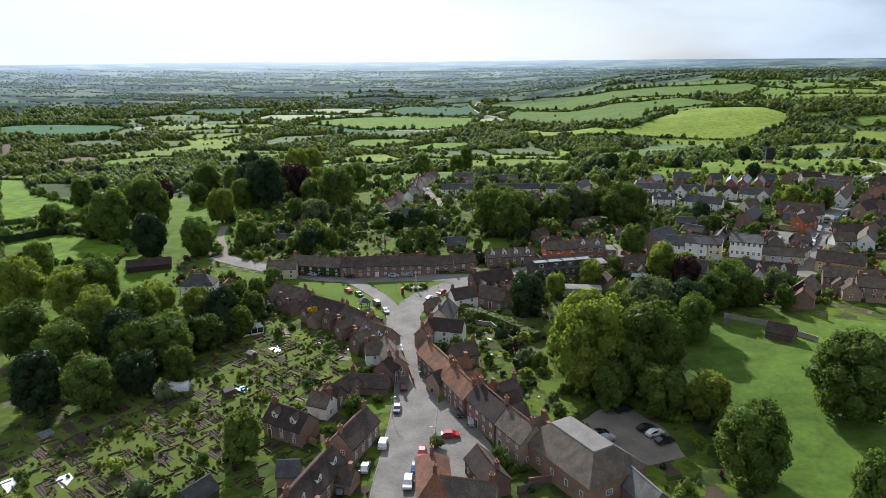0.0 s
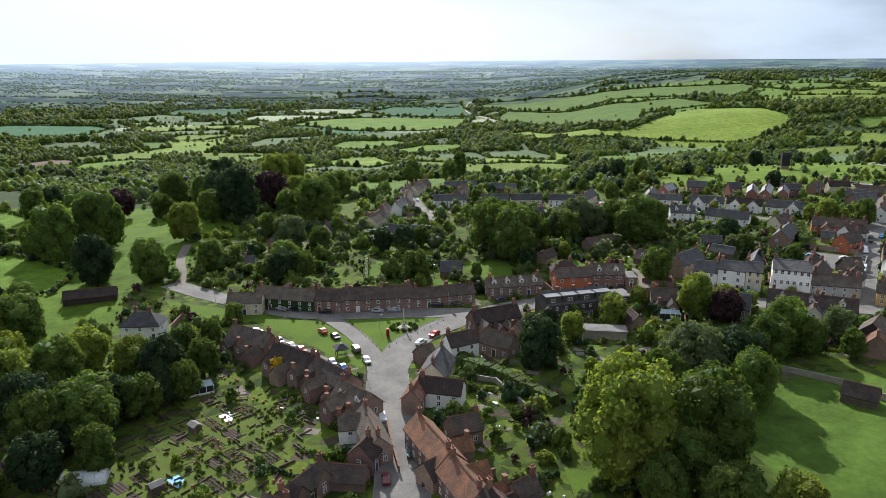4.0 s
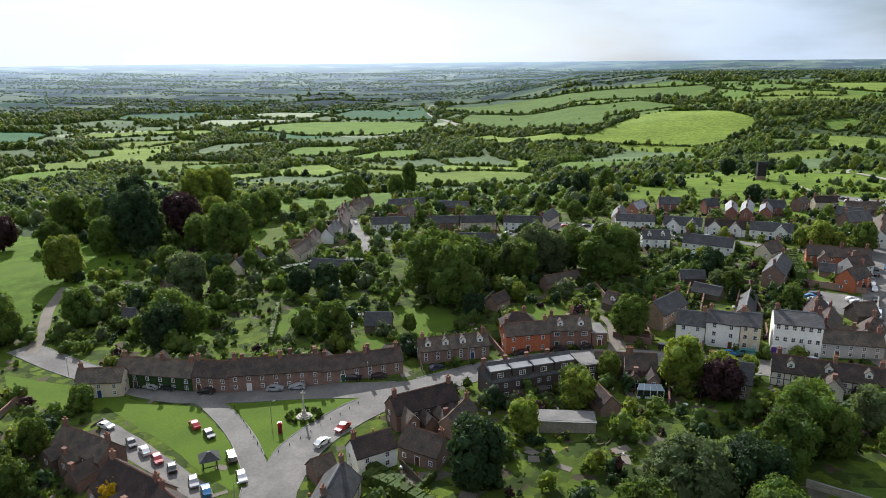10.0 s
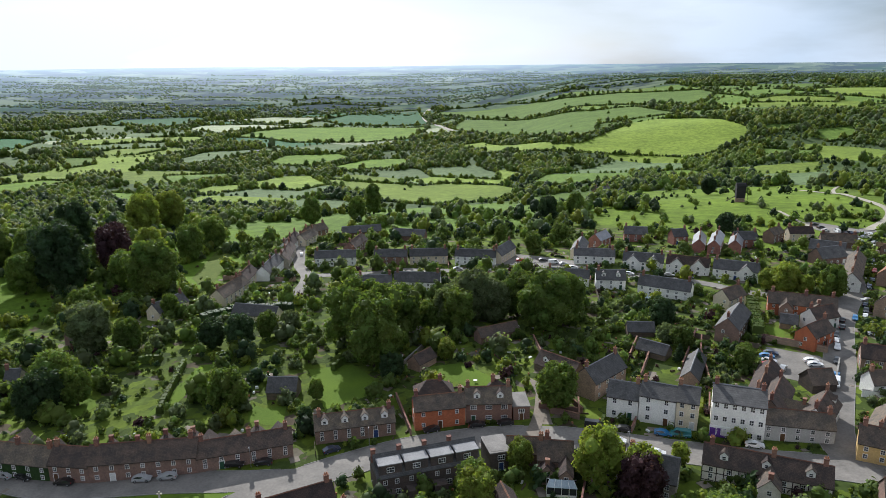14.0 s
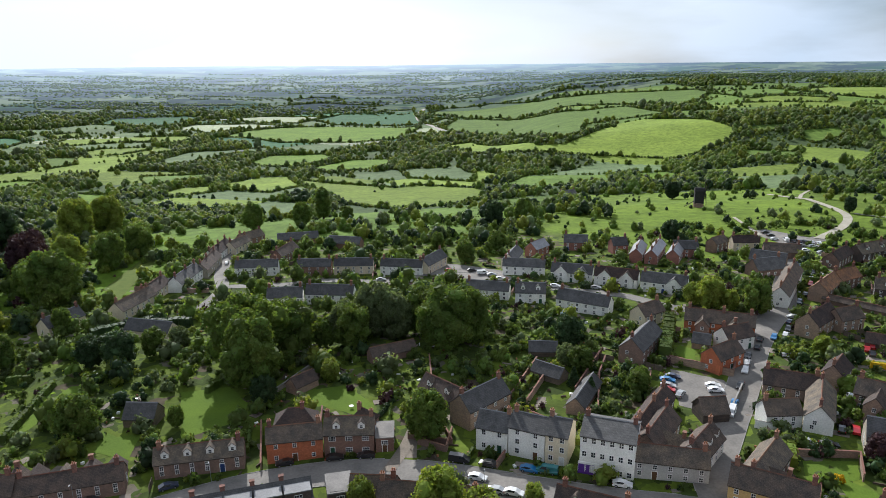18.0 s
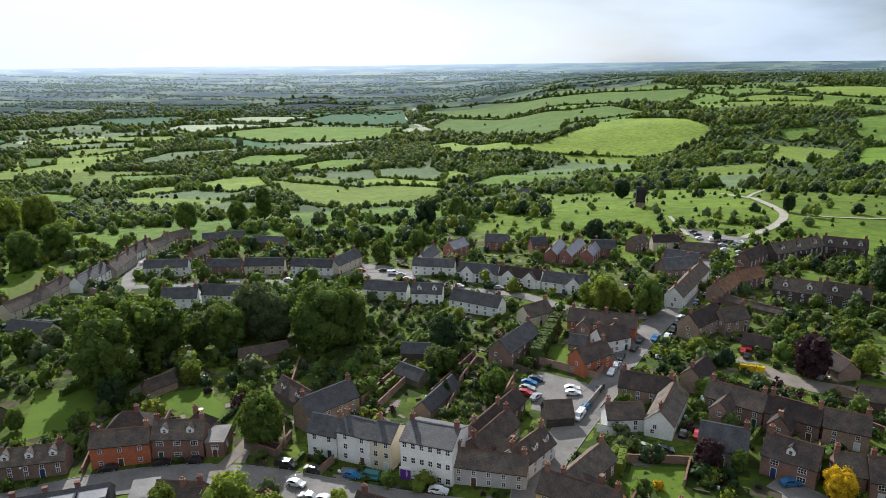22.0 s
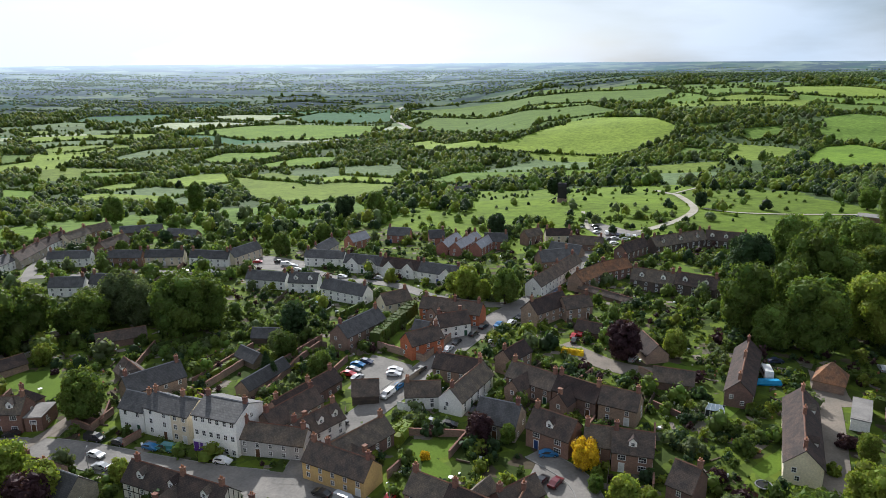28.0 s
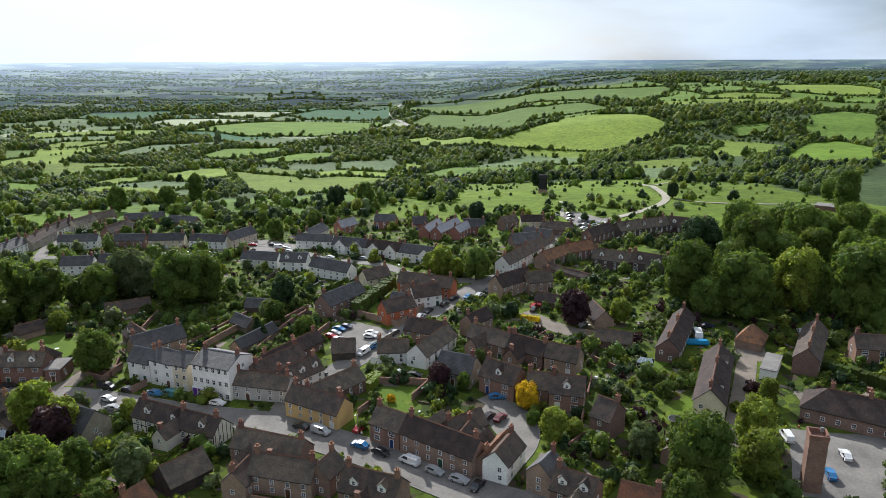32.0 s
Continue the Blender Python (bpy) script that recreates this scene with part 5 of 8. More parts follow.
def tree(x, y, r, kind):
    """A tree with a crown of radius r; repeats of a kind share three shapes."""
    shape, leaf, label = TREE_KINDS[kind]
    big = r > 6.5
    key = (kind, big, trand.randrange(3))
    turn, sx, sz = trand.uniform(0, 360), r * trand.uniform(0.92, 1.08), r * trand.uniform(0.92, 1.12)
    z = ground_z(x, y)
    TREES.append((x, y, r))
    if key not in MADE:
        bush = shape == "bush"
        ob = new("shrub" if bush else "tree", None)
        seed = sum(map(ord, kind)) * 3 + key[2] + 50 * big
        if not bush:
            part("trunk", trunk_mesh(seed, shape), ob)
        part("crown", crown_mesh(seed, shape, LEAF[leaf], 800 if bush else 8200 if big else 3900, 0.11 if bush else 0.041 if big else 0.057), ob)
        tagged(ob, label, "shrub" if bush else "tree", "garden shrubs" if bush else "village trees")
        ob.matrix_basis = pose(x, y, z, 0, 0, turn) @ Matrix.Diagonal((sx, sx, sz, 1))
        MADE[key] = (ob, Vector((sx, sx, sz)))
        return ob
    ob, s0 = MADE[key]
    return copy_thing(ob, pose(x, y, z, 0, 0, turn) @ Matrix.Diagonal((sx / s0.x, sx / s0.y, sz / s0.z, 1)))


tree(35, 157, 11.9, "lime")
tree(50, 157, 10.0, "oak")
tree(49, 142, 6.4, "oak")
tree(58, 139, 6.2, "lime")
tree(58, 117, 8.3, "oak")
tree(88, 138, 10.7, "oak")
tree(74, 104, 5.9, "oak")
tree(-42, 129, 5.2, "oak")
tree(-21, 146, 2.7, "oak")
tree(50, 184, 6.5, "oak")
tree(-14, 158, 1.4, "palebush")
tree(26, 151, 1.9, "greybush")
tree(21, 164, 2.4, "palebush")
tree(29, 154, 2.3, "bush")
tree(18, 181, 2.9, "bush")
tree(22, 194, 2.7, "bush")
tree(34, 174, 6.2, "oak")
tree(59, 191, 9.1, "grey")
tree(71, 192, 7.0, "dark")
tree(26, 207, 6.5, "dark")
tree(52, 235, 4.8, "lime")
tree(38, 224, 4.0, "lime")
tree(85, 234, 5.6, "copper")
tree(84, 205, 6.9, "oak")
tree(94, 208, 5.8, "oak")
tree(106, 206, 3.8, "oak")
tree(-63, 248, 3.5, "oak")
tree(-157, 324, 11.5, "oak")
tree(-147, 343, 13.0, "oak")
tree(-125, 290, 9.0, "dark")
tree(-106, 292, 8.0, "oak")
tree(-88, 307, 6.7, "oak")
tree(-80, 313, 4.4, "lime")
tree(-55, 288, 5.7, "dark")
tree(-115, 357, 9.1, "lime")
tree(-109, 207, 7.4, "lime")
tree(-93, 201, 7.6, "oak")
tree(-92, 214, 6.6, "lime")
tree(-76, 205, 6.6, "lime")
tree(-67, 201, 6.9, "dark")
tree(-61, 211, 5.2, "oak")
tree(-86, 177, 8.7, "dark")
tree(-76, 180, 7.4, "oak")
tree(-103, 185, 7.4, "oak")
tree(-73, 188, 5.7, "dark")
tree(-119, 230, 8.8, "oak")
tree(-124, 221, 8.6, "lime")
tree(-65, 195, 4.5, "dark")
tree(-79, 171, 4.8, "dark")
tree(-72, 178, 4.2, "dark")
tree(-40, 203, 1.6, "bush")
tree(-47, 202, 1.6, "bush")
tree(-41, 209, 2.9, "yellow")
tree(-80, 152, 2.9, "bush")
tree(-22, 151, 2.1, "greybush")
tree(-16, 153, 1.9, "bush")
tree(-23, 187, 2.0, "greybush")
tree(-103, 402, 14.5, "dark")
tree(-86, 418, 10.4, "copper")
tree(-59, 384, 12.3, "oak")
tree(-100, 534, 11.7, "lime")
tree(-128, 430, 10.3, "oak")
tree(-148, 437, 9.9, "oak")
tree(-168, 414, 8.2, "copper")
tree(-146, 412, 6.7, "oak")
tree(-217, 437, 7.5, "dark")
tree(-218, 419, 8.7, "oak")
tree(-200, 351, 7.4, "oak")
tree(26, 321, 13.1, "oakw")
tree(30, 306, 9.9, "oak")
tree(62, 341, 8.8, "grey")
tree(70, 338, 7.6, "grey")
tree(85, 326, 10.0, "oak")
tree(53, 334, 7.1, "grey")
tree(47, 332, 5.5, "oak")
tree(-7, 283, 6.5, "oak")
tree(35, 296, 4.4, "dark")
tree(38, 317, 3.1, "oak")
tree(77, 274, 6.1, "oak")
tree(51, 309, 3.4, "lime")
tree(86, 237, 5.3, "lime")
tree(63, 248, 3.5, "lime")
tree(52, 238, 4.7, "oak")
tree(-61, 329, 9.0, "grey")
tree(-48, 326, 5.5, "oak")
tree(-57, 297, 6.8, "oak")
tree(-49, 291, 5.2, "oak")
tree(-56, 283, 5.9, "dark")
tree(-44, 299, 3.9, "bush")
tree(14, 272, 2.9, "dark")
tree(-13, 325, 5.6, "dark")
tree(-22, 326, 5.6, "dark")
tree(-6, 333, 4.9, "oak")
tree(1, 337, 4.2, "grey")
tree(-45, 358, 4.3, "oak")
tree(121, 304, 4.2, "oak")
tree(120, 290, 2.3, "cone")
tree(132, 288, 3.7, "oak")
tree(177, 348, 5.8, "lime")
tree(189, 340, 6.2, "oak")
tree(173, 354, 4.5, "lime")
tree(99, 427, 5.2, "oak")
tree(88, 454, 4.5, "oak")
tree(24, 438, 3.7, "oak")
tree(116, 447, 5.6, "oak")
tree(200, 448, 5.4, "dark")
tree(263, 609, 6.6, "dark")
tree(122, 504, 7.1, "dark")
tree(139, 508, 7.3, "oak")
tree(-106, 509, 11.7, "lime")
tree(-134, 485, 12.1, "dark")
tree(-97, 442, 10.5, "copper")
tree(-78, 437, 9.6, "lime")
tree(-61, 440, 8.4, "oak")
tree(-119, 425, 11.5, "dark")
tree(-57, 465, 8.4, "oak")
tree(-75, 397, 7.6, "oak")
tree(-98, 398, 8.4, "dark")
tree(-115, 397, 9.3, "oak")
tree(-36, 445, 3.9, "oak")
tree(-77, 361, 5.9, "oak")
tree(20, 572, 8.2, "tall")
tree(11, 539, 7.0, "oak")
tree(-15, 528, 7.5, "oak")
tree(38, 543, 4.9, "oak")
tree(60, 269, 1.1, "bush")
tree(15, 287, 2.8, "oak")
tree(23, 310, 3.4, "greybush")
tree(68, 306, 2.0, "bush")
tree(57, 302, 1.6, "cbush")
tree(75, 320, 3.2, "bush")
tree(90, 332, 3.4, "bush")
tree(106, 335, 3.1, "bush")
tree(74, 243, 2.0, "dark")
tree(276, 346, 9.9, "dark")
tree(254, 303, 10.3, "oak")
tree(286, 325, 11.9, "oak")
tree(266, 288, 10.0, "oak")
tree(284, 292, 9.5, "lime")
tree(321, 354, 10.8, "oak")
tree(294, 319, 9.2, "oak")
tree(297, 357, 10.6, "oak")
tree(321, 368, 9.9, "oak")
tree(256, 291, 6.9, "oak")
tree(228, 289, 4.5, "lime")
tree(226, 298, 2.4, "bush")
tree(214, 289, 5.7, "copper")
tree(191, 306, 3.0, "lime")
tree(171, 251, 3.5, "copper")
tree(191, 239, 3.6, "yellow")
tree(172, 243, 1.9, "bush")
tree(159, 246, 1.5, "ybush")
tree(177, 250, 2.3, "oak")
tree(121, 321, 5.0, "dark")
tree(118, 309, 3.4, "grey")
tree(133, 290, 3.4, "oak")
tree(117, 296, 2.3, "cone")
tree(91, 331, 9.9, "oak")
tree(78, 341, 8.0, "oak")
tree(65, 341, 8.6, "grey")
tree(56, 330, 8.0, "oak")
tree(36, 328, 11.3, "oakw")
tree(77, 277, 5.7, "oak")
tree(51, 308, 3.4, "lime")
tree(192, 345, 4.3, "oak")
tree(182, 345, 3.9, "lime")
tree(177, 357, 3.7, "lime")
tree(326, 505, 4.9, "dark")
tree(167, 275, 1.1, "cone")
tree(192, 234, 1.6, "lime")
tree(265, 304, 3.7, "oak")
tree(246, 241, 2.8, "cbush")
tree(234, 245, 2.5, "bush")
tree(230, 248, 2.2, "palebush")
tree(237, 238, 2.4, "greybush")
tree(226, 248, 2.2, "bush")
tree(218, 266, 1.7, "bush")
tree(238, 232, 2.3, "palebush")
tree(78, 240, 6.4, "lime")
tree(91, 211, 7.4, "oak")
tree(95, 222, 4.6, "oak")
tree(108, 217, 4.6, "grey")
tree(106, 237, 2.8, "bush")
tree(97, 245, 2.7, "lime")
tree(218, 205, 7.2, "oak")
tree(230, 206, 5.8, "lime")
tree(235, 218, 5.2, "lime")
tree(211, 216, 4.2, "grey")
tree(194, 224, 3.5, "lime")
tree(199, 225, 2.3, "lime")
tree(191, 231, 2.1, "oak")
tree(247, 235, 2.9, "lime")
tree(298, 279, 12.7, "oak")
tree(272, 312, 8.2, "oak")
tree(288, 292, 7.9, "oak")
tree(212, 196, 4.4, "oak")
tree(189, 275, 1.6, "bush")
tree(225, 241, 3.2, "bush")
tree(212, 244, 2.0, "greybush")
tree(215, 240, 2.0, "palebush")
tree(215, 232, 2.5, "cbush")
tree(225, 248, 2.4, "bush")
tree(234, 257, 2.2, "palebush")
tree(238, 257, 2.2, "palebush")
tree(265, 253, 2.3, "bush")
tree(184, 273, 2.6, "grey")
tree(182, 272, 1.9, "dark")
tree(-119, 186, 9.1, "oak")
tree(-102, 174, 8.4, "oak")
tree(-101, 192, 7.7, "lime")
tree(-83, 173, 7.2, "oak")
tree(-74, 177, 7.0, "oak")
tree(-68, 188, 6.0, "oak")
tree(-61, 197, 4.8, "oak")
tree(-98, 154, 7.6, "dark")
tree(-86, 155, 7.1, "oak")
tree(-77, 161, 5.9, "dark")
tree(-68, 166, 5.0, "oak")
tree(-140, 220, 10.4, "lime")
tree(-68, 218, 5.8, "oak")
tree(-64, 228, 4.4, "oak")
tree(69, 181, 6.7, "oak")
tree(45, 153, 7.0, "oak")
tree(38, 146, 5.4, "oak")
tree(97, 209, 5.0, "oak")
tree(87, 210, 5.0, "oak")
tree(-169, 334, 9.2, "oak")
tree(-128, 295, 9.0, "dark")
tree(-105, 293, 7.7, "oak")
tree(-155, 258, 8.0, "oak")
tree(-131, 253, 6.6, "oak")
tree(305, 373, 7.8, "oak")
tree(320, 379, 7.6, "oak")
tree(333, 380, 8.3, "dark")
tree(338, 368, 8.1, "oak")
tree(351, 369, 8.8, "oak")
tree(349, 349, 7.8, "tall")
tree(290, 337, 7.3, "oak")
tree(303, 337, 7.0, "oak")
tree(317, 340, 7.3, "lime")
tree(322, 326, 7.5, "tall")
tree(332, 326, 7.2, "oak")
tree(275, 303, 7.0, "lime")
tree(297, 308, 6.8, "lime")
tree(291, 288, 5.9, "oak")
tree(303, 290, 8.1, "oak")
tree(322, 307, 6.7, "lime")
tree(389, 433, 10.0, "tall")
tree(413, 486, 6.9, "oak")
tree(272, 334, 5.6, "dark")
tree(361, 373, 7.9, "oak")
tree(335, 326, 7.2, "oak")
tree(305, 282, 6.0, "oak")
tree(340, 370, 7.3, "oak")
tree(317, 335, 6.8, "tall")


# ---- far hedges and woods: joined, past counting ----
def clumps(name, places, radii, mat, label, leaves=34, seed=1, category="woodland", size=0.2, inner=1.0, squash=1.0):
    """Many far trees as one mesh: each a lumpy crown of three lobes with leaf sprays round it."""
    r = np.random.default_rng(seed)
    places, radii = np.asarray(places, float), np.asarray(radii, float)
    if not len(places):
        return
    z = height(places[:, 0], places[:, 1])
    iv, jf = ICO1
    V, F, off = [], [], 0
    variants = []
    for k in range(10):
        turn = r.uniform(0, 6.28) + np.arange(4) * 1.57
        c = np.stack([0.42 * np.cos(turn), 0.42 * np.sin(turn), r.uniform(0.55, 0.95, 4)], 1)
        c[3] = (0, 0, 1.2)
        q = r.uniform(0.45, 0.68, 4)
        core = np.concatenate([c[i] + iv * (1 + 0.13 * r.normal(size=len(iv)))[:, None] * q[i] * inner * np.array([1, 1, 1.1]) for i in range(4)])
        faces = np.concatenate([jf + i * len(iv) for i in range(4)])
        lv, lq = leaf_quads(r, c, q * 1.02, leaves, size)
        tri = np.concatenate([lq[:, [0, 1, 2]], lq[:, [0, 2, 3]]]) + len(core)
        variants.append((np.concatenate([core, lv]), np.concatenate([faces, tri])))
    for p, s, zz in zip(places, radii, z):
        v, f = variants[r.integers(10)]
        a = r.uniform(0, 6.28)
        ca, sa = math.cos(a), math.sin(a)
        w = np.stack([(v[:, 0] * ca - v[:, 1] * sa) * s + p[0], (v[:, 0] * sa + v[:, 1] * ca) * s + p[1], v[:, 2] * s * squash * r.uniform(0.85, 1.25) + zz - 0.15 * s], 1)
        V.append(w), F.append(f + off)
        off += len(v)
    me = big_mesh(name, np.concatenate(V), np.concatenate(F), mat, smooth=True)
    return tagged(new(name, me), label, category, kind="stuff")


# ---- lawns, yards, walls, hedges ----
ROUGH_GRASS = material("rough_grass", (0.082, 0.116, 0.020), 0.95, (0.104, 0.134, 0.026), 0.9, 0.0, fine=3.5, spec=0.1, grain=0.5)
MOWN = material("mown_grass", (0.106, 0.164, 0.018), 0.95, (0.084, 0.134, 0.018), 0.25, 0.0, fine=2.5, spec=0.1)
BOUNDARY = {"brick": WALLS["brick"], "white": WALLS["white"], "stone": WALLS["stone"]}
PATCHES = []


def patch(kind, mat, *points):
    """A flat piece of ground laid over the land: a lawn or a yard with a ragged outline."""
    r = random.Random(len(PATCHES))
    line = []
    for a, b in zip(points, (*points[1:], points[0])):
        n = max(1, int(math.dist(a, b) / 2.0))
        line += [Vector((a[0] + (b[0] - a[0]) * k / n + r.uniform(-0.12, 0.12), a[1] + (b[1] - a[1]) * k / n + r.uniform(-0.12, 0.12), 0)) for k in range(n)]
    cx, cy = sum(p.x for p in line) / len(line), sum(p.y for p in line) / len(line)
    lift = 0.03 + 0.004 * (len(PATCHES) % 5)
    rings, verts = 5, []
    for k in range(1, rings + 1):
        for p in line:
            s = k / rings * (1 + (0.03 * r.uniform(-1, 1) if k == rings else 0))
            x, y = cx + (p.x - cx) * s, cy + (p.y - cy) * s
            verts.append((x, y, ground_z(x, y) + lift))
    n = len(line)
    verts.append((cx, cy, ground_z(cx, cy) + lift))
    faces = [(k * n + i, k * n + (i + 1) % n, (k + 1) * n + (i + 1) % n, (k + 1) * n + i) for k in range(rings - 1) for i in range(n)]
    faces += [(rings * n, i, (i + 1) % n) for i in range(n)]
    me = mesh_of(kind, verts, faces, mat)
    if me.polygons[0].normal.z < 0:
        me.flip_normals()
    for k in range(1, 5):
        for p in line:
            take(cx + (p.x - cx) * k / 4.4, cy + (p.y - cy) * k / 4.4, 1.6)
    PATCHES.append((cx, cy, max(math.hypot(p.x - cx, p.y - cy) for p in line)))
    return tagged(new(kind, me), {"lawn": "sunlit mown garden lawn", "yard": "worn grey yard surface"}[kind], kind, kind="structure")


def garden_wall(key, high, *points):
    s, cap = Shape(), Shape()
    for a, b in zip(points, points[1:]):
        n = max(1, int(math.hypot(b[0] - a[0], b[1] - a[1]) / 5))
        for i in range(n):
            p = [a[k] + (b[k] - a[k]) * i / n for k in (0, 1)]
            q = [a[k] + (b[k] - a[k]) * (i + 1) / n for k in (0, 1)]
            z, turn, L = min(ground_z(*p), ground_z(*q)), math.atan2(q[1] - p[1], q[0] - p[0]), math.dist(p, q)
            m = Matrix.Translation((*p, z)) @ Matrix.Rotation(turn, 4, "Z")
            s.box(0, -0.15, -0.5, L, 0.15, high, 0, m)
            cap.box(-0.02, -0.2, high, L + 0.02, 0.2, high + 0.09, 0, m)
    ob = new("garden_wall", s.mesh("garden_wall", BOUNDARY[key]))
    part("coping", cap.mesh("coping", CHIMNEY if key == "brick" else KERB), ob)
    return tagged(ob, {"brick": "old red-brown brick garden wall with coping", "white": "white painted garden wall with coping", "stone": "low grey stone garden wall with coping"}[key], "wall")


def hedge(leaf, wide, high, *points):
    """A clipped hedge: a rounded bank of leaf sprays over a dense core."""
    r = np.random.default_rng(int(abs(points[0][0]) * 7 + high * 3))
    core, V, Q, off = Shape(), [], [], 0
    for a, b in zip(points, points[1:]):
        L = math.dist(a, b)
        turn = math.atan2(b[1] - a[1], b[0] - a[0])
        n = max(1, int(L / 2.0))
        for i in range(n):
            c = [a[k] + (b[k] - a[k]) * (i + 0.5) / n for k in (0, 1)]
            z = ground_z(*c)
            w, h = wide / 2 * r.uniform(0.82, 1.0), high * r.uniform(0.9, 1.03)
            m = Matrix.Translation((*c, z)) @ Matrix.Rotation(turn, 4, "Z")
            core.box(-L / n / 2 - 0.1, -w * 0.9, -0.3, L / n / 2 + 0.1, w * 0.9, h * 0.94, 0, m, taper=min(0.25, w * 0.3))
            k = int(26 * (wide + 2 * high) / 6)
            t = r.uniform(-1, 1, k) * L / n * 0.55
            u = r.uniform(-1, 1, k)
            side = r.random(k) < 0.6
            y = np.where(side, np.sign(u) * w * 0.95, u * w)
            zz = np.where(side, r.random(k) * h, h * 0.97)
            p = np.stack([c[0] + t * math.cos(turn) - y * math.sin(turn), c[1] + t * math.sin(turn) + y * math.cos(turn), z + zz], 1)
            v, q = leaf_quads(r, p, np.full(k, 0.12), k, 0.24)
            V.append(v), Q.append(q + off)
            off += len(v)
    ob = new("hedge", core.mesh("hedge", LEAF[leaf]))
    part("leaves", big_mesh("leaves", np.concatenate(V), np.concatenate(Q), LEAF[leaf]), ob)
    return tagged(ob, {"hedge": "clipped green garden hedge", "yellow": "low bright yellow flowering hedge", "lime": "clipped light green garden hedge", "dark": "tall dark evergreen garden hedge"}[leaf], "hedge")


# ---- cars ----
def paint(name, c):
    m = material("car_paint_" + name, c, 0.28, [k * 0.9 for k in c], 0.5, 0.0, spec=0.6)
    m.node_tree.nodes["Principled BSDF"].inputs["Coat Weight"].default_value = 0.6
    return m


PAINTS = {k: paint(k, c) for k, c in dict(white=(0.72, 0.72, 0.72), silver=(0.38, 0.39, 0.40), black=(0.012, 0.012, 0.014), navy=(0.02, 0.03, 0.07), red=(0.42, 0.02, 0.025),
                                           blue=(0.02, 0.16, 0.38), green=(0.02, 0.07, 0.05), teal=(0.03, 0.18, 0.20), maroon=(0.12, 0.015, 0.02)).items()}
TYRE = material("tyre_rubber", (0.018, 0.018, 0.018), 0.9, None, 3.0)
RIM = material("alloy_rim", (0.45, 0.45, 0.46), 0.35, None, 3.0, 0.0, metal=0.8)
LAMP_W = material("headlight_glass", (0.7, 0.72, 0.75), 0.1, None, 3.0, 0.0, spec=0.6)
LAMP_R = material("tail_light_red", (0.35, 0.01, 0.01), 0.2, None, 3.0, 0.0, spec=0.6)


def extrude(profile, half, inset, top):
    """A car shell from a side profile; points above top are drawn in towards the middle."""
    s, n = Shape(), len(profile)
    side = [[(x, k * (half - (inset if z > top else 0.05 if z < 0.4 else 0)), z) for x, z in profile] for k in (-1, 1)]
    s.add(side[0] + side[1], [tuple(range(n))[::-1], tuple(range(n, 2 * n))] + [(i, n + i, n + (i + 1) % n, (i + 1) % n)[::-1] for i in range(n)])
    return s


BODY = {
    "car": [(-2.1, 0.32), (2.0, 0.30), (2.12, 0.55), (2.05, 0.78), (1.25, 0.92), (0.45, 1.40), (-0.9, 1.46), (-1.85, 1.02), (-2.12, 0.95)],
    "suv": [(-2.2, 0.40), (2.1, 0.38), (2.25, 0.65), (2.18, 0.98), (1.25, 1.10), (0.55, 1.66), (-1.7, 1.72), (-2.1, 1.12), (-2.24, 1.0)],
    "van": [(-2.4, 0.38), (2.35, 0.36), (2.5, 0.65), (2.42, 1.0), (1.75, 1.22), (1.05, 1.88), (-2.3, 1.95), (-2.42, 1.2), (-2.48, 1.0)],
}
GLASS = {
    "car": [(1.18, 0.95), (0.44, 1.36), (-0.88, 1.42), (-1.72, 1.02)],
    "suv": [(1.2, 1.12), (0.54, 1.62), (-1.6, 1.66), (-2.05, 1.14)],
    "van": [(1.7, 1.24), (1.04, 1.82), (0.1, 1.84), (0.1, 1.2)],
}
CAR_MESHES = {}
WHEEL = Shape().tube((0, -0.1, 0), (0, 0.1, 0), 0.32, 0.32, 14).mesh("wheel", TYRE)
RIM_MESH = Shape().tube((0, -0.115, 0), (0, 0.115, 0), 0.2, 0.2, 10).mesh("rim", RIM)
for kind in BODY:
    top = 0.93 if kind == "car" else 1.12
    shell = extrude(BODY[kind], 0.88 if kind == "car" else 0.93, 0.17, top)
    glass = extrude(GLASS[kind], 0.72 if kind == "car" else 0.77, 0.0, 9).mesh("window_glass", PANE)
    for v in glass.vertices:
        v.co.y = math.copysign(abs(v.co.y) + (0.0 if v.co.z > top + 0.15 else 0.09), v.co.y)
        v.co.x *= 1.012
    nose, tail = BODY[kind][2], BODY[kind][-1]
    lamps = [Shape().box(nose[0] - 0.16, s * 0.55 - 0.16, nose[1] + 0.0, nose[0] + 0.02, s * 0.55 + 0.16, nose[1] + 0.14).mesh("headlight", LAMP_W) for s in (-1, 1)]
    tails = [Shape().box(tail[0] - 0.02, s * 0.68 - 0.12, tail[1] - 0.22, tail[0] + 0.1, s * 0.68 + 0.12, tail[1] - 0.02).mesh("tail_light", LAMP_R) for s in (-1, 1)]
    CAR_MESHES[kind] = (shell, glass, lamps, tails)
CAR_OF = {}
CARS = []


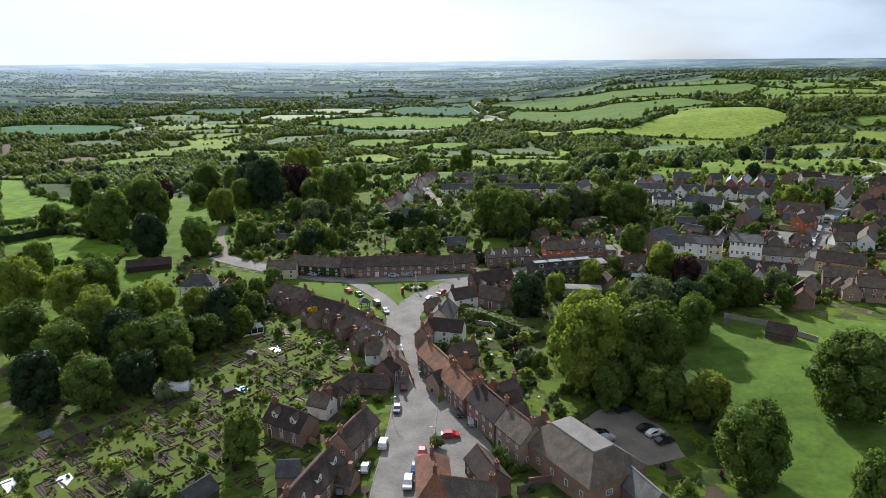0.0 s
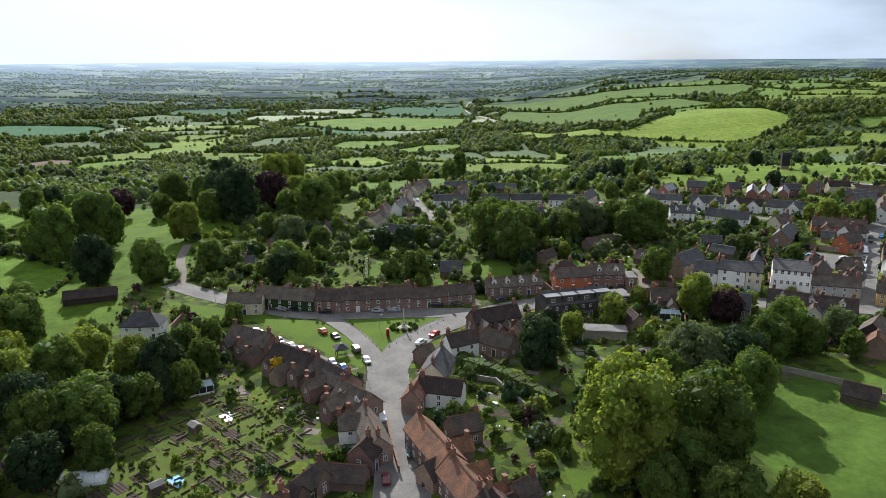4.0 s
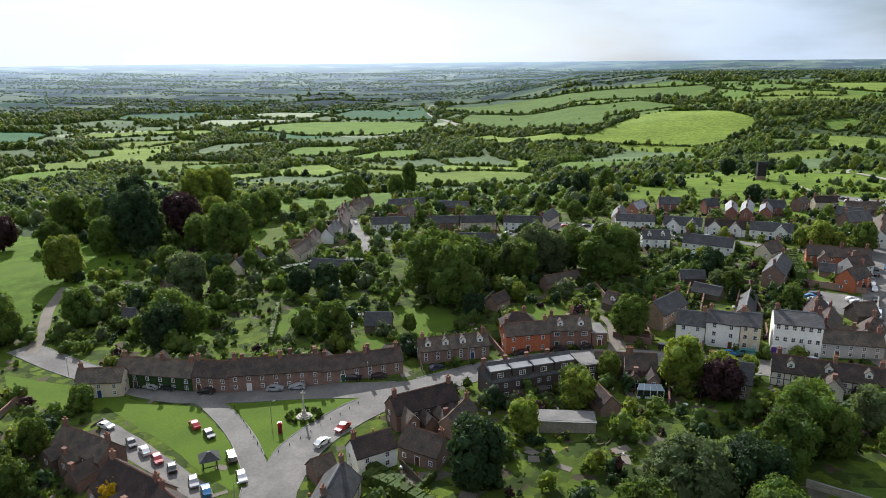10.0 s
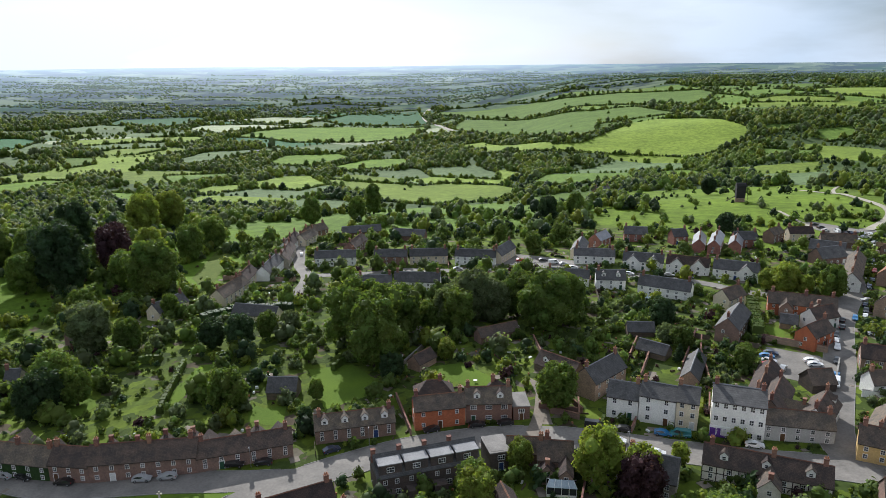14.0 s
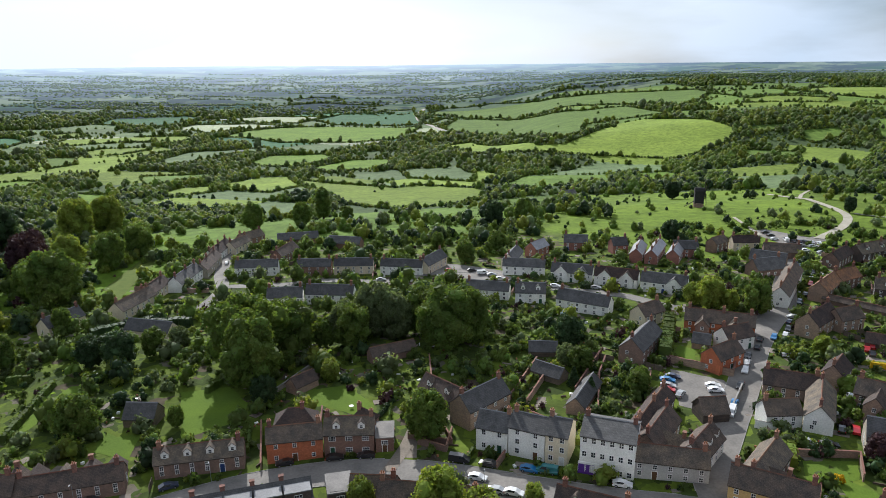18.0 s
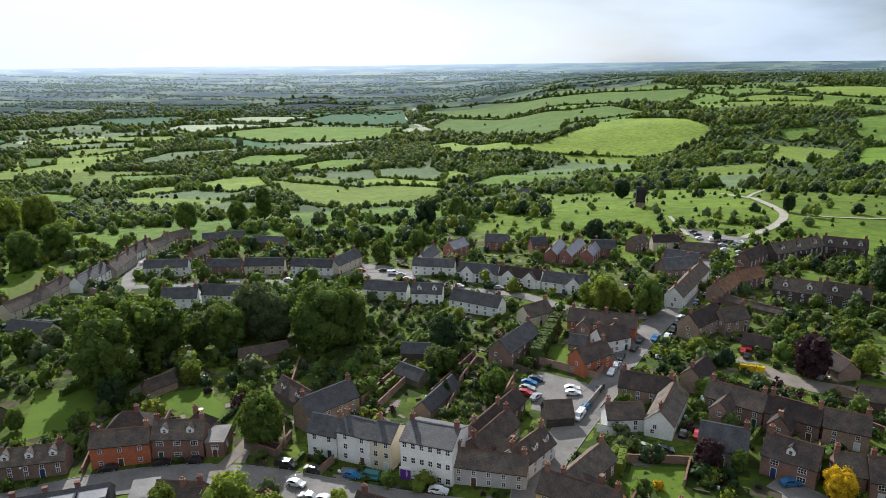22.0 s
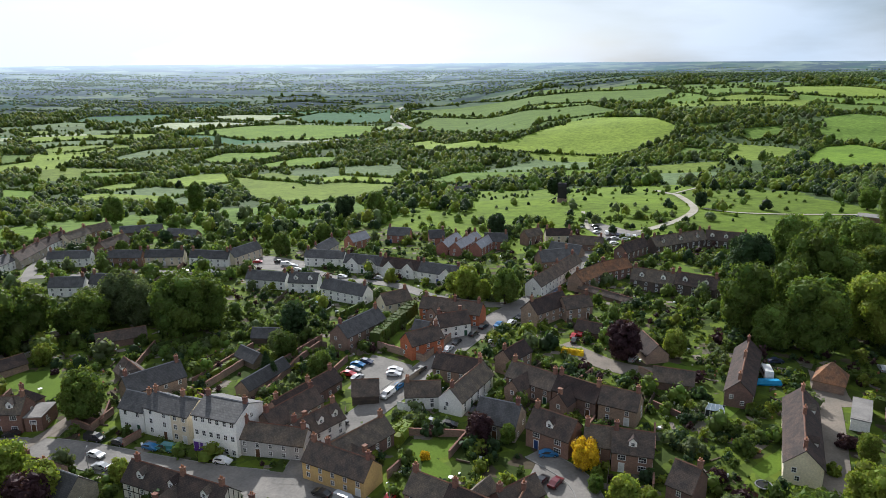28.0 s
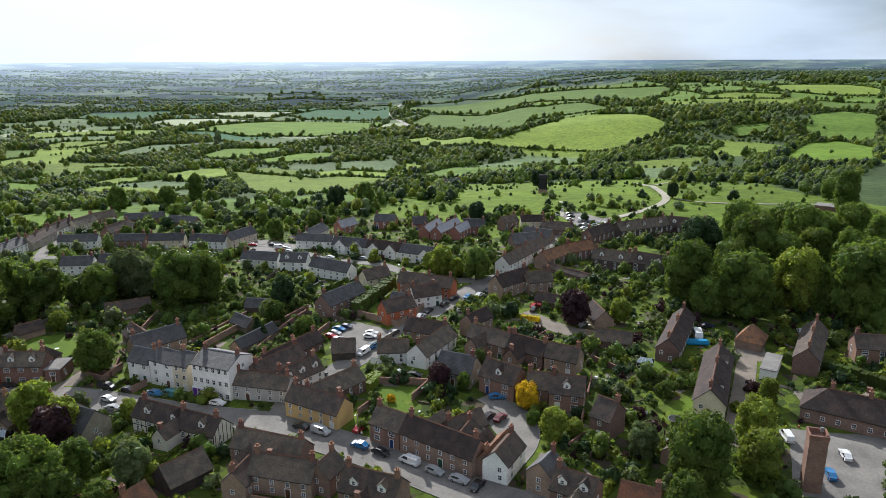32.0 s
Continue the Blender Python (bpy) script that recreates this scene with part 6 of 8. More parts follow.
def car(x, y, turn, colour, kind="car"):
    z = max(ground_z(x, y), 0.25 * sum(ground_z(x + a, y + b) for a in (-1.5, 1.5) for b in (-1.5, 1.5))) + 0.1
    CARS.append((x, y))
    key = (colour, kind)
    if key in CAR_OF:
        return copy_thing(CAR_OF[key], pose(x, y, z, 0, 0, turn))
    shell, glass, lamps, tails = CAR_MESHES[kind]
    name = "van" if kind == "van" else "car"
    ob = new(name, None)
    ob.matrix_basis = pose(x, y, z, 0, 0, turn) @ Matrix.Diagonal((0.96, 0.96, 0.96, 1))
    part("body", shell.mesh("body", PAINTS[colour]), ob)
    part("window_glass", glass, ob, label="dark tinted car windows")
    for sx in (-1.3, 1.3):
        for sy in (-0.8, 0.8):
            w = part("wheel", WHEEL, ob, pose(sx, sy, 0.32))
            part("rim", RIM_MESH, w)
    for me in lamps:
        part("headlight", me, ob)
    for me in tails:
        part("tail_light", me, ob)
    words = {"car": "hatchback car", "suv": "tall estate car", "van": "van"}[kind]
    tagged(ob, f"{colour} {words} parked on the ground", name, "parked vehicles")
    CAR_OF[key] = ob
    return ob


car(-54.7, 259.1, 332, "navy", "car")
car(-50.2, 257.2, 152, "silver", "car")
car(-45.5, 256.0, 332, "black", "car")
car(-35.4, 252.8, 172, "black", "car")
car(-18.7, 252.3, 0, "silver", "car")
car(-13.4, 252.6, 180, "silver", "car")
car(0.3, 256.2, 356, "black", "suv")
car(6.6, 256.3, 180, "black", "car")
car(21.4, 260.4, 25, "navy", "car")
car(-62.4, 262.7, 147, "black", "car")
car(-33.8, 236.4, 122, "red", "car")
car(-29.5, 231.9, 302, "black", "car")
car(-22.4, 221.5, 112, "black", "van")
car(-18.9, 214.5, 292, "white", "car")
car(-41.4, 226.6, 122, "white", "car")
car(-37.7, 223.1, 302, "red", "car")
car(-33.6, 219.4, 112, "black", "car")
car(-27.9, 213.9, 292, "silver", "car")
car(-24.7, 210.7, 112, "blue", "car")
car(-45.4, 230.2, 302, "black", "car")
car(-53.9, 238.4, 332, "white", "car")
car(-0.7, 231.2, 235, "red", "car")
car(-4.5, 225.5, 55, "white", "car")
car(-12.6, 183.5, 279, "white", "car")
car(-10.2, 159.5, 96, "maroon", "car")
car(-11.1, 148.5, 268, "navy", "car")
car(-13.2, 133.0, 88, "white", "suv")
car(-5.8, 168.6, 276, "green", "suv")
car(-2.7, 158.6, 96, "navy", "car")
car(3.6, 145.3, 268, "black", "car")
car(5.9, 141.3, 88, "silver", "car")
car(1.2, 135.8, 0, "red", "car")
car(-4.8, 129.2, 267, "red", "car")
car(-5.9, 123.9, 87, "blue", "car")
car(-7.2, 118.5, 267, "white", "suv")
car(-20.0, 116.9, 87, "black", "car")
car(-17.6, 121.2, 267, "navy", "car")
car(-16.1, 124.3, 87, "silver", "car")
car(40.6, 144.4, 20, "black", "suv")
car(43.6, 135.9, 20, "black", "car")
car(44.8, 133.7, 25, "white", "car")
car(45.9, 130.6, 20, "black", "car")
car(33.1, 134.4, 25, "black", "car")
car(34.0, 131.8, 25, "silver", "suv")
car(44.8, 267.4, 194, "black", "car")
car(55.9, 268.4, 6, "black", "car")
car(63.0, 268.4, 176, "black", "car")
car(83.8, 264.0, 343, "black", "van")
car(90.0, 261.6, 157, "black", "car")
car(98.5, 258.3, 337, "blue", "car")
car(102.2, 257.2, 158, "teal", "van")
car(87.2, 256.6, 337, "white", "car")
car(90.3, 251.5, 157, "silver", "car")
car(179.3, 318.3, 54, "black", "car")
car(184.2, 319.4, 234, "blue", "car")
car(188.4, 320.6, 54, "white", "car")
car(191.9, 325.4, 234, "black", "car")
car(195.3, 330.9, 49, "navy", "car")
car(198.7, 335.2, 167, "silver", "car")
car(201.8, 339.7, 49, "black", "car")
car(170.2, 307.1, 238, "black", "car")
car(167.6, 302.4, 58, "white", "car")
car(164.9, 297.9, 238, "white", "car")
car(175.7, 312.6, 54, "black", "car")
car(181.4, 305.5, 340, "white", "car")
car(208.9, 349.2, 240, "navy", "car")
car(215.0, 356.5, 60, "black", "car")
car(223.7, 368.2, 238, "red", "car")
car(227.4, 374.3, 58, "silver", "car")
car(232.9, 383.0, 238, "black", "car")
car(238.2, 392.3, 63, "black", "car")
car(234.5, 395.8, 243, "navy", "car")
car(243.1, 410.7, 63, "white", "car")
car(144.2, 296.5, 340, "navy", "car")
car(142.1, 294.7, 340, "blue", "car")
car(141.1, 291.5, 340, "silver", "car")
car(140.0, 289.1, 340, "red", "car")
car(142.4, 286.5, 50, "silver", "car")
car(152.4, 289.9, 350, "white", "car")
car(152.0, 287.3, 350, "white", "car")
car(159.2, 288.9, 236, "black", "car")
car(153.5, 280.0, 56, "blue", "car")
car(150.7, 275.5, 236, "white", "van")
car(140.3, 262.0, 58, "black", "car")
car(137.4, 257.4, 238, "black", "car")
car(116.3, 250.2, 341, "white", "car")
car(160.8, 260.5, 345, "silver", "car")
car(164.9, 258.8, 345, "black", "car")
car(171.4, 264.8, 60, "black", "car")
car(174.3, 264.0, 60, "red", "car")
car(207.4, 308.3, 60, "red", "car")
car(204.3, 303.4, 60, "black", "car")
car(242.6, 454.3, 10, "white", "car")
car(250.9, 455.2, 10, "black", "car")
car(250.1, 448.1, 10, "black", "car")
car(247.7, 440.3, 10, "white", "car")
car(251.6, 436.7, 80, "white", "van")
car(253.2, 433.7, 80, "black", "car")
car(255.7, 433.1, 80, "navy", "car")
car(257.6, 431.4, 80, "black", "car")
car(259.8, 429.6, 80, "silver", "car")
car(262.1, 427.8, 80, "white", "car")
car(252.0, 425.1, 0, "silver", "car")
car(256.4, 422.9, 0, "white", "car")
car(249.1, 416.2, 0, "white", "car")
car(252.9, 410.9, 20, "silver", "car")
car(247.9, 423.6, 216, "black", "car")
car(243.7, 406.3, 63, "white", "car")
car(241.4, 401.5, 243, "black", "car")
car(233.9, 392.1, 63, "blue", "car")
car(-9.6, 441.1, 98, "white", "car")
car(-15.8, 400.0, 0, "white", "van")
car(-27.0, 409.0, 40, "silver", "car")
car(-26.6, 416.6, 40, "black", "car")
car(-24.9, 401.4, 40, "black", "car")
car(62.3, 404.0, 0, "silver", "car")
car(74.3, 400.1, 0, "white", "car")
car(91.2, 413.4, 0, "red", "car")
car(100.8, 411.5, 0, "black", "car")
car(104.6, 406.2, 0, "white", "van")
car(108.2, 402.9, 0, "silver", "car")
car(110.7, 396.4, 0, "white", "car")
car(125.0, 379.7, 340, "black", "car")
car(130.4, 382.4, 340, "white", "car")
car(145.1, 377.5, 340, "silver", "car")
car(150.9, 372.9, 340, "navy", "car")
car(-8.6, 401.4, 60, "white", "van")
car(10.1, 424.2, 80, "white", "car")
car(94.0, 250.2, 337, "white", "car")
car(138.8, 235.6, 147, "black", "car")
car(143.5, 232.8, 327, "silver", "van")
car(152.3, 233.2, 60, "red", "car")
car(152.7, 226.0, 146, "blue", "car")
car(157.3, 222.8, 326, "black", "car")
car(163.4, 218.6, 141, "white", "van")
car(168.3, 214.6, 321, "silver", "car")
car(173.0, 211.2, 326, "silver", "car")
car(176.3, 208.8, 234, "black", "car")
car(184.7, 244.3, 0, "blue", "car")
car(181.5, 235.0, 50, "black", "car")
car(184.1, 234.1, 50, "maroon", "car")
car(204.9, 306.7, 60, "red", "car")
car(216.7, 288.4, 50, "silver", "car")
car(240.5, 227.1, 70, "maroon", "car")
car(243.1, 219.4, 80, "white", "van")
car(251.0, 211.6, 75, "white", "car")
car(244.3, 205.6, 75, "blue", "car")
car(276.8, 274.5, 70, "silver", "car")
car(252.7, 281.9, 0, "navy", "car")


garden_wall("brick", 1.8, (74.8, 272.6), (81.2, 268.4), (83.1, 276.8))
garden_wall("brick", 2.2, (147.1, 306.9), (160.3, 295.4), (168.7, 310.2))
garden_wall("brick", 2.0, (98.7, 289.8), (110.1, 312.1))
garden_wall("brick", 2.0, (102.9, 287.2), (113.4, 307.5))
garden_wall("brick", 2.0, (116.4, 291.7), (130.0, 315.5))
garden_wall("brick", 1.8, (119.4, 287.4), (129.8, 310.7))
garden_wall("white", 2.0, (153.1, 268.9), (158.5, 265.7))
garden_wall("brick", 1.8, (155.5, 256.2), (168.6, 253.9), (164.1, 245.7))
garden_wall("stone", 1.6, (150.7, 275.9), (159.5, 288.4))
garden_wall("brick", 1.6, (72.5, 275.3), (82.7, 271.1), (80.5, 281.5))
garden_wall("brick", 1.6, (-11.2, 179.9), (-10.2, 173.9), (-7.8, 161.9))
garden_wall("stone", 1.4, (5.5, 203.0), (14.2, 199.5), (19.9, 185.5))
garden_wall("stone", 1.6, (28.7, 326.3), (47.8, 333.4))
garden_wall("brick", 1.8, (79.2, 318.9), (79.3, 300.5))
garden_wall("brick", 1.8, (215.7, 280.9), (222.1, 270.3), (225.0, 266.9))
garden_wall("brick", 1.8, (132.2, 282.1), (138.9, 298.7))
garden_wall("brick", 1.8, (119.5, 281.0), (125.3, 300.7))
garden_wall("brick", 1.5, (-41.4, 145.7), (-27.6, 134.0))
garden_wall("stone", 1.5, (85.2, 199.8), (94.4, 192.1), (103.1, 179.1))
garden_wall("brick", 1.6, (15.9, 117.2), (23.7, 118.9))
garden_wall("brick", 1.8, (237.8, 352.3), (259.2, 336.6))
garden_wall("brick", 1.8, (224.9, 339.4), (232.4, 339.3))
garden_wall("brick", 1.6, (213.1, 262.5), (218.4, 254.8))
garden_wall("brick", 1.8, (36.2, 285.6), (39.8, 266.1))
garden_wall("stone", 1.5, (45.8, 319.7), (36.6, 302.3))
hedge("hedge", 4.5, 4.5, (146.2, 308.2), (158.0, 336.1))
hedge("yellow", 1.6, 1.8, (198.8, 296.1), (204.3, 293.2))
hedge("lime", 2.5, 2.4, (157.6, 262.1), (153.1, 252.2))
hedge("hedge", 3.5, 3, (5.4, 210.9), (15.3, 202.0), (26.7, 185.9))
hedge("lime", 3, 2.4, (15.4, 203.3), (21.8, 195.2))
hedge("hedge", 3, 2.5, (6.1, 213.8), (12.1, 207.2))
hedge("hedge", 3, 3, (262.3, 256.3), (270.8, 248.4), (277.9, 238.6))
hedge("dark", 4, 4, (-31.8, 349.0), (-21.2, 357.0), (-1.2, 357.0))
hedge("hedge", 2, 2, (-27.7, 314.3), (-25.1, 283.2))
hedge("hedge", 2, 2.5, (-46.9, 317.0), (-35.4, 317.4))
hedge("lime", 1.6, 1.6, (100.7, 291.3), (107.1, 303.1))
hedge("hedge", 1.6, 1.6, (79.1, 315.0), (89.2, 323.6))
hedge("lime", 1.5, 1.4, (197.5, 298.8), (204.7, 295.2))
hedge("hedge", 2, 2.2, (17.7, 304.4), (26.9, 322.1))
hedge("lime", 2, 2, (151.6, 255.7), (157.3, 262.5))
hedge("hedge", 2, 2, (260.1, 276.8), (263.6, 268.1))
hedge("dark", 3, 3, (-27.8, 342.6), (-16.3, 364.4))
hedge("hedge", 2.5, 3, (-237.9, 367.2), (-210.6, 385.2), (-179.3, 359.3))
hedge("dark", 3, 4, (-212.0, 324.9), (-190.0, 345.2), (-152.2, 330.9))
hedge("hedge", 2.5, 3, (-188.2, 285.8), (-181.1, 312.8))
patch("lawn", MOWN, (156.4, 254.3), (152.3, 245.1), (163.9, 246.3), (167.3, 252.6))
patch("lawn", MOWN, (151.2, 312.8), (153.2, 303.3), (157.8, 314.3), (154.6, 319.2))
patch("lawn", MOWN, (10.3, 305.7), (23.1, 308.0), (32.7, 294.5), (30.6, 288.9), (17.8, 281.1))
patch("lawn", MOWN, (45.3, 303.5), (56.1, 305.0), (56.9, 294.9), (45.9, 293.6))
patch("lawn", MOWN, (-28.6, 279.3), (-22.5, 313.6), (-17.0, 312.9), (-22.0, 288.9))
patch("lawn", MOWN, (-53.6, 286.7), (-48.9, 298.8), (-43.6, 290.0), (-47.7, 280.2))
patch("lawn", MOWN, (27.3, 353.0), (20.2, 342.6), (43.2, 334.1))
patch("lawn", MOWN, (-3.2, 286.8), (1.9, 283.3), (7.5, 284.3), (8.1, 273.0), (-0.8, 276.4))
patch("lawn", MOWN, (49.3, 294.7), (57.0, 303.0), (64.0, 292.8), (63.3, 285.8))
patch("lawn", MOWN, (235.5, 268.6), (237.4, 263.8), (223.5, 250.9), (223.1, 256.0))
patch("lawn", MOWN, (238.8, 240.0), (223.9, 231.6), (223.6, 235.5), (236.6, 244.6))
patch("lawn", MOWN, (264.6, 380.0), (267.7, 344.0), (252.4, 337.7), (242.7, 348.3))
patch("lawn", MOWN, (225.4, 286.8), (232.0, 280.5), (222.1, 270.3), (220.0, 280.3))
patch("lawn", MOWN, (24.2, 162.0), (29.6, 159.4), (30.1, 151.2), (24.6, 151.6))
patch("lawn", MOWN, (-20.1, 153.8), (-16.2, 156.5), (-12.8, 147.8), (-18.0, 146.8))
patch("lawn", MOWN, (-155, 378), (-154, 395), (-136, 386), (-133, 367), (-146, 364))
patch("lawn", ROUGH_GRASS, (-52, 409), (-54, 470), (-46, 470), (-39, 384))
patch("lawn", MOWN, (88.6, 243.0), (90.1, 236.0), (84.7, 228.4), (82.3, 232.7))
patch("lawn", MOWN, (159.5, 248.9), (164.5, 241.9), (162.9, 234.4), (157.5, 238.8))
patch("yard", ASPHALT, (145.7, 302.5), (157.2, 293.7), (156.1, 285.6), (145.4, 276.7), (140.2, 281.7))
patch("yard", GRAVEL, (30.7, 140.9), (40.3, 149.5), (48.1, 136.1), (48.7, 125.0), (38.1, 121.6), (32.7, 132.4))
patch("yard", ASPHALT, (244.9, 463.4), (255.7, 465.4), (267.3, 437.7), (261.0, 422.6), (247.4, 425.6))
patch("yard", ASPHALT, (246.2, 223.3), (263.7, 217.8), (249.6, 197.0), (233.7, 200.3))
patch("yard", GRAVEL, (256.5, 272.6), (262.6, 268.4), (258.3, 256.8), (249.7, 257.9))
patch("yard", ASPHALT, (183.6, 246.3), (188.9, 240.0), (189.2, 229.5), (182.6, 227.9), (180.0, 238.3))
patch("yard", ASPHALT, (79.1, 434.5), (100.1, 421.9), (115.0, 409.4), (113.0, 392.7), (87.2, 406.0))
patch("yard", ASPHALT, (-12.2, 140.0), (1.8, 155.2), (10.9, 129.4), (9.1, 121.3), (-5.0, 111.3), (-12.6, 115.2))
patch("yard", GRAVEL, (69.5, 267.2), (73.7, 276.0), (72.9, 293.5), (75.2, 289.5), (74.4, 266.5))
patch("yard", ASPHALT, (-57.2, 244.2), (-47.3, 235.4), (-35.4, 223.8), (-24.6, 212.7), (-22.9, 208.1), (-26.6, 208.5), (-40.3, 221.2), (-52.1, 231.3))
patch("lawn", MOWN, (-92.6, 270.8), (-86.1, 267.7), (-70.7, 261.5), (-62.6, 249.5), (-71.2, 249.7), (-87.1, 260.6))

# ---- the green ----
STONE_LIGHT = material("pale_stone", (0.50, 0.46, 0.38), 0.9, (0.40, 0.37, 0.31), 2.0)
RED_PAINT = material("red_paint", (0.45, 0.02, 0.015), 0.4, None, 2.0, 0.0)
WOOD_POST = material("post_wood", (0.10, 0.075, 0.05), 0.9, None, 4.0)
METAL = material("grey_metal", (0.30, 0.31, 0.32), 0.5, None, 3.0, 0.05, metal=0.6)
SOIL = material("dug_soil", (0.075, 0.052, 0.038), 0.95, (0.055, 0.04, 0.03), 1.5, 0.8)
SHEET = material("polythene", (0.70, 0.72, 0.72), 0.35, (0.6, 0.62, 0.63), 1.0, 0.2)
NET = material("green_netting", (0.03, 0.16, 0.10), 0.8, None, 2.0)
BLUE = material("blue_tarpaulin", (0.02, 0.28, 0.55), 0.5, None, 2.0, 0.1)


def war_memorial(x, y):
    z = ground_z(x, y)
    ob = new("stone_cross", None)
    ob.matrix_basis = pose(x, y, z)
    for k, (r, h) in enumerate(((1.9, 0.0), (1.4, 0.28), (0.9, 0.56))):
        part("step", Shape().tube((0, 0, h - (0.3 if not k else 0)), (0, 0, h + 0.28), r, r, 8).mesh("step", STONE_LIGHT), ob)
    part("plinth", Shape().box(-0.45, -0.45, 0.84, 0.45, 0.45, 1.7, taper=0.06).mesh("plinth", STONE_LIGHT), ob)
    part("shaft", Shape().box(-0.2, -0.2, 1.7, 0.2, 0.2, 5.4, taper=0.06).mesh("shaft", STONE_LIGHT), ob)
    part("cross_head", Shape().box(-0.14, -0.12, 5.4, 0.14, 0.12, 6.5).box(-0.5, -0.12, 5.75, -0.14, 0.12, 6.05).box(0.14, -0.12, 5.75, 0.5, 0.12, 6.05).mesh("cross_head", STONE_LIGHT), ob)
    tagged(ob, "pale stone memorial cross on stepped base", "memorial")
    for k in range(12):
        a = k * math.pi / 6
        tree(x + 3.6 * math.cos(a), y + 3.0 * math.sin(a), 0.95, "bush")


def phone_box(x, y):
    ob = new("phone_box", None)
    ob.matrix_basis = pose(x, y, ground_z(x, y), 0, 0, 10)
    s = Shape().box(-0.46, -0.46, 0, 0.46, 0.46, 0.25)
    for sx in (-0.41, 0.41):
        for sy in (-0.41, 0.41):
            s.box(sx - 0.05, sy - 0.05, 0.25, sx + 0.05, sy + 0.05, 2.2)
    for k in range(7):
        z = 0.45 + k * 0.26
        s.box(-0.36, -0.44, z, 0.36, -0.40, z + 0.05).box(-0.36, 0.40, z, 0.36, 0.44, z + 0.05).box(-0.44, -0.36, z, -0.40, 0.36, z + 0.05).box(0.40, -0.36, z, 0.44, 0.36, z + 0.05)
    part("frame", s.mesh("frame", RED_PAINT), ob)
    part("roof", Shape().box(-0.48, -0.48, 2.2, 0.48, 0.48, 2.45).box(-0.4, -0.4, 2.45, 0.4, 0.4, 2.6, taper=0.15).mesh("roof", RED_PAINT), ob)
    for m in (pose(0, -0.42, 0), pose(0, 0.42, 0), pose(-0.42, 0, 0, 0, 0, 90), pose(0.42, 0, 0, 0, 0, 90)):
        part("pane", Shape().box(-0.36, -0.008, 0.25, 0.36, 0.008, 2.2).mesh("pane", PANE), ob, m)
    tagged(ob, "red telephone box on the mown green", "phone box")


def shelter(x, y):
    ob = new("green_shelter", None)
    ob.matrix_basis = pose(x, y, ground_z(x, y), 0, 0, 20)
    for sx in (-1.3, 1.3):
        for sy in (-1.3, 1.3):
            part("post", Shape().box(sx - 0.09, sy - 0.09, -0.2, sx + 0.09, sy + 0.09, 2.4).mesh("post", WOOD_POST), ob)
    part("roof", Shape().add([(-2, -2, 2.3), (2, -2, 2.3), (2, 2, 2.3), (-2, 2, 2.3), (-0.3, -0.3, 3.6), (0.3, -0.3, 3.6), (0.3, 0.3, 3.6), (-0.3, 0.3, 3.6)],
                             [(0, 1, 5, 4), (1, 2, 6, 5), (2, 3, 7, 6), (3, 0, 4, 7), (4, 5, 6, 7), (3, 2, 1, 0)]).mesh("roof", ROOFS["slate"]), ob)
    for sy in (-1.25, 1.25):
        part("bench_rail", Shape().box(-1.2, sy - 0.05, 0.75, 1.2, sy + 0.05, 0.9).mesh("bench_rail", WOOD_POST), ob)
    tagged(ob, "open wooden shelter with a pyramid roof on grass", "shelter")


def bollards():
    first = None
    for k in range(0, 40, 2):
        a, b, c = Vector((-15.2, 221.0, 0)), Vector((4.0, 245.6, 0)), Vector((-27.5, 245.8, 0))
        p = a.lerp(b, k / 20) if k < 20 else a.lerp(c, (k - 19) / 20)
        m = pose(p.x, p.y, ground_z(p.x, p.y))
        if first is None:
            first = tagged(new("bollard", Shape().box(-0.07, -0.07, -0.2, 0.07, 0.07, 0.55).box(-0.07, -0.07, 0.55, 0.07, 0.07, 0.62, taper=0.05).mesh("bollard", WOOD_POST)),
                           "short wooden bollard at the green's edge", "bollard", "bollards round the green")
            first.matrix_basis = m
        else:
            copy_thing(first, m)


def lamp_post(x, y, turn=0):
    ob = new("street_lamp", None)
    ob.matrix_basis = pose(x, y, ground_z(x, y), 0, 0, turn)
    part("pole", Shape().tube((0, 0, -0.2), (0, 0, 5.2), 0.07, 0.045).mesh("pole", METAL), ob)
    part("arm", Shape().tube((0, 0, 5.15), (0.7, 0, 5.4), 0.035, 0.03, 6).mesh("arm", METAL), ob)
    part("lamp_head", Shape().box(0.55, -0.1, 5.34, 1.05, 0.1, 5.45, taper=0.02).mesh("lamp_head", METAL), ob)
    tagged(ob, "slim grey metal street lamp beside the road", "street lamp", "street lamps")


# the green itself, in two pieces
patch("lawn", MOWN, (-15.2, 220.2), (-5.0, 235.0), (4.8, 246.2), (-12.0, 246.6), (-28.5, 246.4), (-21.0, 234.0))
patch("lawn", MOWN, (-20.0, 211.0), (-17.6, 214.0), (-25.5, 231.0), (-36.0, 246.5), (-48.0, 249.0), (-60.0, 256.5), (-62.0, 253.0), (-50.0, 241.0), (-36.0, 227.5), (-26.0, 216.0))
war_memorial(-9.8, 238.0)
phone_box(-14.2, 231.5)
shelter(-26.2, 219.5)
bollards()
for x, y, a in ((-18, 205, 0), (-34, 256, -90), (4, 255.5, -90), (-14.5, 170, 0), (-2, 131, 180), (-12, 145, 0), (30, 262, -90), (88, 251, 90), (152, 231, -120), (166, 299, 180), (-75, 268, -60), (-16.8, 236, 0)):
    lamp_post(x, y, a)


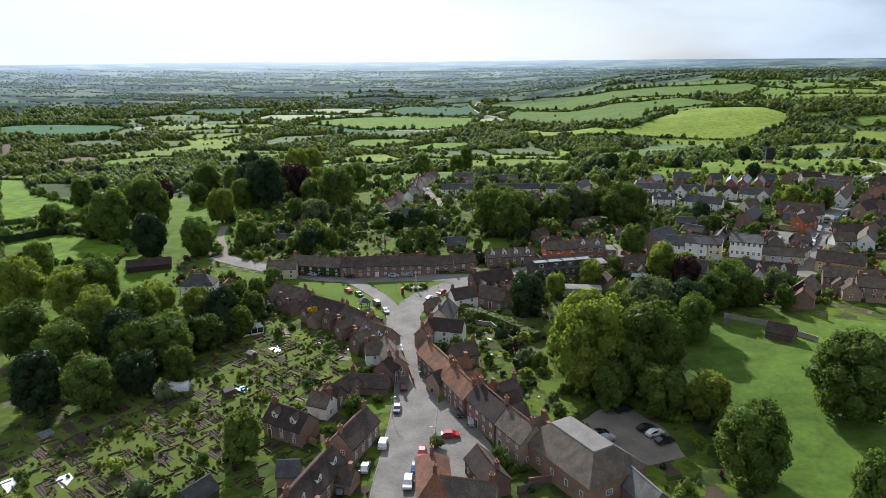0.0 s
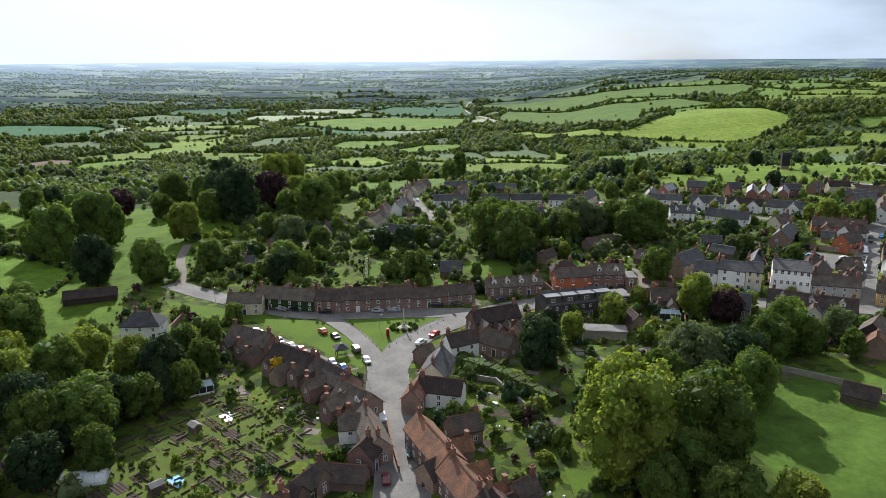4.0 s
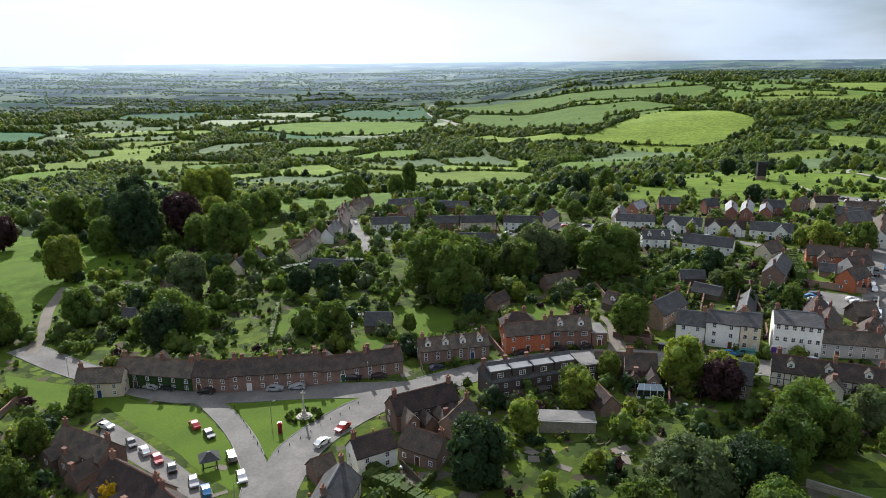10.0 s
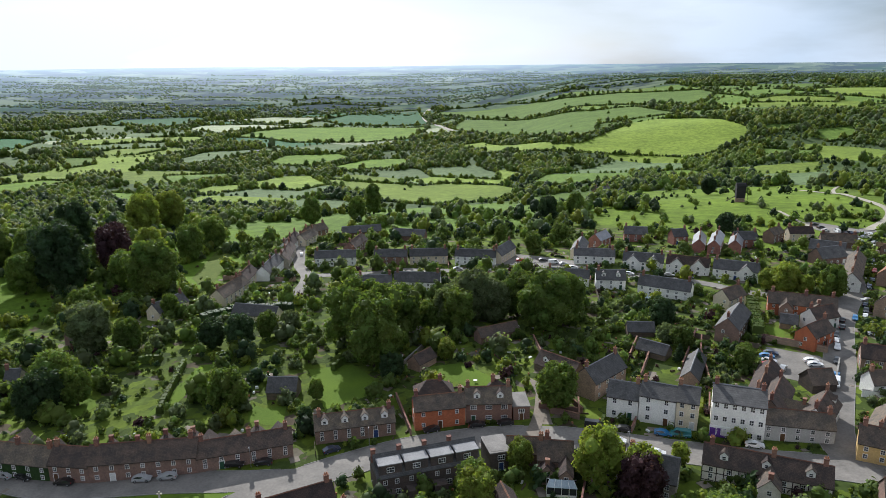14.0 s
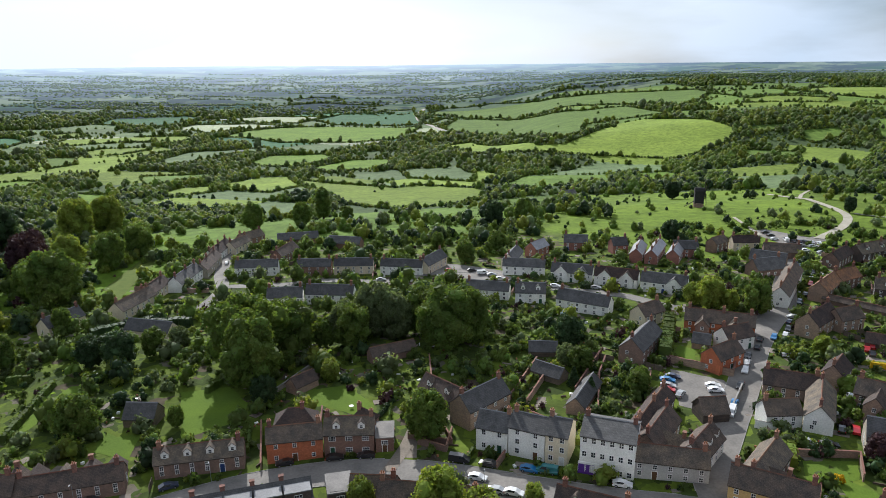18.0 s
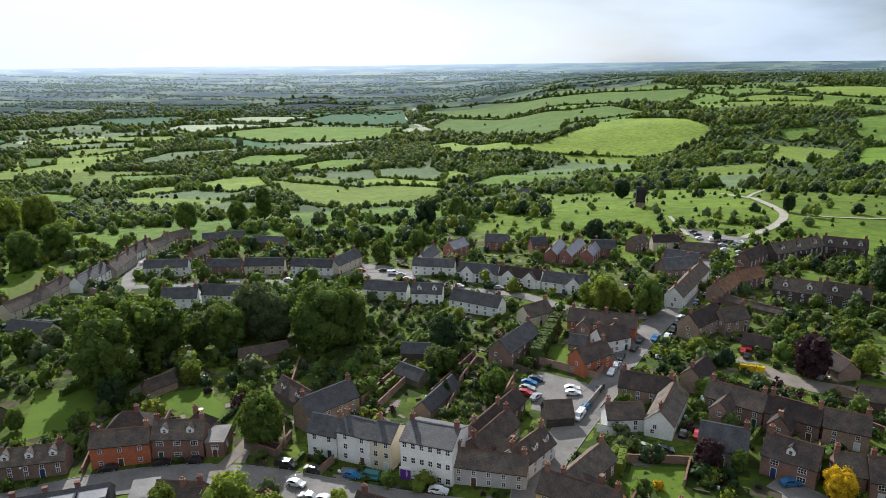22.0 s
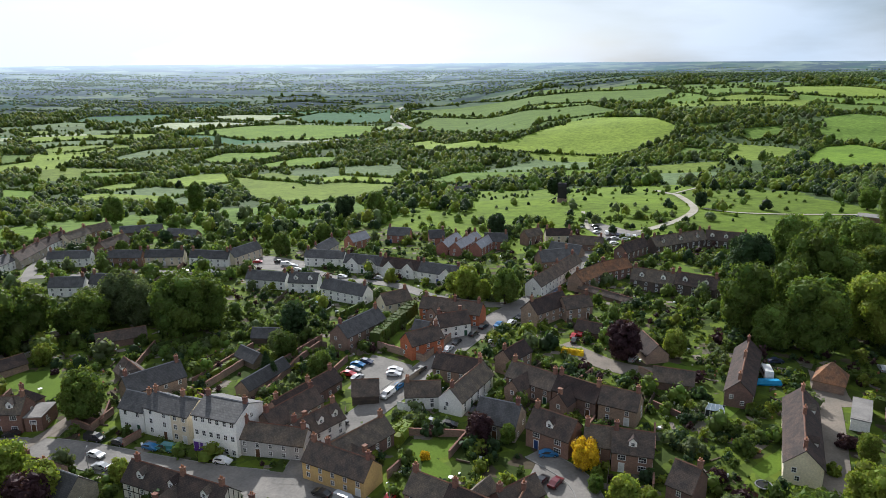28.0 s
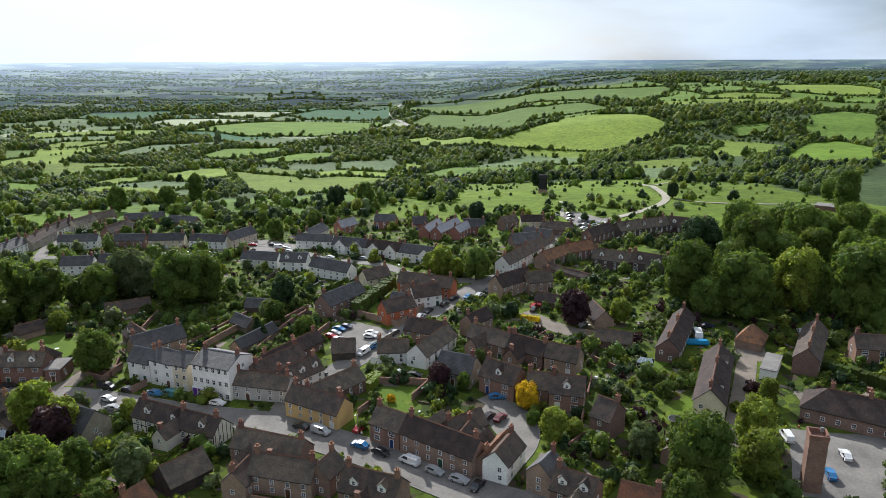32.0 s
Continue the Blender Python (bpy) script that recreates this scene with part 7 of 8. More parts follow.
# ---- allotments ----
def plant_rows(r, w, l, leaf):
    V, Q, off = [], [], 0
    n = max(1, int(w / 0.7))
    g = np.random.default_rng(r.randrange(9999))
    for i in range(n):
        k = int(l * 7)
        p = np.stack([np.full(k, -w / 2 + w * (i + 0.5) / n) + g.normal(size=k) * 0.05, g.uniform(-l / 2 + 0.2, l / 2 - 0.2, k), np.full(k, 0.22)], 1)
        v, q = leaf_quads(g, p, np.full(k, 0.1), k, 0.17)
        V.append(v), Q.append(q + off)
        off += len(v)
    return big_mesh("crop_rows", np.concatenate(V), np.concatenate(Q), LEAF[leaf])


def allotments():
    r = random.Random(31)
    a = radians(47)
    ux, uy = Vector((math.cos(a), math.sin(a), 0)), Vector((-math.sin(a), math.cos(a), 0))
    outline = [(-100, 112), (-88, 150), (-72, 168), (-58, 186), (-42, 193), (-30, 178), (-36, 158), (-46, 146), (-46, 128), (-52, 112)]

    def inside(p):
        odd = False
        for (x1, y1), (x2, y2) in zip(outline, outline[1:] + outline[:1]):
            if (y1 > p.y) != (y2 > p.y) and p.x < (x2 - x1) * (p.y - y1) / (y2 - y1) + x1:
                odd = not odd
        return odd

    made = 0
    for i in range(-14, 16):
        for j in range(-8, 9):
            p = Vector((-62, 150, 0)) + ux * (i * 4.1 + r.uniform(-0.3, 0.3)) + uy * (j * 7.4 + r.uniform(-0.4, 0.4))
            take(p.x, p.y, 2.0) if inside(p) else None
            if not inside(p) or any((p.x - x) ** 2 + (p.y - y) ** 2 < (q + 2) ** 2 for x, y, q in HOUSES) or r.random() < 0.12:
                continue
            z, turn = ground_z(p.x, p.y), 47 + r.uniform(-3, 3)
            kind = r.random()
            w, l = r.uniform(2.3, 3.3), r.uniform(3.6, 6.2)
            if kind < 0.70:
                ob = new("vegetable_bed", None)
                ob.matrix_basis = pose(p.x, p.y, z, 0, 0, turn)
                s = Shape()
                n = 2 * max(2, int(w / 0.55))
                line = [(-w / 2, -0.2)] + [(-w / 2 + w * k / n, 0.06 + 0.11 * (k % 2)) for k in range(n + 1)] + [(w / 2, -0.2)]
                k = len(line)
                s.add([(x, -l / 2, h) for x, h in line] + [(x, l / 2, h) for x, h in line], [(i, i + k, i + k + 1, i + 1)[::-1] for i in range(k - 1)] + [tuple(range(k)), tuple(range(k, 2 * k))[::-1]])
                part("soil", s.mesh("soil", SOIL), ob)
                if r.random() < 0.72:
                    part("crop_rows", plant_rows(r, w, l, r.choice(("hedge", "lime", "grey"))), ob)
                if r.random() < 0.35:
                    for x0, y0, x1, y1 in ((-w / 2 - 0.08, -l / 2, -w / 2, l / 2), (w / 2, -l / 2, w / 2 + 0.08, l / 2), (-w / 2 - 0.08, -l / 2 - 0.08, w / 2 + 0.08, -l / 2), (-w / 2 - 0.08, l / 2, w / 2 + 0.08, l / 2 + 0.08)):
                        part("edging_board", Shape().box(x0, y0, -0.1, x1, y1, 0.24).mesh("edging_board", WOOD_POST), ob)
                tagged(ob, "dug allotment bed with rows of vegetables", "vegetable bed", "allotment beds")
            elif kind < 0.84:
                for k in range(5):
                    q = p + ux * r.uniform(-1.4, 1.4) + uy * r.uniform(-2.5, 2.5)
                    tree(q.x, q.y, r.uniform(0.5, 1.0), r.choice(("bush", "palebush", "greybush")))
            elif kind < 0.88:
                ob = new("garden_shed", None)
                ob.matrix_basis = pose(p.x, p.y, z, 0, 0, turn + r.choice((0, 90)))
                part("wall", Shape().add([(-1, -1.3, -0.2), (1, -1.3, -0.2), (1, 1.3, -0.2), (-1, 1.3, -0.2), (-1, -1.3, 1.8), (1, -1.3, 1.8), (1, 1.3, 1.8), (-1, 1.3, 1.8), (0, -1.3, 2.3), (0, 1.3, 2.3)],
                                         [(0, 1, 5, 8, 4), (1, 2, 6, 5), (2, 3, 7, 9, 6), (3, 0, 4, 7)]).mesh("wall", WALLS["wood"]), ob)
                part("roof", Shape().slab([(-1.15, -1.45, 1.76), (0, -1.45, 2.36), (0, 1.45, 2.36), (-1.15, 1.45, 1.76)][::-1], -0.06).slab([(0, -1.45, 2.36), (1.15, -1.45, 1.76), (1.15, 1.45, 1.76), (0, 1.45, 2.36)][::-1], -0.06).mesh("roof", ROOFS["flat"]), ob)
                part("door", Shape().box(-0.38, -1.34, 0.02, 0.38, -1.3, 1.7).mesh("door", WOOD_POST), ob)
                tagged(ob, "small weathered wooden allotment shed", "shed", "allotment sheds")
            elif kind < 0.90:
                ob = new("netted_cage", None)
                ob.matrix_basis = pose(p.x, p.y, z, 0, 0, turn)
                for sx in (-1.3, 1.3):
                    for sy in (-2.2, 0, 2.2):
                        part("post", Shape().box(sx - 0.04, sy - 0.04, -0.2, sx + 0.04, sy + 0.04, 1.5).mesh("post", WOOD_POST), ob)
                part("net", Shape().box(-1.3, -2.2, 0.9, 1.3, 2.2, 1.5, taper=0.1).mesh("net", r.choice((NET, NET, WOOD_POST))), ob)
                tagged(ob, "netted fruit cage on allotment posts", "fruit cage", "fruit cages")
            elif kind < 0.925:
                ob = new("ground_sheet", Shape().box(-w / 2, -l / 2, -0.05, w / 2, l / 2, 0.06, taper=0.05).mesh("ground_sheet", r.choice((SHEET, BLUE, SHEET, METAL))))
                ob.matrix_basis = pose(p.x, p.y, z, 0, 0, turn)
                tagged(ob, "plastic sheet laid over an allotment bed", "ground sheet", "ground sheets")
            made += 1


def polytunnel(x, y, turn, w=4.2, l=8.0, mat=None):
    ob = new("polytunnel", None)
    ob.matrix_basis = pose(x, y, ground_z(x, y), 0, 0, turn)
    n = 9
    arc = [(w / 2 * math.cos(math.pi * i / n), 2.1 * math.sin(math.pi * i / n)) for i in range(n + 1)]
    s = Shape()
    s.add([(-l / 2, a, b) for a, b in arc] + [(l / 2, a, b) for a, b in arc], [(i, i + 1, n + 2 + i, n + 1 + i) for i in range(n)] + [tuple(range(n + 1)), tuple(range(n + 1, 2 * n + 2))[::-1]])
    part("cover", s.mesh("cover", mat or SHEET), ob)
    for k in range(5):
        hx = -l / 2 + l * k / 4
        h = Shape()
        for i in range(n):
            h.tube((hx, arc[i][0] * 1.01, arc[i][1] * 1.01), (hx, arc[i + 1][0] * 1.01, arc[i + 1][1] * 1.01), 0.03, 0.03, 5)
        part("hoop", h.mesh("hoop", METAL), ob)
    tagged(ob, "white polythene tunnel greenhouse on the allotment", "polytunnel")


def glasshouse(x, y, turn, w, l, name="conservatory", label="white-framed glass conservatory with a pitched roof"):
    ob = new(name, None)
    ob.matrix_basis = pose(x, y, ground_z(x, y), 0, 0, turn)
    part("base_wall", Shape().box(-w / 2, -l / 2, -0.3, w / 2, l / 2, 0.6).mesh("base_wall", WALLS["white"]), ob)
    for sx in range(5):
        for sy in (-1, 1):
            px = -w / 2 + w * sx / 4
            part("mullion", Shape().box(px - 0.05, sy * l / 2 - 0.05, 0.6, px + 0.05, sy * l / 2 + 0.05, 2.2).mesh("mullion", FRAME), ob)
    for sy in (-1, 1):
        part("pane", Shape().box(-w / 2, sy * l / 2 - 0.015, 0.6, w / 2, sy * l / 2 + 0.015, 2.2).mesh("pane", PANE), ob)
        part("pane", Shape().box(sy * w / 2 - 0.015, -l / 2, 0.6, sy * w / 2 + 0.015, l / 2, 2.2).mesh("pane", PANE), ob)
        part("roof_pane", Shape().slab([(-w / 2 - 0.1, sy * (l / 2 + 0.1), 2.2), (w / 2 + 0.1, sy * (l / 2 + 0.1), 2.2), (w / 2 - 0.6, 0, 3.1), (-w / 2 + 0.6, 0, 3.1)][::sy * -1], 0.04).mesh("roof_pane", PANE_LIGHT), ob)
        for k in range(5):
            t = -0.5 + k / 4
            part("glazing_bar", Shape().tube((t * (w + 0.2), sy * (l / 2 + 0.1), 2.24), (t * (w - 1.2), 0, 3.14), 0.035, 0.035, 5).mesh("glazing_bar", FRAME), ob)
    tagged(ob, label, name)


PANE_LIGHT = material("roof_glass", (0.30, 0.36, 0.40), 0.15, (0.25, 0.3, 0.34), 0.8, 0.0, spec=0.6)
patch("lawn", ROUGH_GRASS, (-100, 112), (-88, 150), (-72, 168), (-58, 186), (-42, 193), (-30, 178), (-36, 158), (-46, 146), (-46, 128), (-52, 112))
allotments()
polytunnel(-69.5, 163.5, 12, 4.5, 8.5)
glasshouse(-59, 200, 25, 7, 3.5, "greenhouse", "old metal-framed greenhouse by the allotments")
glasshouse(225.2, 256.5, -25, 4, 3.2)
glasshouse(182, 276, -35, 4.5, 3)
glasshouse(70, 238.5, -11, 6, 3)
glasshouse(127, 346, -30, 4.5, 3)


# ---- garden things ----
def trampoline(x, y):
    ob = new("trampoline", None)
    ob.matrix_basis = pose(x, y, ground_z(x, y))
    part("mat", Shape().tube((0, 0, 0.78), (0, 0, 0.82), 1.35, 1.35, 20).mesh("mat", TYRE), ob)
    s = Shape()
    for i in range(20):
        a, b = 2 * math.pi * i / 20, 2 * math.pi * (i + 1) / 20
        s.tube((1.5 * math.cos(a), 1.5 * math.sin(a), 0.82), (1.5 * math.cos(b), 1.5 * math.sin(b), 0.82), 0.12, 0.12, 6)
    part("rim_pad", s.mesh("rim_pad", LEAD), ob)
    for k in range(4):
        a = k * math.pi / 2 + 0.4
        part("leg", Shape().tube((1.45 * math.cos(a), 1.45 * math.sin(a), -0.05), (1.45 * math.cos(a), 1.45 * math.sin(a), 0.8), 0.04, 0.04, 6).mesh("leg", METAL), ob)
    tagged(ob, "round garden trampoline with a pale rim", "trampoline")


def pool(x, y):
    ob = new("covered_boat", None)
    ob.matrix_basis = pose(x, y, ground_z(x, y), 0, 0, -10)
    part("cover", Shape().box(-3.2, -1.0, 0.7, 3.2, 1.0, 1.5, taper=0.35).box(-3.0, -0.85, 0.25, 3.0, 0.85, 0.7).mesh("cover", BLUE), ob)
    for sx in (-1.8, 1.8):
        part("trestle", Shape().box(sx - 0.1, -0.7, -0.1, sx + 0.1, 0.7, 0.25).mesh("trestle", WOOD_POST), ob)
    tagged(ob, "long low thing under a bright blue tarpaulin", "tarpaulin")


def caravan(x, y, turn):
    ob = new("caravan", None)
    ob.matrix_basis = pose(x, y, ground_z(x, y), 0, 0, turn)
    part("body", extrude([(-2.6, 0.45), (2.6, 0.45), (2.75, 1.2), (2.4, 2.5), (-2.4, 2.55), (-2.7, 1.2)], 1.1, 0.06, 2.3).mesh("body", PAINTS["white"]), ob)
    for sx in (-1.4, 0.2, 1.5):
        for sy in (-1.09, 1.09):
            part("window", Shape().box(sx - 0.4, sy - 0.03, 1.3, sx + 0.4, sy + 0.03, 1.9).mesh("window", PANE), ob)
    for sy in (-0.95, 0.95):
        part("wheel", WHEEL, ob, pose(0, sy, 0.32))
    tagged(ob, "white touring caravan parked in a garden", "caravan")


def brick_tower(x, y):
    """A tall square brick stack with a corbelled head."""
    z = ground_z(x, y)
    ob = new("brick_tower", None)
    ob.matrix_basis = pose(x, y, z, 0, 0, -20)
    part("shaft", Shape().box(-1.6, -1.6, -0.6, 1.6, 1.6, 11.0, taper=0.02).mesh("shaft", WALLS["brown"]), ob)
    part("cornice", Shape().box(-1.7, -1.7, 11, 1.7, -1.4, 11.9).box(-1.7, 1.4, 11, 1.7, 1.7, 11.9).box(-1.7, -1.4, 11, -1.4, 1.4, 11.9).box(1.4, -1.4, 11, 1.7, 1.4, 11.9).mesh("cornice", CHIMNEY), ob)
    part("aerial", Shape().tube((0.6, 0, 10.9), (0.6, 0, 12.9), 0.06, 0.05).box(0.3, -0.2, 12.1, 0.9, 0.2, 12.9).mesh("aerial", METAL), ob)
    tagged(ob, "square brown brick drill tower with a parapet", "tower")


TARRED = courses(material("tarred_boards", (0.022, 0.021, 0.022), 0.8, (0.034, 0.031, 0.030), 2.0), 0.18, 0.02, along=9.0)


def windmill(x, y):
    z = ground_z(x, y)
    ob = new("windmill", None)
    ob.matrix_basis = pose(x, y, z, 0, 0, 77)
    part("roundhouse", Shape().tube((0, 0, -1.0), (0, 0, 2.6), 3.0, 3.0, 16).mesh("roundhouse", WALLS["brick"]), ob)
    s = Shape().box(-2.1, -2.7, 2.4, 2.1, 2.7, 9.6)
    part("buck", s.mesh("buck", TARRED), ob, label="black boarded mill body")
    r = Shape()
    n = 8
    arc = [(2.3 * math.cos(math.pi * i / n), 9.5 + 2.6 * math.sin(math.pi * i / n)) for i in range(n + 1)]
    r.add([(a, -2.85, b) for a, b in arc] + [(a, 2.85, b) for a, b in arc], [(i, n + 1 + i, n + 2 + i, i + 1) for i in range(n)] + [tuple(range(n + 1)), tuple(range(n + 1, 2 * n + 2))[::-1]])
    part("roof", r.mesh("roof", TARRED), ob)
    hub = Vector((0, -3.6, 9.8))
    part("windshaft", Shape().tube((0, -2.6, 9.8), (0, -3.9, 9.8), 0.3, 0.25).mesh("windshaft", BEAM), ob)
    for k in range(4):
        a = radians(28 + 90 * k)
        d, q = Vector((math.sin(a), 0, math.cos(a))), Vector((math.cos(a), 0, -math.sin(a)))
        s = Shape().tube(hub, hub + d * 9, 0.13, 0.07, 6)
        for i in range(12):
            p = hub + d * (1.6 + i * 0.64)
            s.tube(p, p + q * 1.7, 0.04, 0.04, 4)
        for w in (0.85, 1.7):
            s.tube(hub + d * 1.6 + q * w, hub + d * 8.7 + q * w, 0.04, 0.04, 4)
        part("sail", s.mesh("sail", BEAM), ob, label="dark lattice windmill sail")
    s = Shape()
    for sx in (-0.6, 0.6):
        s.tube((sx, 2.7, 3.6), (sx, 8.4, 0.1), 0.1, 0.1, 5)
    for i in range(14):
        t = i / 13
        s.box(-0.6, 2.7 + 5.7 * t - 0.12, 3.6 - 3.5 * t - 0.03, 0.6, 2.7 + 5.7 * t + 0.12, 3.6 - 3.5 * t + 0.03)
    part("ladder", s.mesh("ladder", BEAM), ob)
    tagged(ob, "black boarded post windmill with lattice sails", "windmill")


trampoline(222.7, 229.0)
pool(244.5, 270.0)
caravan(246.5, 274.5, 75)
brick_tower(238.5, 202.5)
windmill(253, 541)

# farm in the valley and far roofs
house(118, 1700, 6, 48, 22, 6, 10, "grey", "flat", name="farm_barn", windows=False)
house(186, 1735, 12, 40, 16, 6, 10, "barn", "slate", name="farm_barn", windows=False)
house(222, 1705, 20, 30, 14, 5, 9, "barn", "slate", name="farm_barn", windows=False)
house(150, 1668, 20, 26, 12, 5, 8, "brick", "tile", name="farm_barn", windows=False)
house(-239, 1470, 15, 22, 10, 5, 8, "white", "flat", name="farm_barn", windows=False)
house(202, 672, 25, 14, 8, 4, 7, "brick", "slate", name="farm_barn", windows=False)


# ---- street clutter ----
def picnic_table(x, y, turn):
    ob = new("garden_table", None)
    ob.matrix_basis = pose(x, y, ground_z(x, y), 0, 0, turn)
    part("tabletop", Shape().tube((0, 0, 0.7), (0, 0, 0.75), 0.6, 0.6, 12).mesh("tabletop", FRAME), ob)
    for k in range(3):
        a = k * 2.1
        part("leg", Shape().tube((0.35 * math.cos(a), 0.35 * math.sin(a), -0.02), (0.1 * math.cos(a), 0.1 * math.sin(a), 0.7), 0.03, 0.03, 5).mesh("leg", METAL), ob)
    tagged(ob, "white garden table on a lawn", "table", "garden tables")


for p in ((58, 292, 10), (46, 315, 0), (76, 232, 0), (215, 268, 30), (164, 238, 0)):
    picnic_table(*p)


# ---- buildings with shapes of their own ----
def village_hall(x, y, turn, L, D, eaves, top):
    """A long hall under a steep hipped roof cut off by a pale flat top."""
    ob = new("village_hall", None)
    ob.matrix_basis = pose(x, y, ground_z(x, y), 0, 0, turn)
    part("wall", Shape().box(-L, -D, -0.9, L, D, eaves).mesh("wall", WALLS["brown"]), ob)
    o, w = 0.35, D - 4.5
    v = [(-L - o, -D - o, eaves), (L + o, -D - o, eaves), (L + o, D + o, eaves), (-L - o, D + o, eaves), (-L + 4.2, -w, top), (L - 4.2, -w, top), (L - 4.2, w, top), (-L + 4.2, w, top)]
    part("roof", Shape().add(v, [(0, 1, 5, 4), (1, 2, 6, 5), (2, 3, 7, 6), (3, 0, 4, 7), (3, 2, 1, 0), (4, 5, 6, 7)]).mesh("roof", ROOFS["tile"]), ob)
    part("flat_top", Shape().box(-L + 4.1, -w - 0.1, top - 0.1, L - 4.1, w + 0.1, top + 0.22, taper=0.1).mesh("flat_top", ROOFS["flat"]), ob, label="pale weathered felt flat roof")
    for k in range(5):
        wx = -L + 2 * L * (k + 0.5) / 5
        for side in (0, 180):
            w1 = part("window", WINDOWS[(1.0, 1.3, 1)][0], ob, pose(0, 0, 0, 0, 0, side) @ pose(wx, -D, 1.6))
            part("pane", WINDOWS[(1.0, 1.3, 1)][1], w1)
    for side in (90, -90):
        part("door", DOOR_MESHES[2], ob, pose(0, 0, 0, 0, 0, side) @ pose(2.2, -L, 0.05))
        part("window", WINDOWS[(1.6, 1.2, 2)][0], ob, pose(0, 0, 0, 0, 0, side) @ pose(-2.2, -L, 1.6))
    tagged(ob, "large brick hall with a flat-topped tile roof", "hall")
    for k in range(-8, 9):
        take(x + k * math.cos(radians(turn)), y + k * math.sin(radians(turn)), D + 0.5)


def modern_terrace(x, y, turn, length, depth):
    """A dark three-storey terrace with box dormers under pale flat roofs."""
    L, D = length / 2, depth / 2
    ob = new("modern_terrace", None)
    ob.matrix_basis = pose(x, y, ground_z(x, y), 0, 0, turn)
    e, r = 5.0, 8.2
    part("wall", Shape().add([(-L, -D, -0.9), (L, -D, -0.9), (L, D, -0.9), (-L, D, -0.9), (-L, -D, e), (L, -D, e), (L, D, e), (-L, D, e), (-L, 0, r), (L, 0, r)],
                             [(0, 1, 5, 4), (2, 3, 7, 6), (1, 2, 6, 9, 5), (3, 0, 4, 8, 7)]).mesh("wall", WALLS["black"]), ob)
    s = (r - e) / D
    part("roof", Shape().add([(-L - 0.2, -D - 0.3, e - 0.3 * s + 0.15), (L + 0.2, -D - 0.3, e - 0.3 * s + 0.15), (L + 0.2, 0, r + 0.15), (-L - 0.2, 0, r + 0.15), (L + 0.2, D + 0.3, e - 0.3 * s + 0.15), (-L - 0.2, D + 0.3, e - 0.3 * s + 0.15),
                              (-L - 0.2, -D - 0.3, e - 0.3 * s), (L + 0.2, -D - 0.3, e - 0.3 * s), (L + 0.2, D + 0.3, e - 0.3 * s), (-L - 0.2, D + 0.3, e - 0.3 * s)],
                             [(0, 1, 2, 3), (3, 2, 4, 5), (0, 6, 7, 1), (4, 8, 9, 5), (1, 7, 8, 4, 2), (0, 3, 5, 9, 6)]).mesh("roof", ROOFS["slate"]), ob)
    n = 4
    for i in range(n):
        dx, hw = -L + length * (i + 0.5) / n, length / n * 0.44
        d = part("box_dormer", Shape().box(dx - hw, -D + 0.35, e + 0.2, dx + hw, 0.6, e + 2.55).mesh("box_dormer", WALLS["black"]), ob)
        part("dormer_roof", Shape().box(dx - hw - 0.15, -D + 0.1, e + 2.55, dx + hw + 0.15, 0.8, e + 2.75).mesh("dormer_roof", LEAD), d, label="pale grey flat dormer roof")
        w1 = part("window", WINDOWS[(1.6, 1.2, 2)][0], d, pose(dx, -D + 0.35, e + 0.75))
        for z in (0.8, 3.2):
            for k in (-0.5, 0.5):
                w2 = part("window", WINDOWS[(1.6, 1.2, 2) if z < 1 else (0.9, 1.1, 1)][0], ob, pose(dx + k * hw, -D, z))
                part("pane", WINDOWS[(1.6, 1.2, 2) if z < 1 else (0.9, 1.1, 1)][1], w2)
        part("chimney", CHIMNEY_MESH, ob, pose(-L + length * i / n, 0.3, r - 0.2))
        part("extension", Shape().box(dx - hw, -D - 2.4, -0.6, dx + hw * 0.2, -D, 2.4).mesh("extension", WALLS["black"]), ob)
    tagged(ob, "dark brick terrace with pale flat-roofed dormers", "house", "village houses")


village_hall(26.5, 121.5, -60, 10.5, 7.0, 4.6, 8.2)
modern_terrace(42.5, 246.8, 14, 22, 8)
house(58.5, 252, 10, 5, 7, 4.5, 4.9, "black", "flat")
house(47.5, 226.5, -9, 12, 5, 2.6, 3.0, "stone", "flat", name="garage_row")
SHOP = material("purple_paint", (0.12, 0.04, 0.30), 0.5, None, 2.0, 0.0)


def shopfront(x, y, turn):
    ob = new("shopfront", None)
    ob.matrix_basis = pose(x, y, ground_z(x, y), 0, 0, turn)
    part("fascia", Shape().box(-2.2, -0.2, 2.35, 2.2, 0.0, 2.85).mesh("fascia", FRAME), ob)
    part("stall_riser", Shape().box(-2.2, -0.12, 0.0, 2.2, 0.0, 0.55).mesh("stall_riser", SHOP), ob)
    for k in range(3):
        part("pane", Shape().box(-2.1 + k * 1.4, -0.06, 0.55, -0.78 + k * 1.4, 0.0, 2.35).mesh("pane", SHOP), ob)
        part("mullion", Shape().box(-2.2 + k * 1.4, -0.12, 0.55, -2.1 + k * 1.4, 0.0, 2.35).mesh("mullion", FRAME), ob)
    tagged(ob, "purple shopfront on a white three-storey building", "shopfront")


shopfront(110.6, 255.7, -22)


WOODS = {k: ([], []) for k in ("oak", "dark", "lime", "grey")}
brand = np.random.default_rng(21)


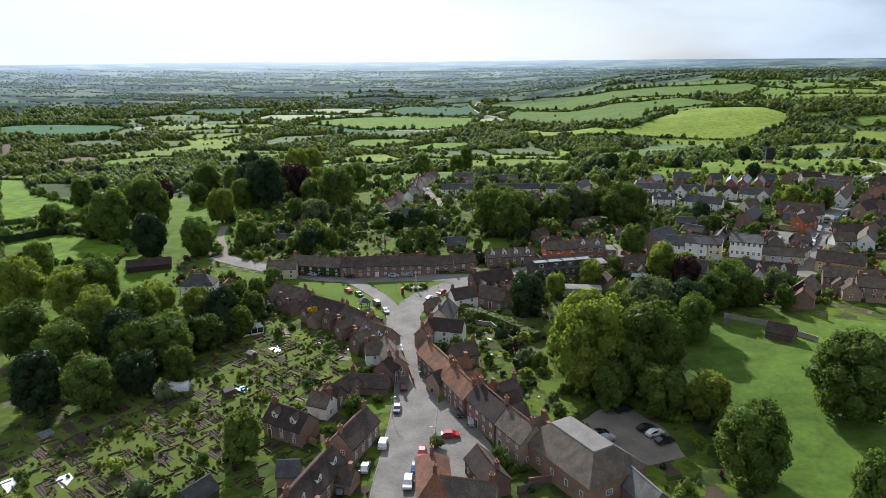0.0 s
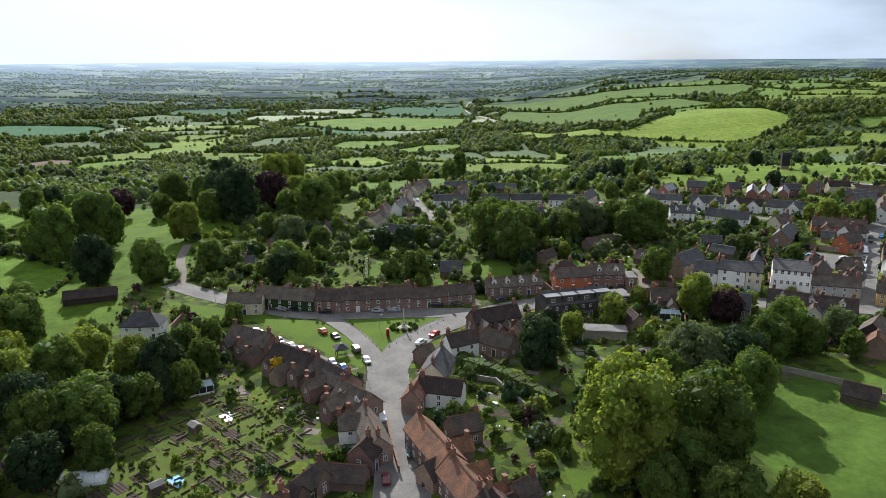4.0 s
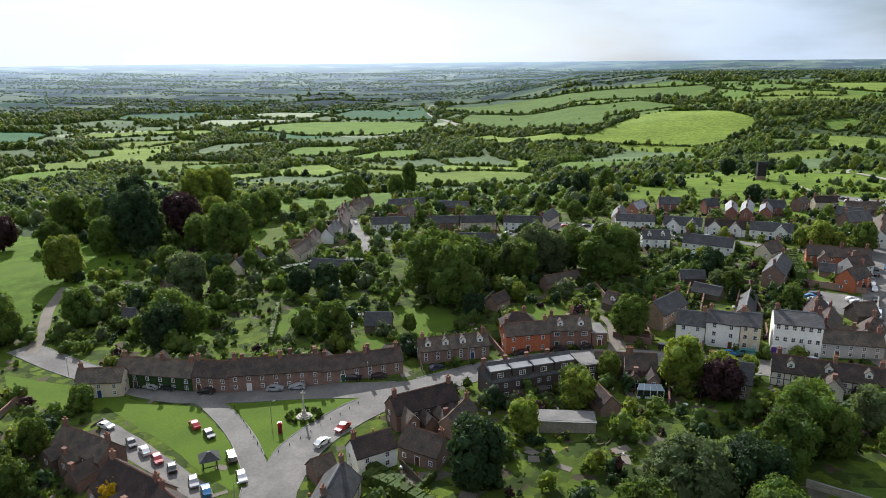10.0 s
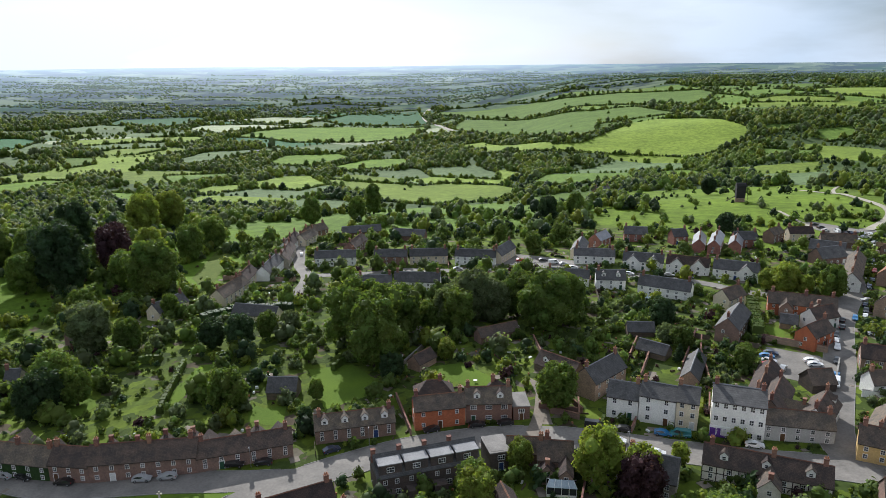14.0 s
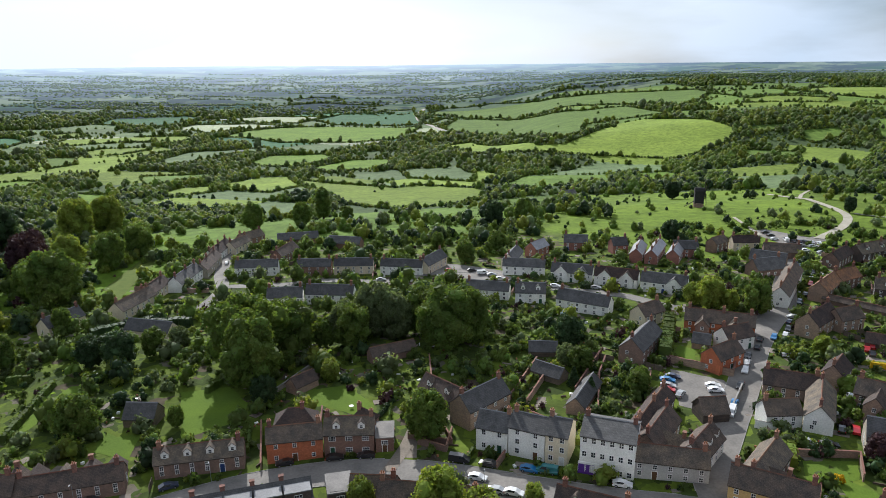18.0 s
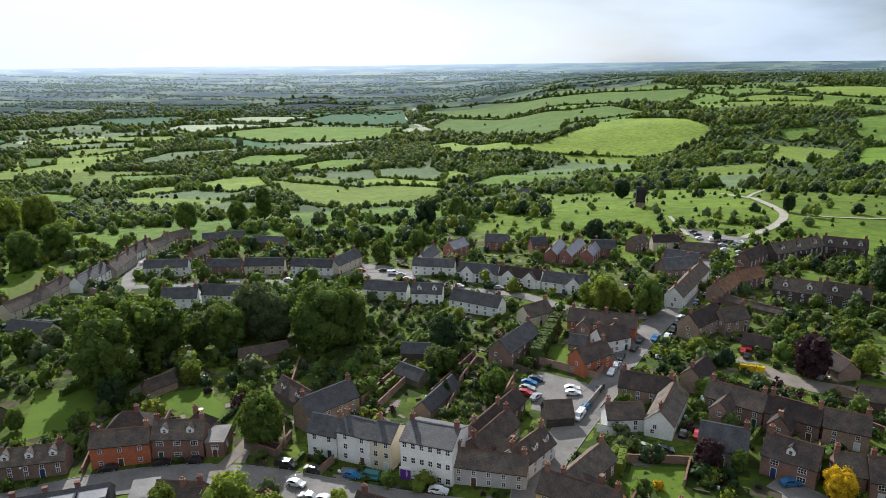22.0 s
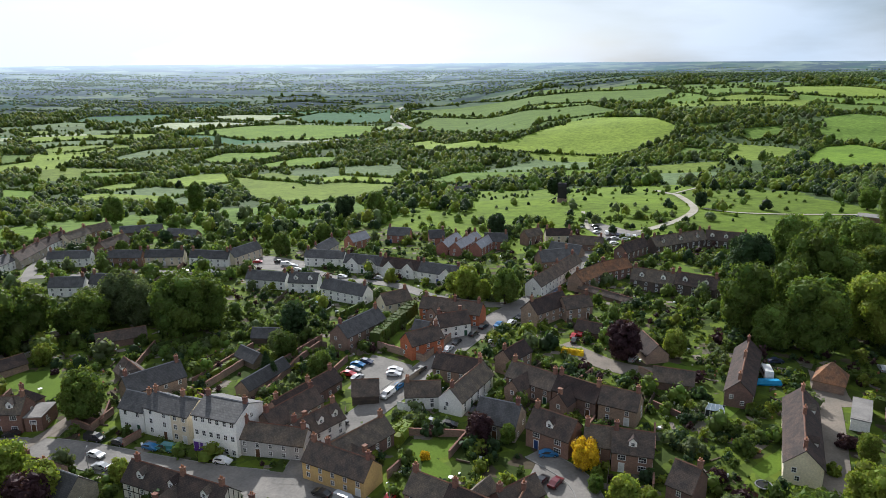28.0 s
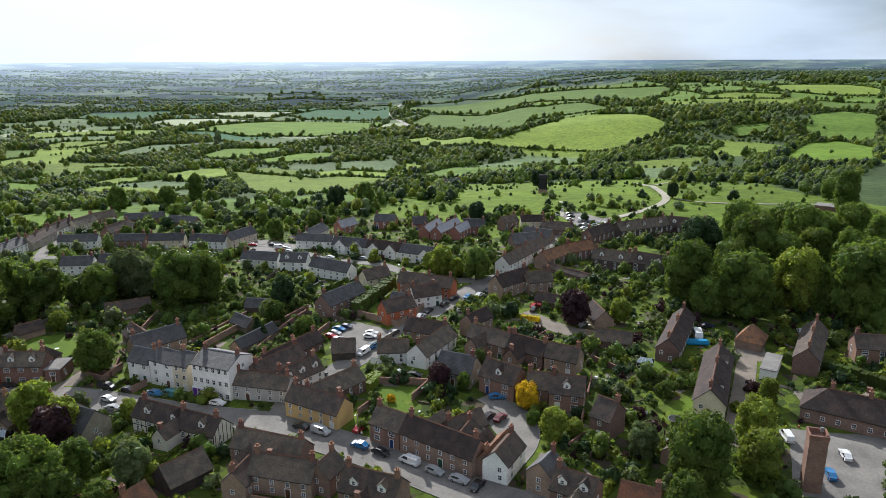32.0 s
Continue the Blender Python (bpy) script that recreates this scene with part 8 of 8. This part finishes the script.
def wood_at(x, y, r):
    # past 900 m lighter leaf colours replace the dark ones, imitating haze
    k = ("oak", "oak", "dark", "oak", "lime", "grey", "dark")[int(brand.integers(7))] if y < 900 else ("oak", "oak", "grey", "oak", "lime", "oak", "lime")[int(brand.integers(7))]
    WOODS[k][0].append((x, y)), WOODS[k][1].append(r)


def belt(thick, *points):
    """A belt of trees along a hedge line, several rows deep."""
    for a, b in zip(points, points[1:]):
        a, b = np.array(a, float), np.array(b, float)
        dist = 0.5 * (a[1] + b[1])
        size = 4.0 if dist < 1400 else 6.0
        length = np.hypot(*(b - a))
        n = int(length / (size * 1.5) * thick)
        side = np.array([-(b - a)[1], (b - a)[0]]) / max(length, 1)
        for _ in range(n):
            p = a + (b - a) * brand.random() + side * brand.normal() * size * 0.8 * thick
            wood_at(p[0], p[1], size * brand.uniform(0.5, 1.25))


belt(2.5, (129, 598), (148, 557), (179, 564), (187, 512))
belt(2.5, (-68, 552), (-40, 554), (-15, 577), (19, 660))
belt(2, (18, 523), (59, 530), (94, 541), (118, 501))
# the nearer woods
belt(2, (373, 617), (444, 643), (478, 583))
belt(2.5, (69, 493), (101, 476), (125, 479), (149, 537), (179, 555), (199, 635))
belt(3, (-100, 508), (-71, 485), (-63, 499))
belt(3, (-197, 512), (-201, 558), (-182, 569), (-180, 629), (-169, 666))
belt(3, (-150, 434), (-132, 441), (-109, 448), (-84, 455), (-64, 464))
belt(2, (28, 514), (54, 490), (79, 493), (96, 479))
belt(2.5, (-385, 642), (-347, 662), (-229, 501), (-243, 577))


def hedge_rows():
    """Hedges with standing trees along the field edges, closed woods, scrub on the common and single trees."""
    crops = np.array(CROP_OF)
    for _, corners in FIELDS:
        if corners[:, 1].mean() < 290:
            continue
        for (x0, y0), (x1, y1) in zip(corners, np.roll(corners, -1, 0)):
            length, bare = math.hypot(x1 - x0, y1 - y0), brand.random() < 0.12
            size = 1.1 + 0.00085 * (y0 + y1) / 2
            n = max(2, int(length / (size * 1.15)))
            for i in range(n):
                t = (i + brand.random()) / n
                x, y = x0 + (x1 - x0) * t + brand.normal() * size * 0.35, y0 + (y1 - y0) * t + brand.normal() * size * 0.35
                if not is_free(x, y) or (bare and brand.random() < 0.7):
                    continue
                wood_at(x, y, size * brand.uniform(0.7, 1.1) if brand.random() < 0.9 else size * brand.uniform(1.6, 2.9))
    for step, lo, hi in ((7.0, 330, 900), (8.5, 900, 1500), (11.5, 1500, 2150), (14.0, 2150, 2700)):
        gx, gy = np.meshgrid(np.arange(-0.78 * hi, 0.78 * hi, step) + 80, np.arange(100 + lo * 0.6, 100 + hi, step))
        x, y = (gx + brand.uniform(-0.45, 0.45, gx.shape) * step).ravel(), (gy + brand.uniform(-0.45, 0.45, gx.shape) * step).ravel()
        d, a = np.hypot(x - 80, y - 100), np.abs(np.arctan2(x - 80, y - 100))
        keep = (d >= lo) & (d < hi) & (a < 0.70)
        x, y, d = x[keep], y[keep], d[keep]
        own, gap = field_at(x, y)
        crop, dice = crops[own], brand.random(len(x))
        beyond, _ = field_at(80 + (x - 80) * (1 + 50 / 1000), 100 + (y - 100) * (1 + 50 / 1000))
        verge = (beyond < len(FIELDS)) & (d > 500)
        open_land = np.sin(0.021 * x + 1.3) * np.sin(0.017 * y + 0.4) + 0.5 * np.sin(0.05 * x) * np.sin(0.043 * y)
        closed = (crop == "wood") & (dice < np.where(open_land > -0.3, 0.82, 0.12))
        hedge = (own >= len(FIELDS)) & (gap < step * 0.3) & (crop != "garden") & (crop != "rough") & (dice < 0.8)
        scrub = (crop == "rough") & (dice < 0.15)
        alone = (dice > 0.9975) & (crop != "garden") & (crop != "rough")
        for k in np.nonzero(closed | hedge | scrub | alone)[0]:
            if not is_free(x[k], y[k]):
                continue
            s = step * brand.uniform(0.46, 0.74) * (1.3 if brand.random() < 0.12 else 1.0) * (0.5 if verge[k] else 1.0)
            if scrub[k]:
                s = brand.uniform(0.7, 2.1) if brand.random() < 0.8 else brand.uniform(2.4, 4.2)
            elif hedge[k] and not closed[k]:
                s = step * brand.uniform(0.2, 0.32) if brand.random() < 0.7 else step * brand.uniform(0.35, 0.5)
            wood_at(x[k], y[k], s)


hedge_rows()
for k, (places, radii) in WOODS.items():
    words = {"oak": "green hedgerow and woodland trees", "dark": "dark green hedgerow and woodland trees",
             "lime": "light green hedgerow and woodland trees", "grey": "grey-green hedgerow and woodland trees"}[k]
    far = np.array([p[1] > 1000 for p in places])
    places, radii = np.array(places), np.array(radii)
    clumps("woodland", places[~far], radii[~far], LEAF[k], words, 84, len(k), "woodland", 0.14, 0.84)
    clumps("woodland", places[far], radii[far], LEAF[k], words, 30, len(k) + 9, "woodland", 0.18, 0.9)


def far_woods():
    """Woods and hedges out on the far plain, with haze put into their leaves as emission."""
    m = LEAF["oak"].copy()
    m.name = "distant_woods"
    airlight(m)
    g = np.random.default_rng(77)
    places, radii = [], []
    for _ in range(210):
        a, d = math.radians(g.uniform(-40, 42)), 2600 + 1650 * g.random() ** 0.75
        run, turn, deep = g.uniform(150, 900), g.normal() * 0.08, g.choice((5, 5, 12, 60))
        n = int(run / 9 * (2 if deep > 50 else 1))
        for i in range(n):
            t = (g.random() - 0.5) * run
            places.append((80 + d * math.sin(a) + t * math.cos(turn) + g.normal() * 6, 100 + d * math.cos(a) + t * math.sin(turn) + g.normal() * deep))
            radii.append(g.uniform(4.5, 8.5) * (1.15 - 0.45 * (d - 2600) / 1650))
    clumps("distant_woodland", places, radii, m, "blue-green distant woods and hedges with painted haze", 5, 5, squash=0.55)


far_woods()


# ---- garden planting: low shrubs and beds past counting ----
def planting():
    spots = {k: ([], []) for k in ("hedge", "lime", "grey", "oak", "dark", "copper")}
    g = random.Random(9)
    for tries in range(9500):
        x, y = (g.uniform(-110, 300), g.uniform(100, 470)) if tries < 6000 else (g.uniform(85, 290), g.uniform(205, 400))
        if x > 62 and y < 208 and x < 200:
            continue
        if abs(x + 18) < 32 and 205 < y < 250:
            continue
        if x < -25 and y < 200 and g.random() < 0.75:
            continue
        if not is_free(x, y) or (y > 330 and g.random() < 0.45):
            continue
        k = g.choice(("hedge", "hedge", "dark", "lime", "grey", "oak", "copper", "dark"))
        spots[k][0].append((x, y)), spots[k][1].append(g.uniform(0.4, 1.2) if g.random() < 0.82 else g.uniform(1.2, 2.4))
    for k, (places, radii) in spots.items():
        clumps("garden_planting", places, radii, LEAF[k], {"hedge": "dense green garden shrubs and hedging", "lime": "light green garden shrubs",
               "grey": "grey-green flowering garden shrubs", "oak": "mid-green garden bushes", "dark": "dark green garden bushes", "copper": "dark red-leaved garden bushes"}[k], 46, 40 + len(k), "shrubs", 0.27, 0.62)


planting()


def garden_trees():
    """Small fruit trees, tall shrubs and hedge lines that fill the back gardens, past counting."""
    spots = {k: ([], []) for k in ("hedge", "lime", "grey", "oak", "dark")}
    g = random.Random(19)

    def put(x, y, r, k):
        if is_free(x, y) and not (x > 62 and y < 208 and x < 200) and not (abs(x + 18) < 32 and 205 < y < 250):
            spots[k][0].append((x, y)), spots[k][1].append(r)
            return True
        return False

    for tries in range(1680):
        x, y = g.uniform(-110, 300), g.uniform(110, 480)
        west = tries > 1450
        if west:
            x, y = g.uniform(-110, 75), g.uniform(280, 480)
        if x < -25 and y < 200 and g.random() < 0.9:
            continue
        k = g.choice(("hedge", "dark", "lime", "grey", "oak", "oak", "hedge"))
        if put(x, y, g.uniform(2.4, 4.6) if west else g.uniform(1.4, 3.3), k):
            for _ in range(g.randrange(4)):
                put(x + g.gauss(0, 2.6), y + g.gauss(0, 2.6), g.uniform(0.8, 2.0), k if g.random() < 0.6 else "oak")
    for _ in range(1100):
        x, y = g.uniform(-100, -28), g.uniform(112, 205)
        inside = -100 + (y - 112) * 0.68 < x < -44 + max(0, y - 140) * 0.35
        if inside and min((x - h[0]) ** 2 + (y - h[1]) ** 2 - h[2] ** 2 for h in HOUSES) > 4:
            k = g.choice(("hedge", "lime", "grey", "oak", "lime"))
            spots[k][0].append((x, y)), spots[k][1].append(g.uniform(0.25, 0.6) if g.random() < 0.9 else g.uniform(0.8, 1.6))
    for x, y, turn, length, depth, low in SPECS:
        if low or y > 430:
            continue
        a = radians(turn)
        for back in (1, -1):
            for _ in range(max(1, int(length / 9))):
                off, k, r = g.uniform(-length / 2, length / 2), g.choice(("hedge", "lime", "dark", "oak")), g.uniform(0.6, 1.1)
                for i in range(g.randrange(6, 20)):
                    d = back * (depth / 2 + 3 + i * 0.95)
                    px, py = x + math.cos(a) * off - math.sin(a) * d, y + math.sin(a) * off + math.cos(a) * d
                    if not is_free(px, py):
                        break
                    put(px, py, r * g.uniform(0.85, 1.15), k)
    for k, (places, radii) in spots.items():
        clumps("garden_trees", places, radii, LEAF[k], {"hedge": "mid-green small garden trees and hedges", "lime": "light green small garden trees", "grey": "pale grey-green small garden trees",
               "oak": "leafy green fruit trees and tall shrubs", "dark": "dark evergreen small garden trees"}[k], 95, 60 + len(k), "trees", 0.16, 0.8)


garden_trees()


def garden_clutter():
    """Paving slabs, boards, pots, tables and other odds and ends lying about in gardens and on the allotments."""
    g = random.Random(23)
    sets = {"paving": (Shape(), GRAVEL, "pale paving slabs and paths in gardens"), "boards": (Shape(), WOOD_POST, "weathered boards, canes and frames lying about"),
            "pots": (Shape(), POT, "clay pots and red garden odds and ends"), "white_things": (Shape(), FRAME, "white garden furniture, tubs and sheets")}
    for _ in range(6500):
        plot = g.random() < 0.16
        x, y = (g.uniform(-100, -28), g.uniform(112, 200)) if plot else (g.uniform(-60, 290), g.uniform(150, 430))
        if x > 58 and y < 208:
            continue
        if not plot and (not is_free(x, y) or min((x - h[0]) ** 2 + (y - h[1]) ** 2 - h[2] ** 2 for h in HOUSES) > 260):
            continue
        k = g.choice(("boards", "boards", "boards", "boards", "boards", "boards", "boards", "boards", "pots", "boards")) if plot else g.choice(("paving", "paving", "paving", "boards", "boards", "pots", "pots", "white_things"))
        w, l, h = {"paving": (g.uniform(0.6, 2.6), g.uniform(0.6, 4.0), 0.05), "boards": (g.uniform(0.08, 0.3), g.uniform(0.8, 3.6), g.uniform(0.08, 0.5)),
                   "pots": (0.35, 0.4, 0.45), "white_things": (g.uniform(0.2, 0.8), g.uniform(0.3, 1.1), g.uniform(0.2, 0.6))}[k]
        a, z = (radians(47) + g.gauss(0, 0.1) + g.choice((0, math.pi / 2))) if plot else g.uniform(0, 3.1), ground_z(x, y)
        ca, sa = math.cos(a), math.sin(a)
        c = [(x + p * l / 2 * ca - q * w / 2 * sa, y + p * l / 2 * sa + q * w / 2 * ca) for p, q in ((-1, -1), (1, -1), (1, 1), (-1, 1))]
        sets[k][0].add([(*p, z - 0.2) for p in c] + [(*p, z + h + 0.04) for p in c], [(0, 1, 5, 4), (1, 2, 6, 5), (2, 3, 7, 6), (3, 0, 4, 7), (4, 5, 6, 7)])
    for k, (s, m, label) in sets.items():
        tagged(new("garden_" + k, s.mesh(k, m)), label, "garden clutter", kind="stuff")


garden_clutter()


# ---- garden boundaries running back from the houses ----
def garden_fences():
    g = random.Random(17)
    count = 0
    for x, y, turn, length, depth, low in SPECS:
        if low or y > 470 or count > 95:
            continue
        a = radians(turn)
        ux, uy = (math.cos(a), math.sin(a)), (-math.sin(a), math.cos(a))
        for side in (-1, 1):
            for back in (1, -1):
                if g.random() < 0.45:
                    continue
                n = g.randrange(6, 16)
                pts = [(x + ux[0] * side * (length / 2 + 0.3) + uy[0] * back * (depth / 2 + 1.2 + k), y + ux[1] * side * (length / 2 + 0.3) + uy[1] * back * (depth / 2 + 1.2 + k)) for k in range(n)]
                good = []
                for p in pts:
                    if not is_free(*p):
                        break
                    good.append(p)
                if len(good) > 4:
                    count += 1
                    kind = g.random()
                    if kind < 0.4:
                        garden_wall("brick", g.uniform(1.4, 1.9), good[0], good[-1])
                    elif kind < 0.75:
                        board_fence(good[0], good[-1])
                    else:
                        hedge(g.choice(("hedge", "hedge", "lime")), g.uniform(1.0, 1.6), g.uniform(1.3, 2.1), good[0], good[-1])


def board_fence(a, b):
    L, turn = math.dist(a, b), math.degrees(math.atan2(b[1] - a[1], b[0] - a[0]))
    ob = new("board_fence", None)
    ob.matrix_basis = pose(a[0], a[1], 0, 0, 0, turn)
    n = max(2, int(L / 1.9))
    for i in range(n):
        t0, t1 = i / n, (i + 1) / n
        z = min(ground_z(a[0] + (b[0] - a[0]) * t, a[1] + (b[1] - a[1]) * t) for t in (t0, t1))
        part("fence_panel", Shape().box(L * t0 + 0.06, -0.03, z - 0.1, L * t1 - 0.06, 0.03, z + 1.7).mesh("fence_panel", WALLS["wood"]), ob)
        part("post", Shape().box(L * t0 - 0.05, -0.06, z - 0.3, L * t0 + 0.05, 0.06, z + 1.8).mesh("post", WOOD_POST), ob)
    return tagged(ob, "weathered close-boarded wooden garden fence", "fence")


garden_fences()
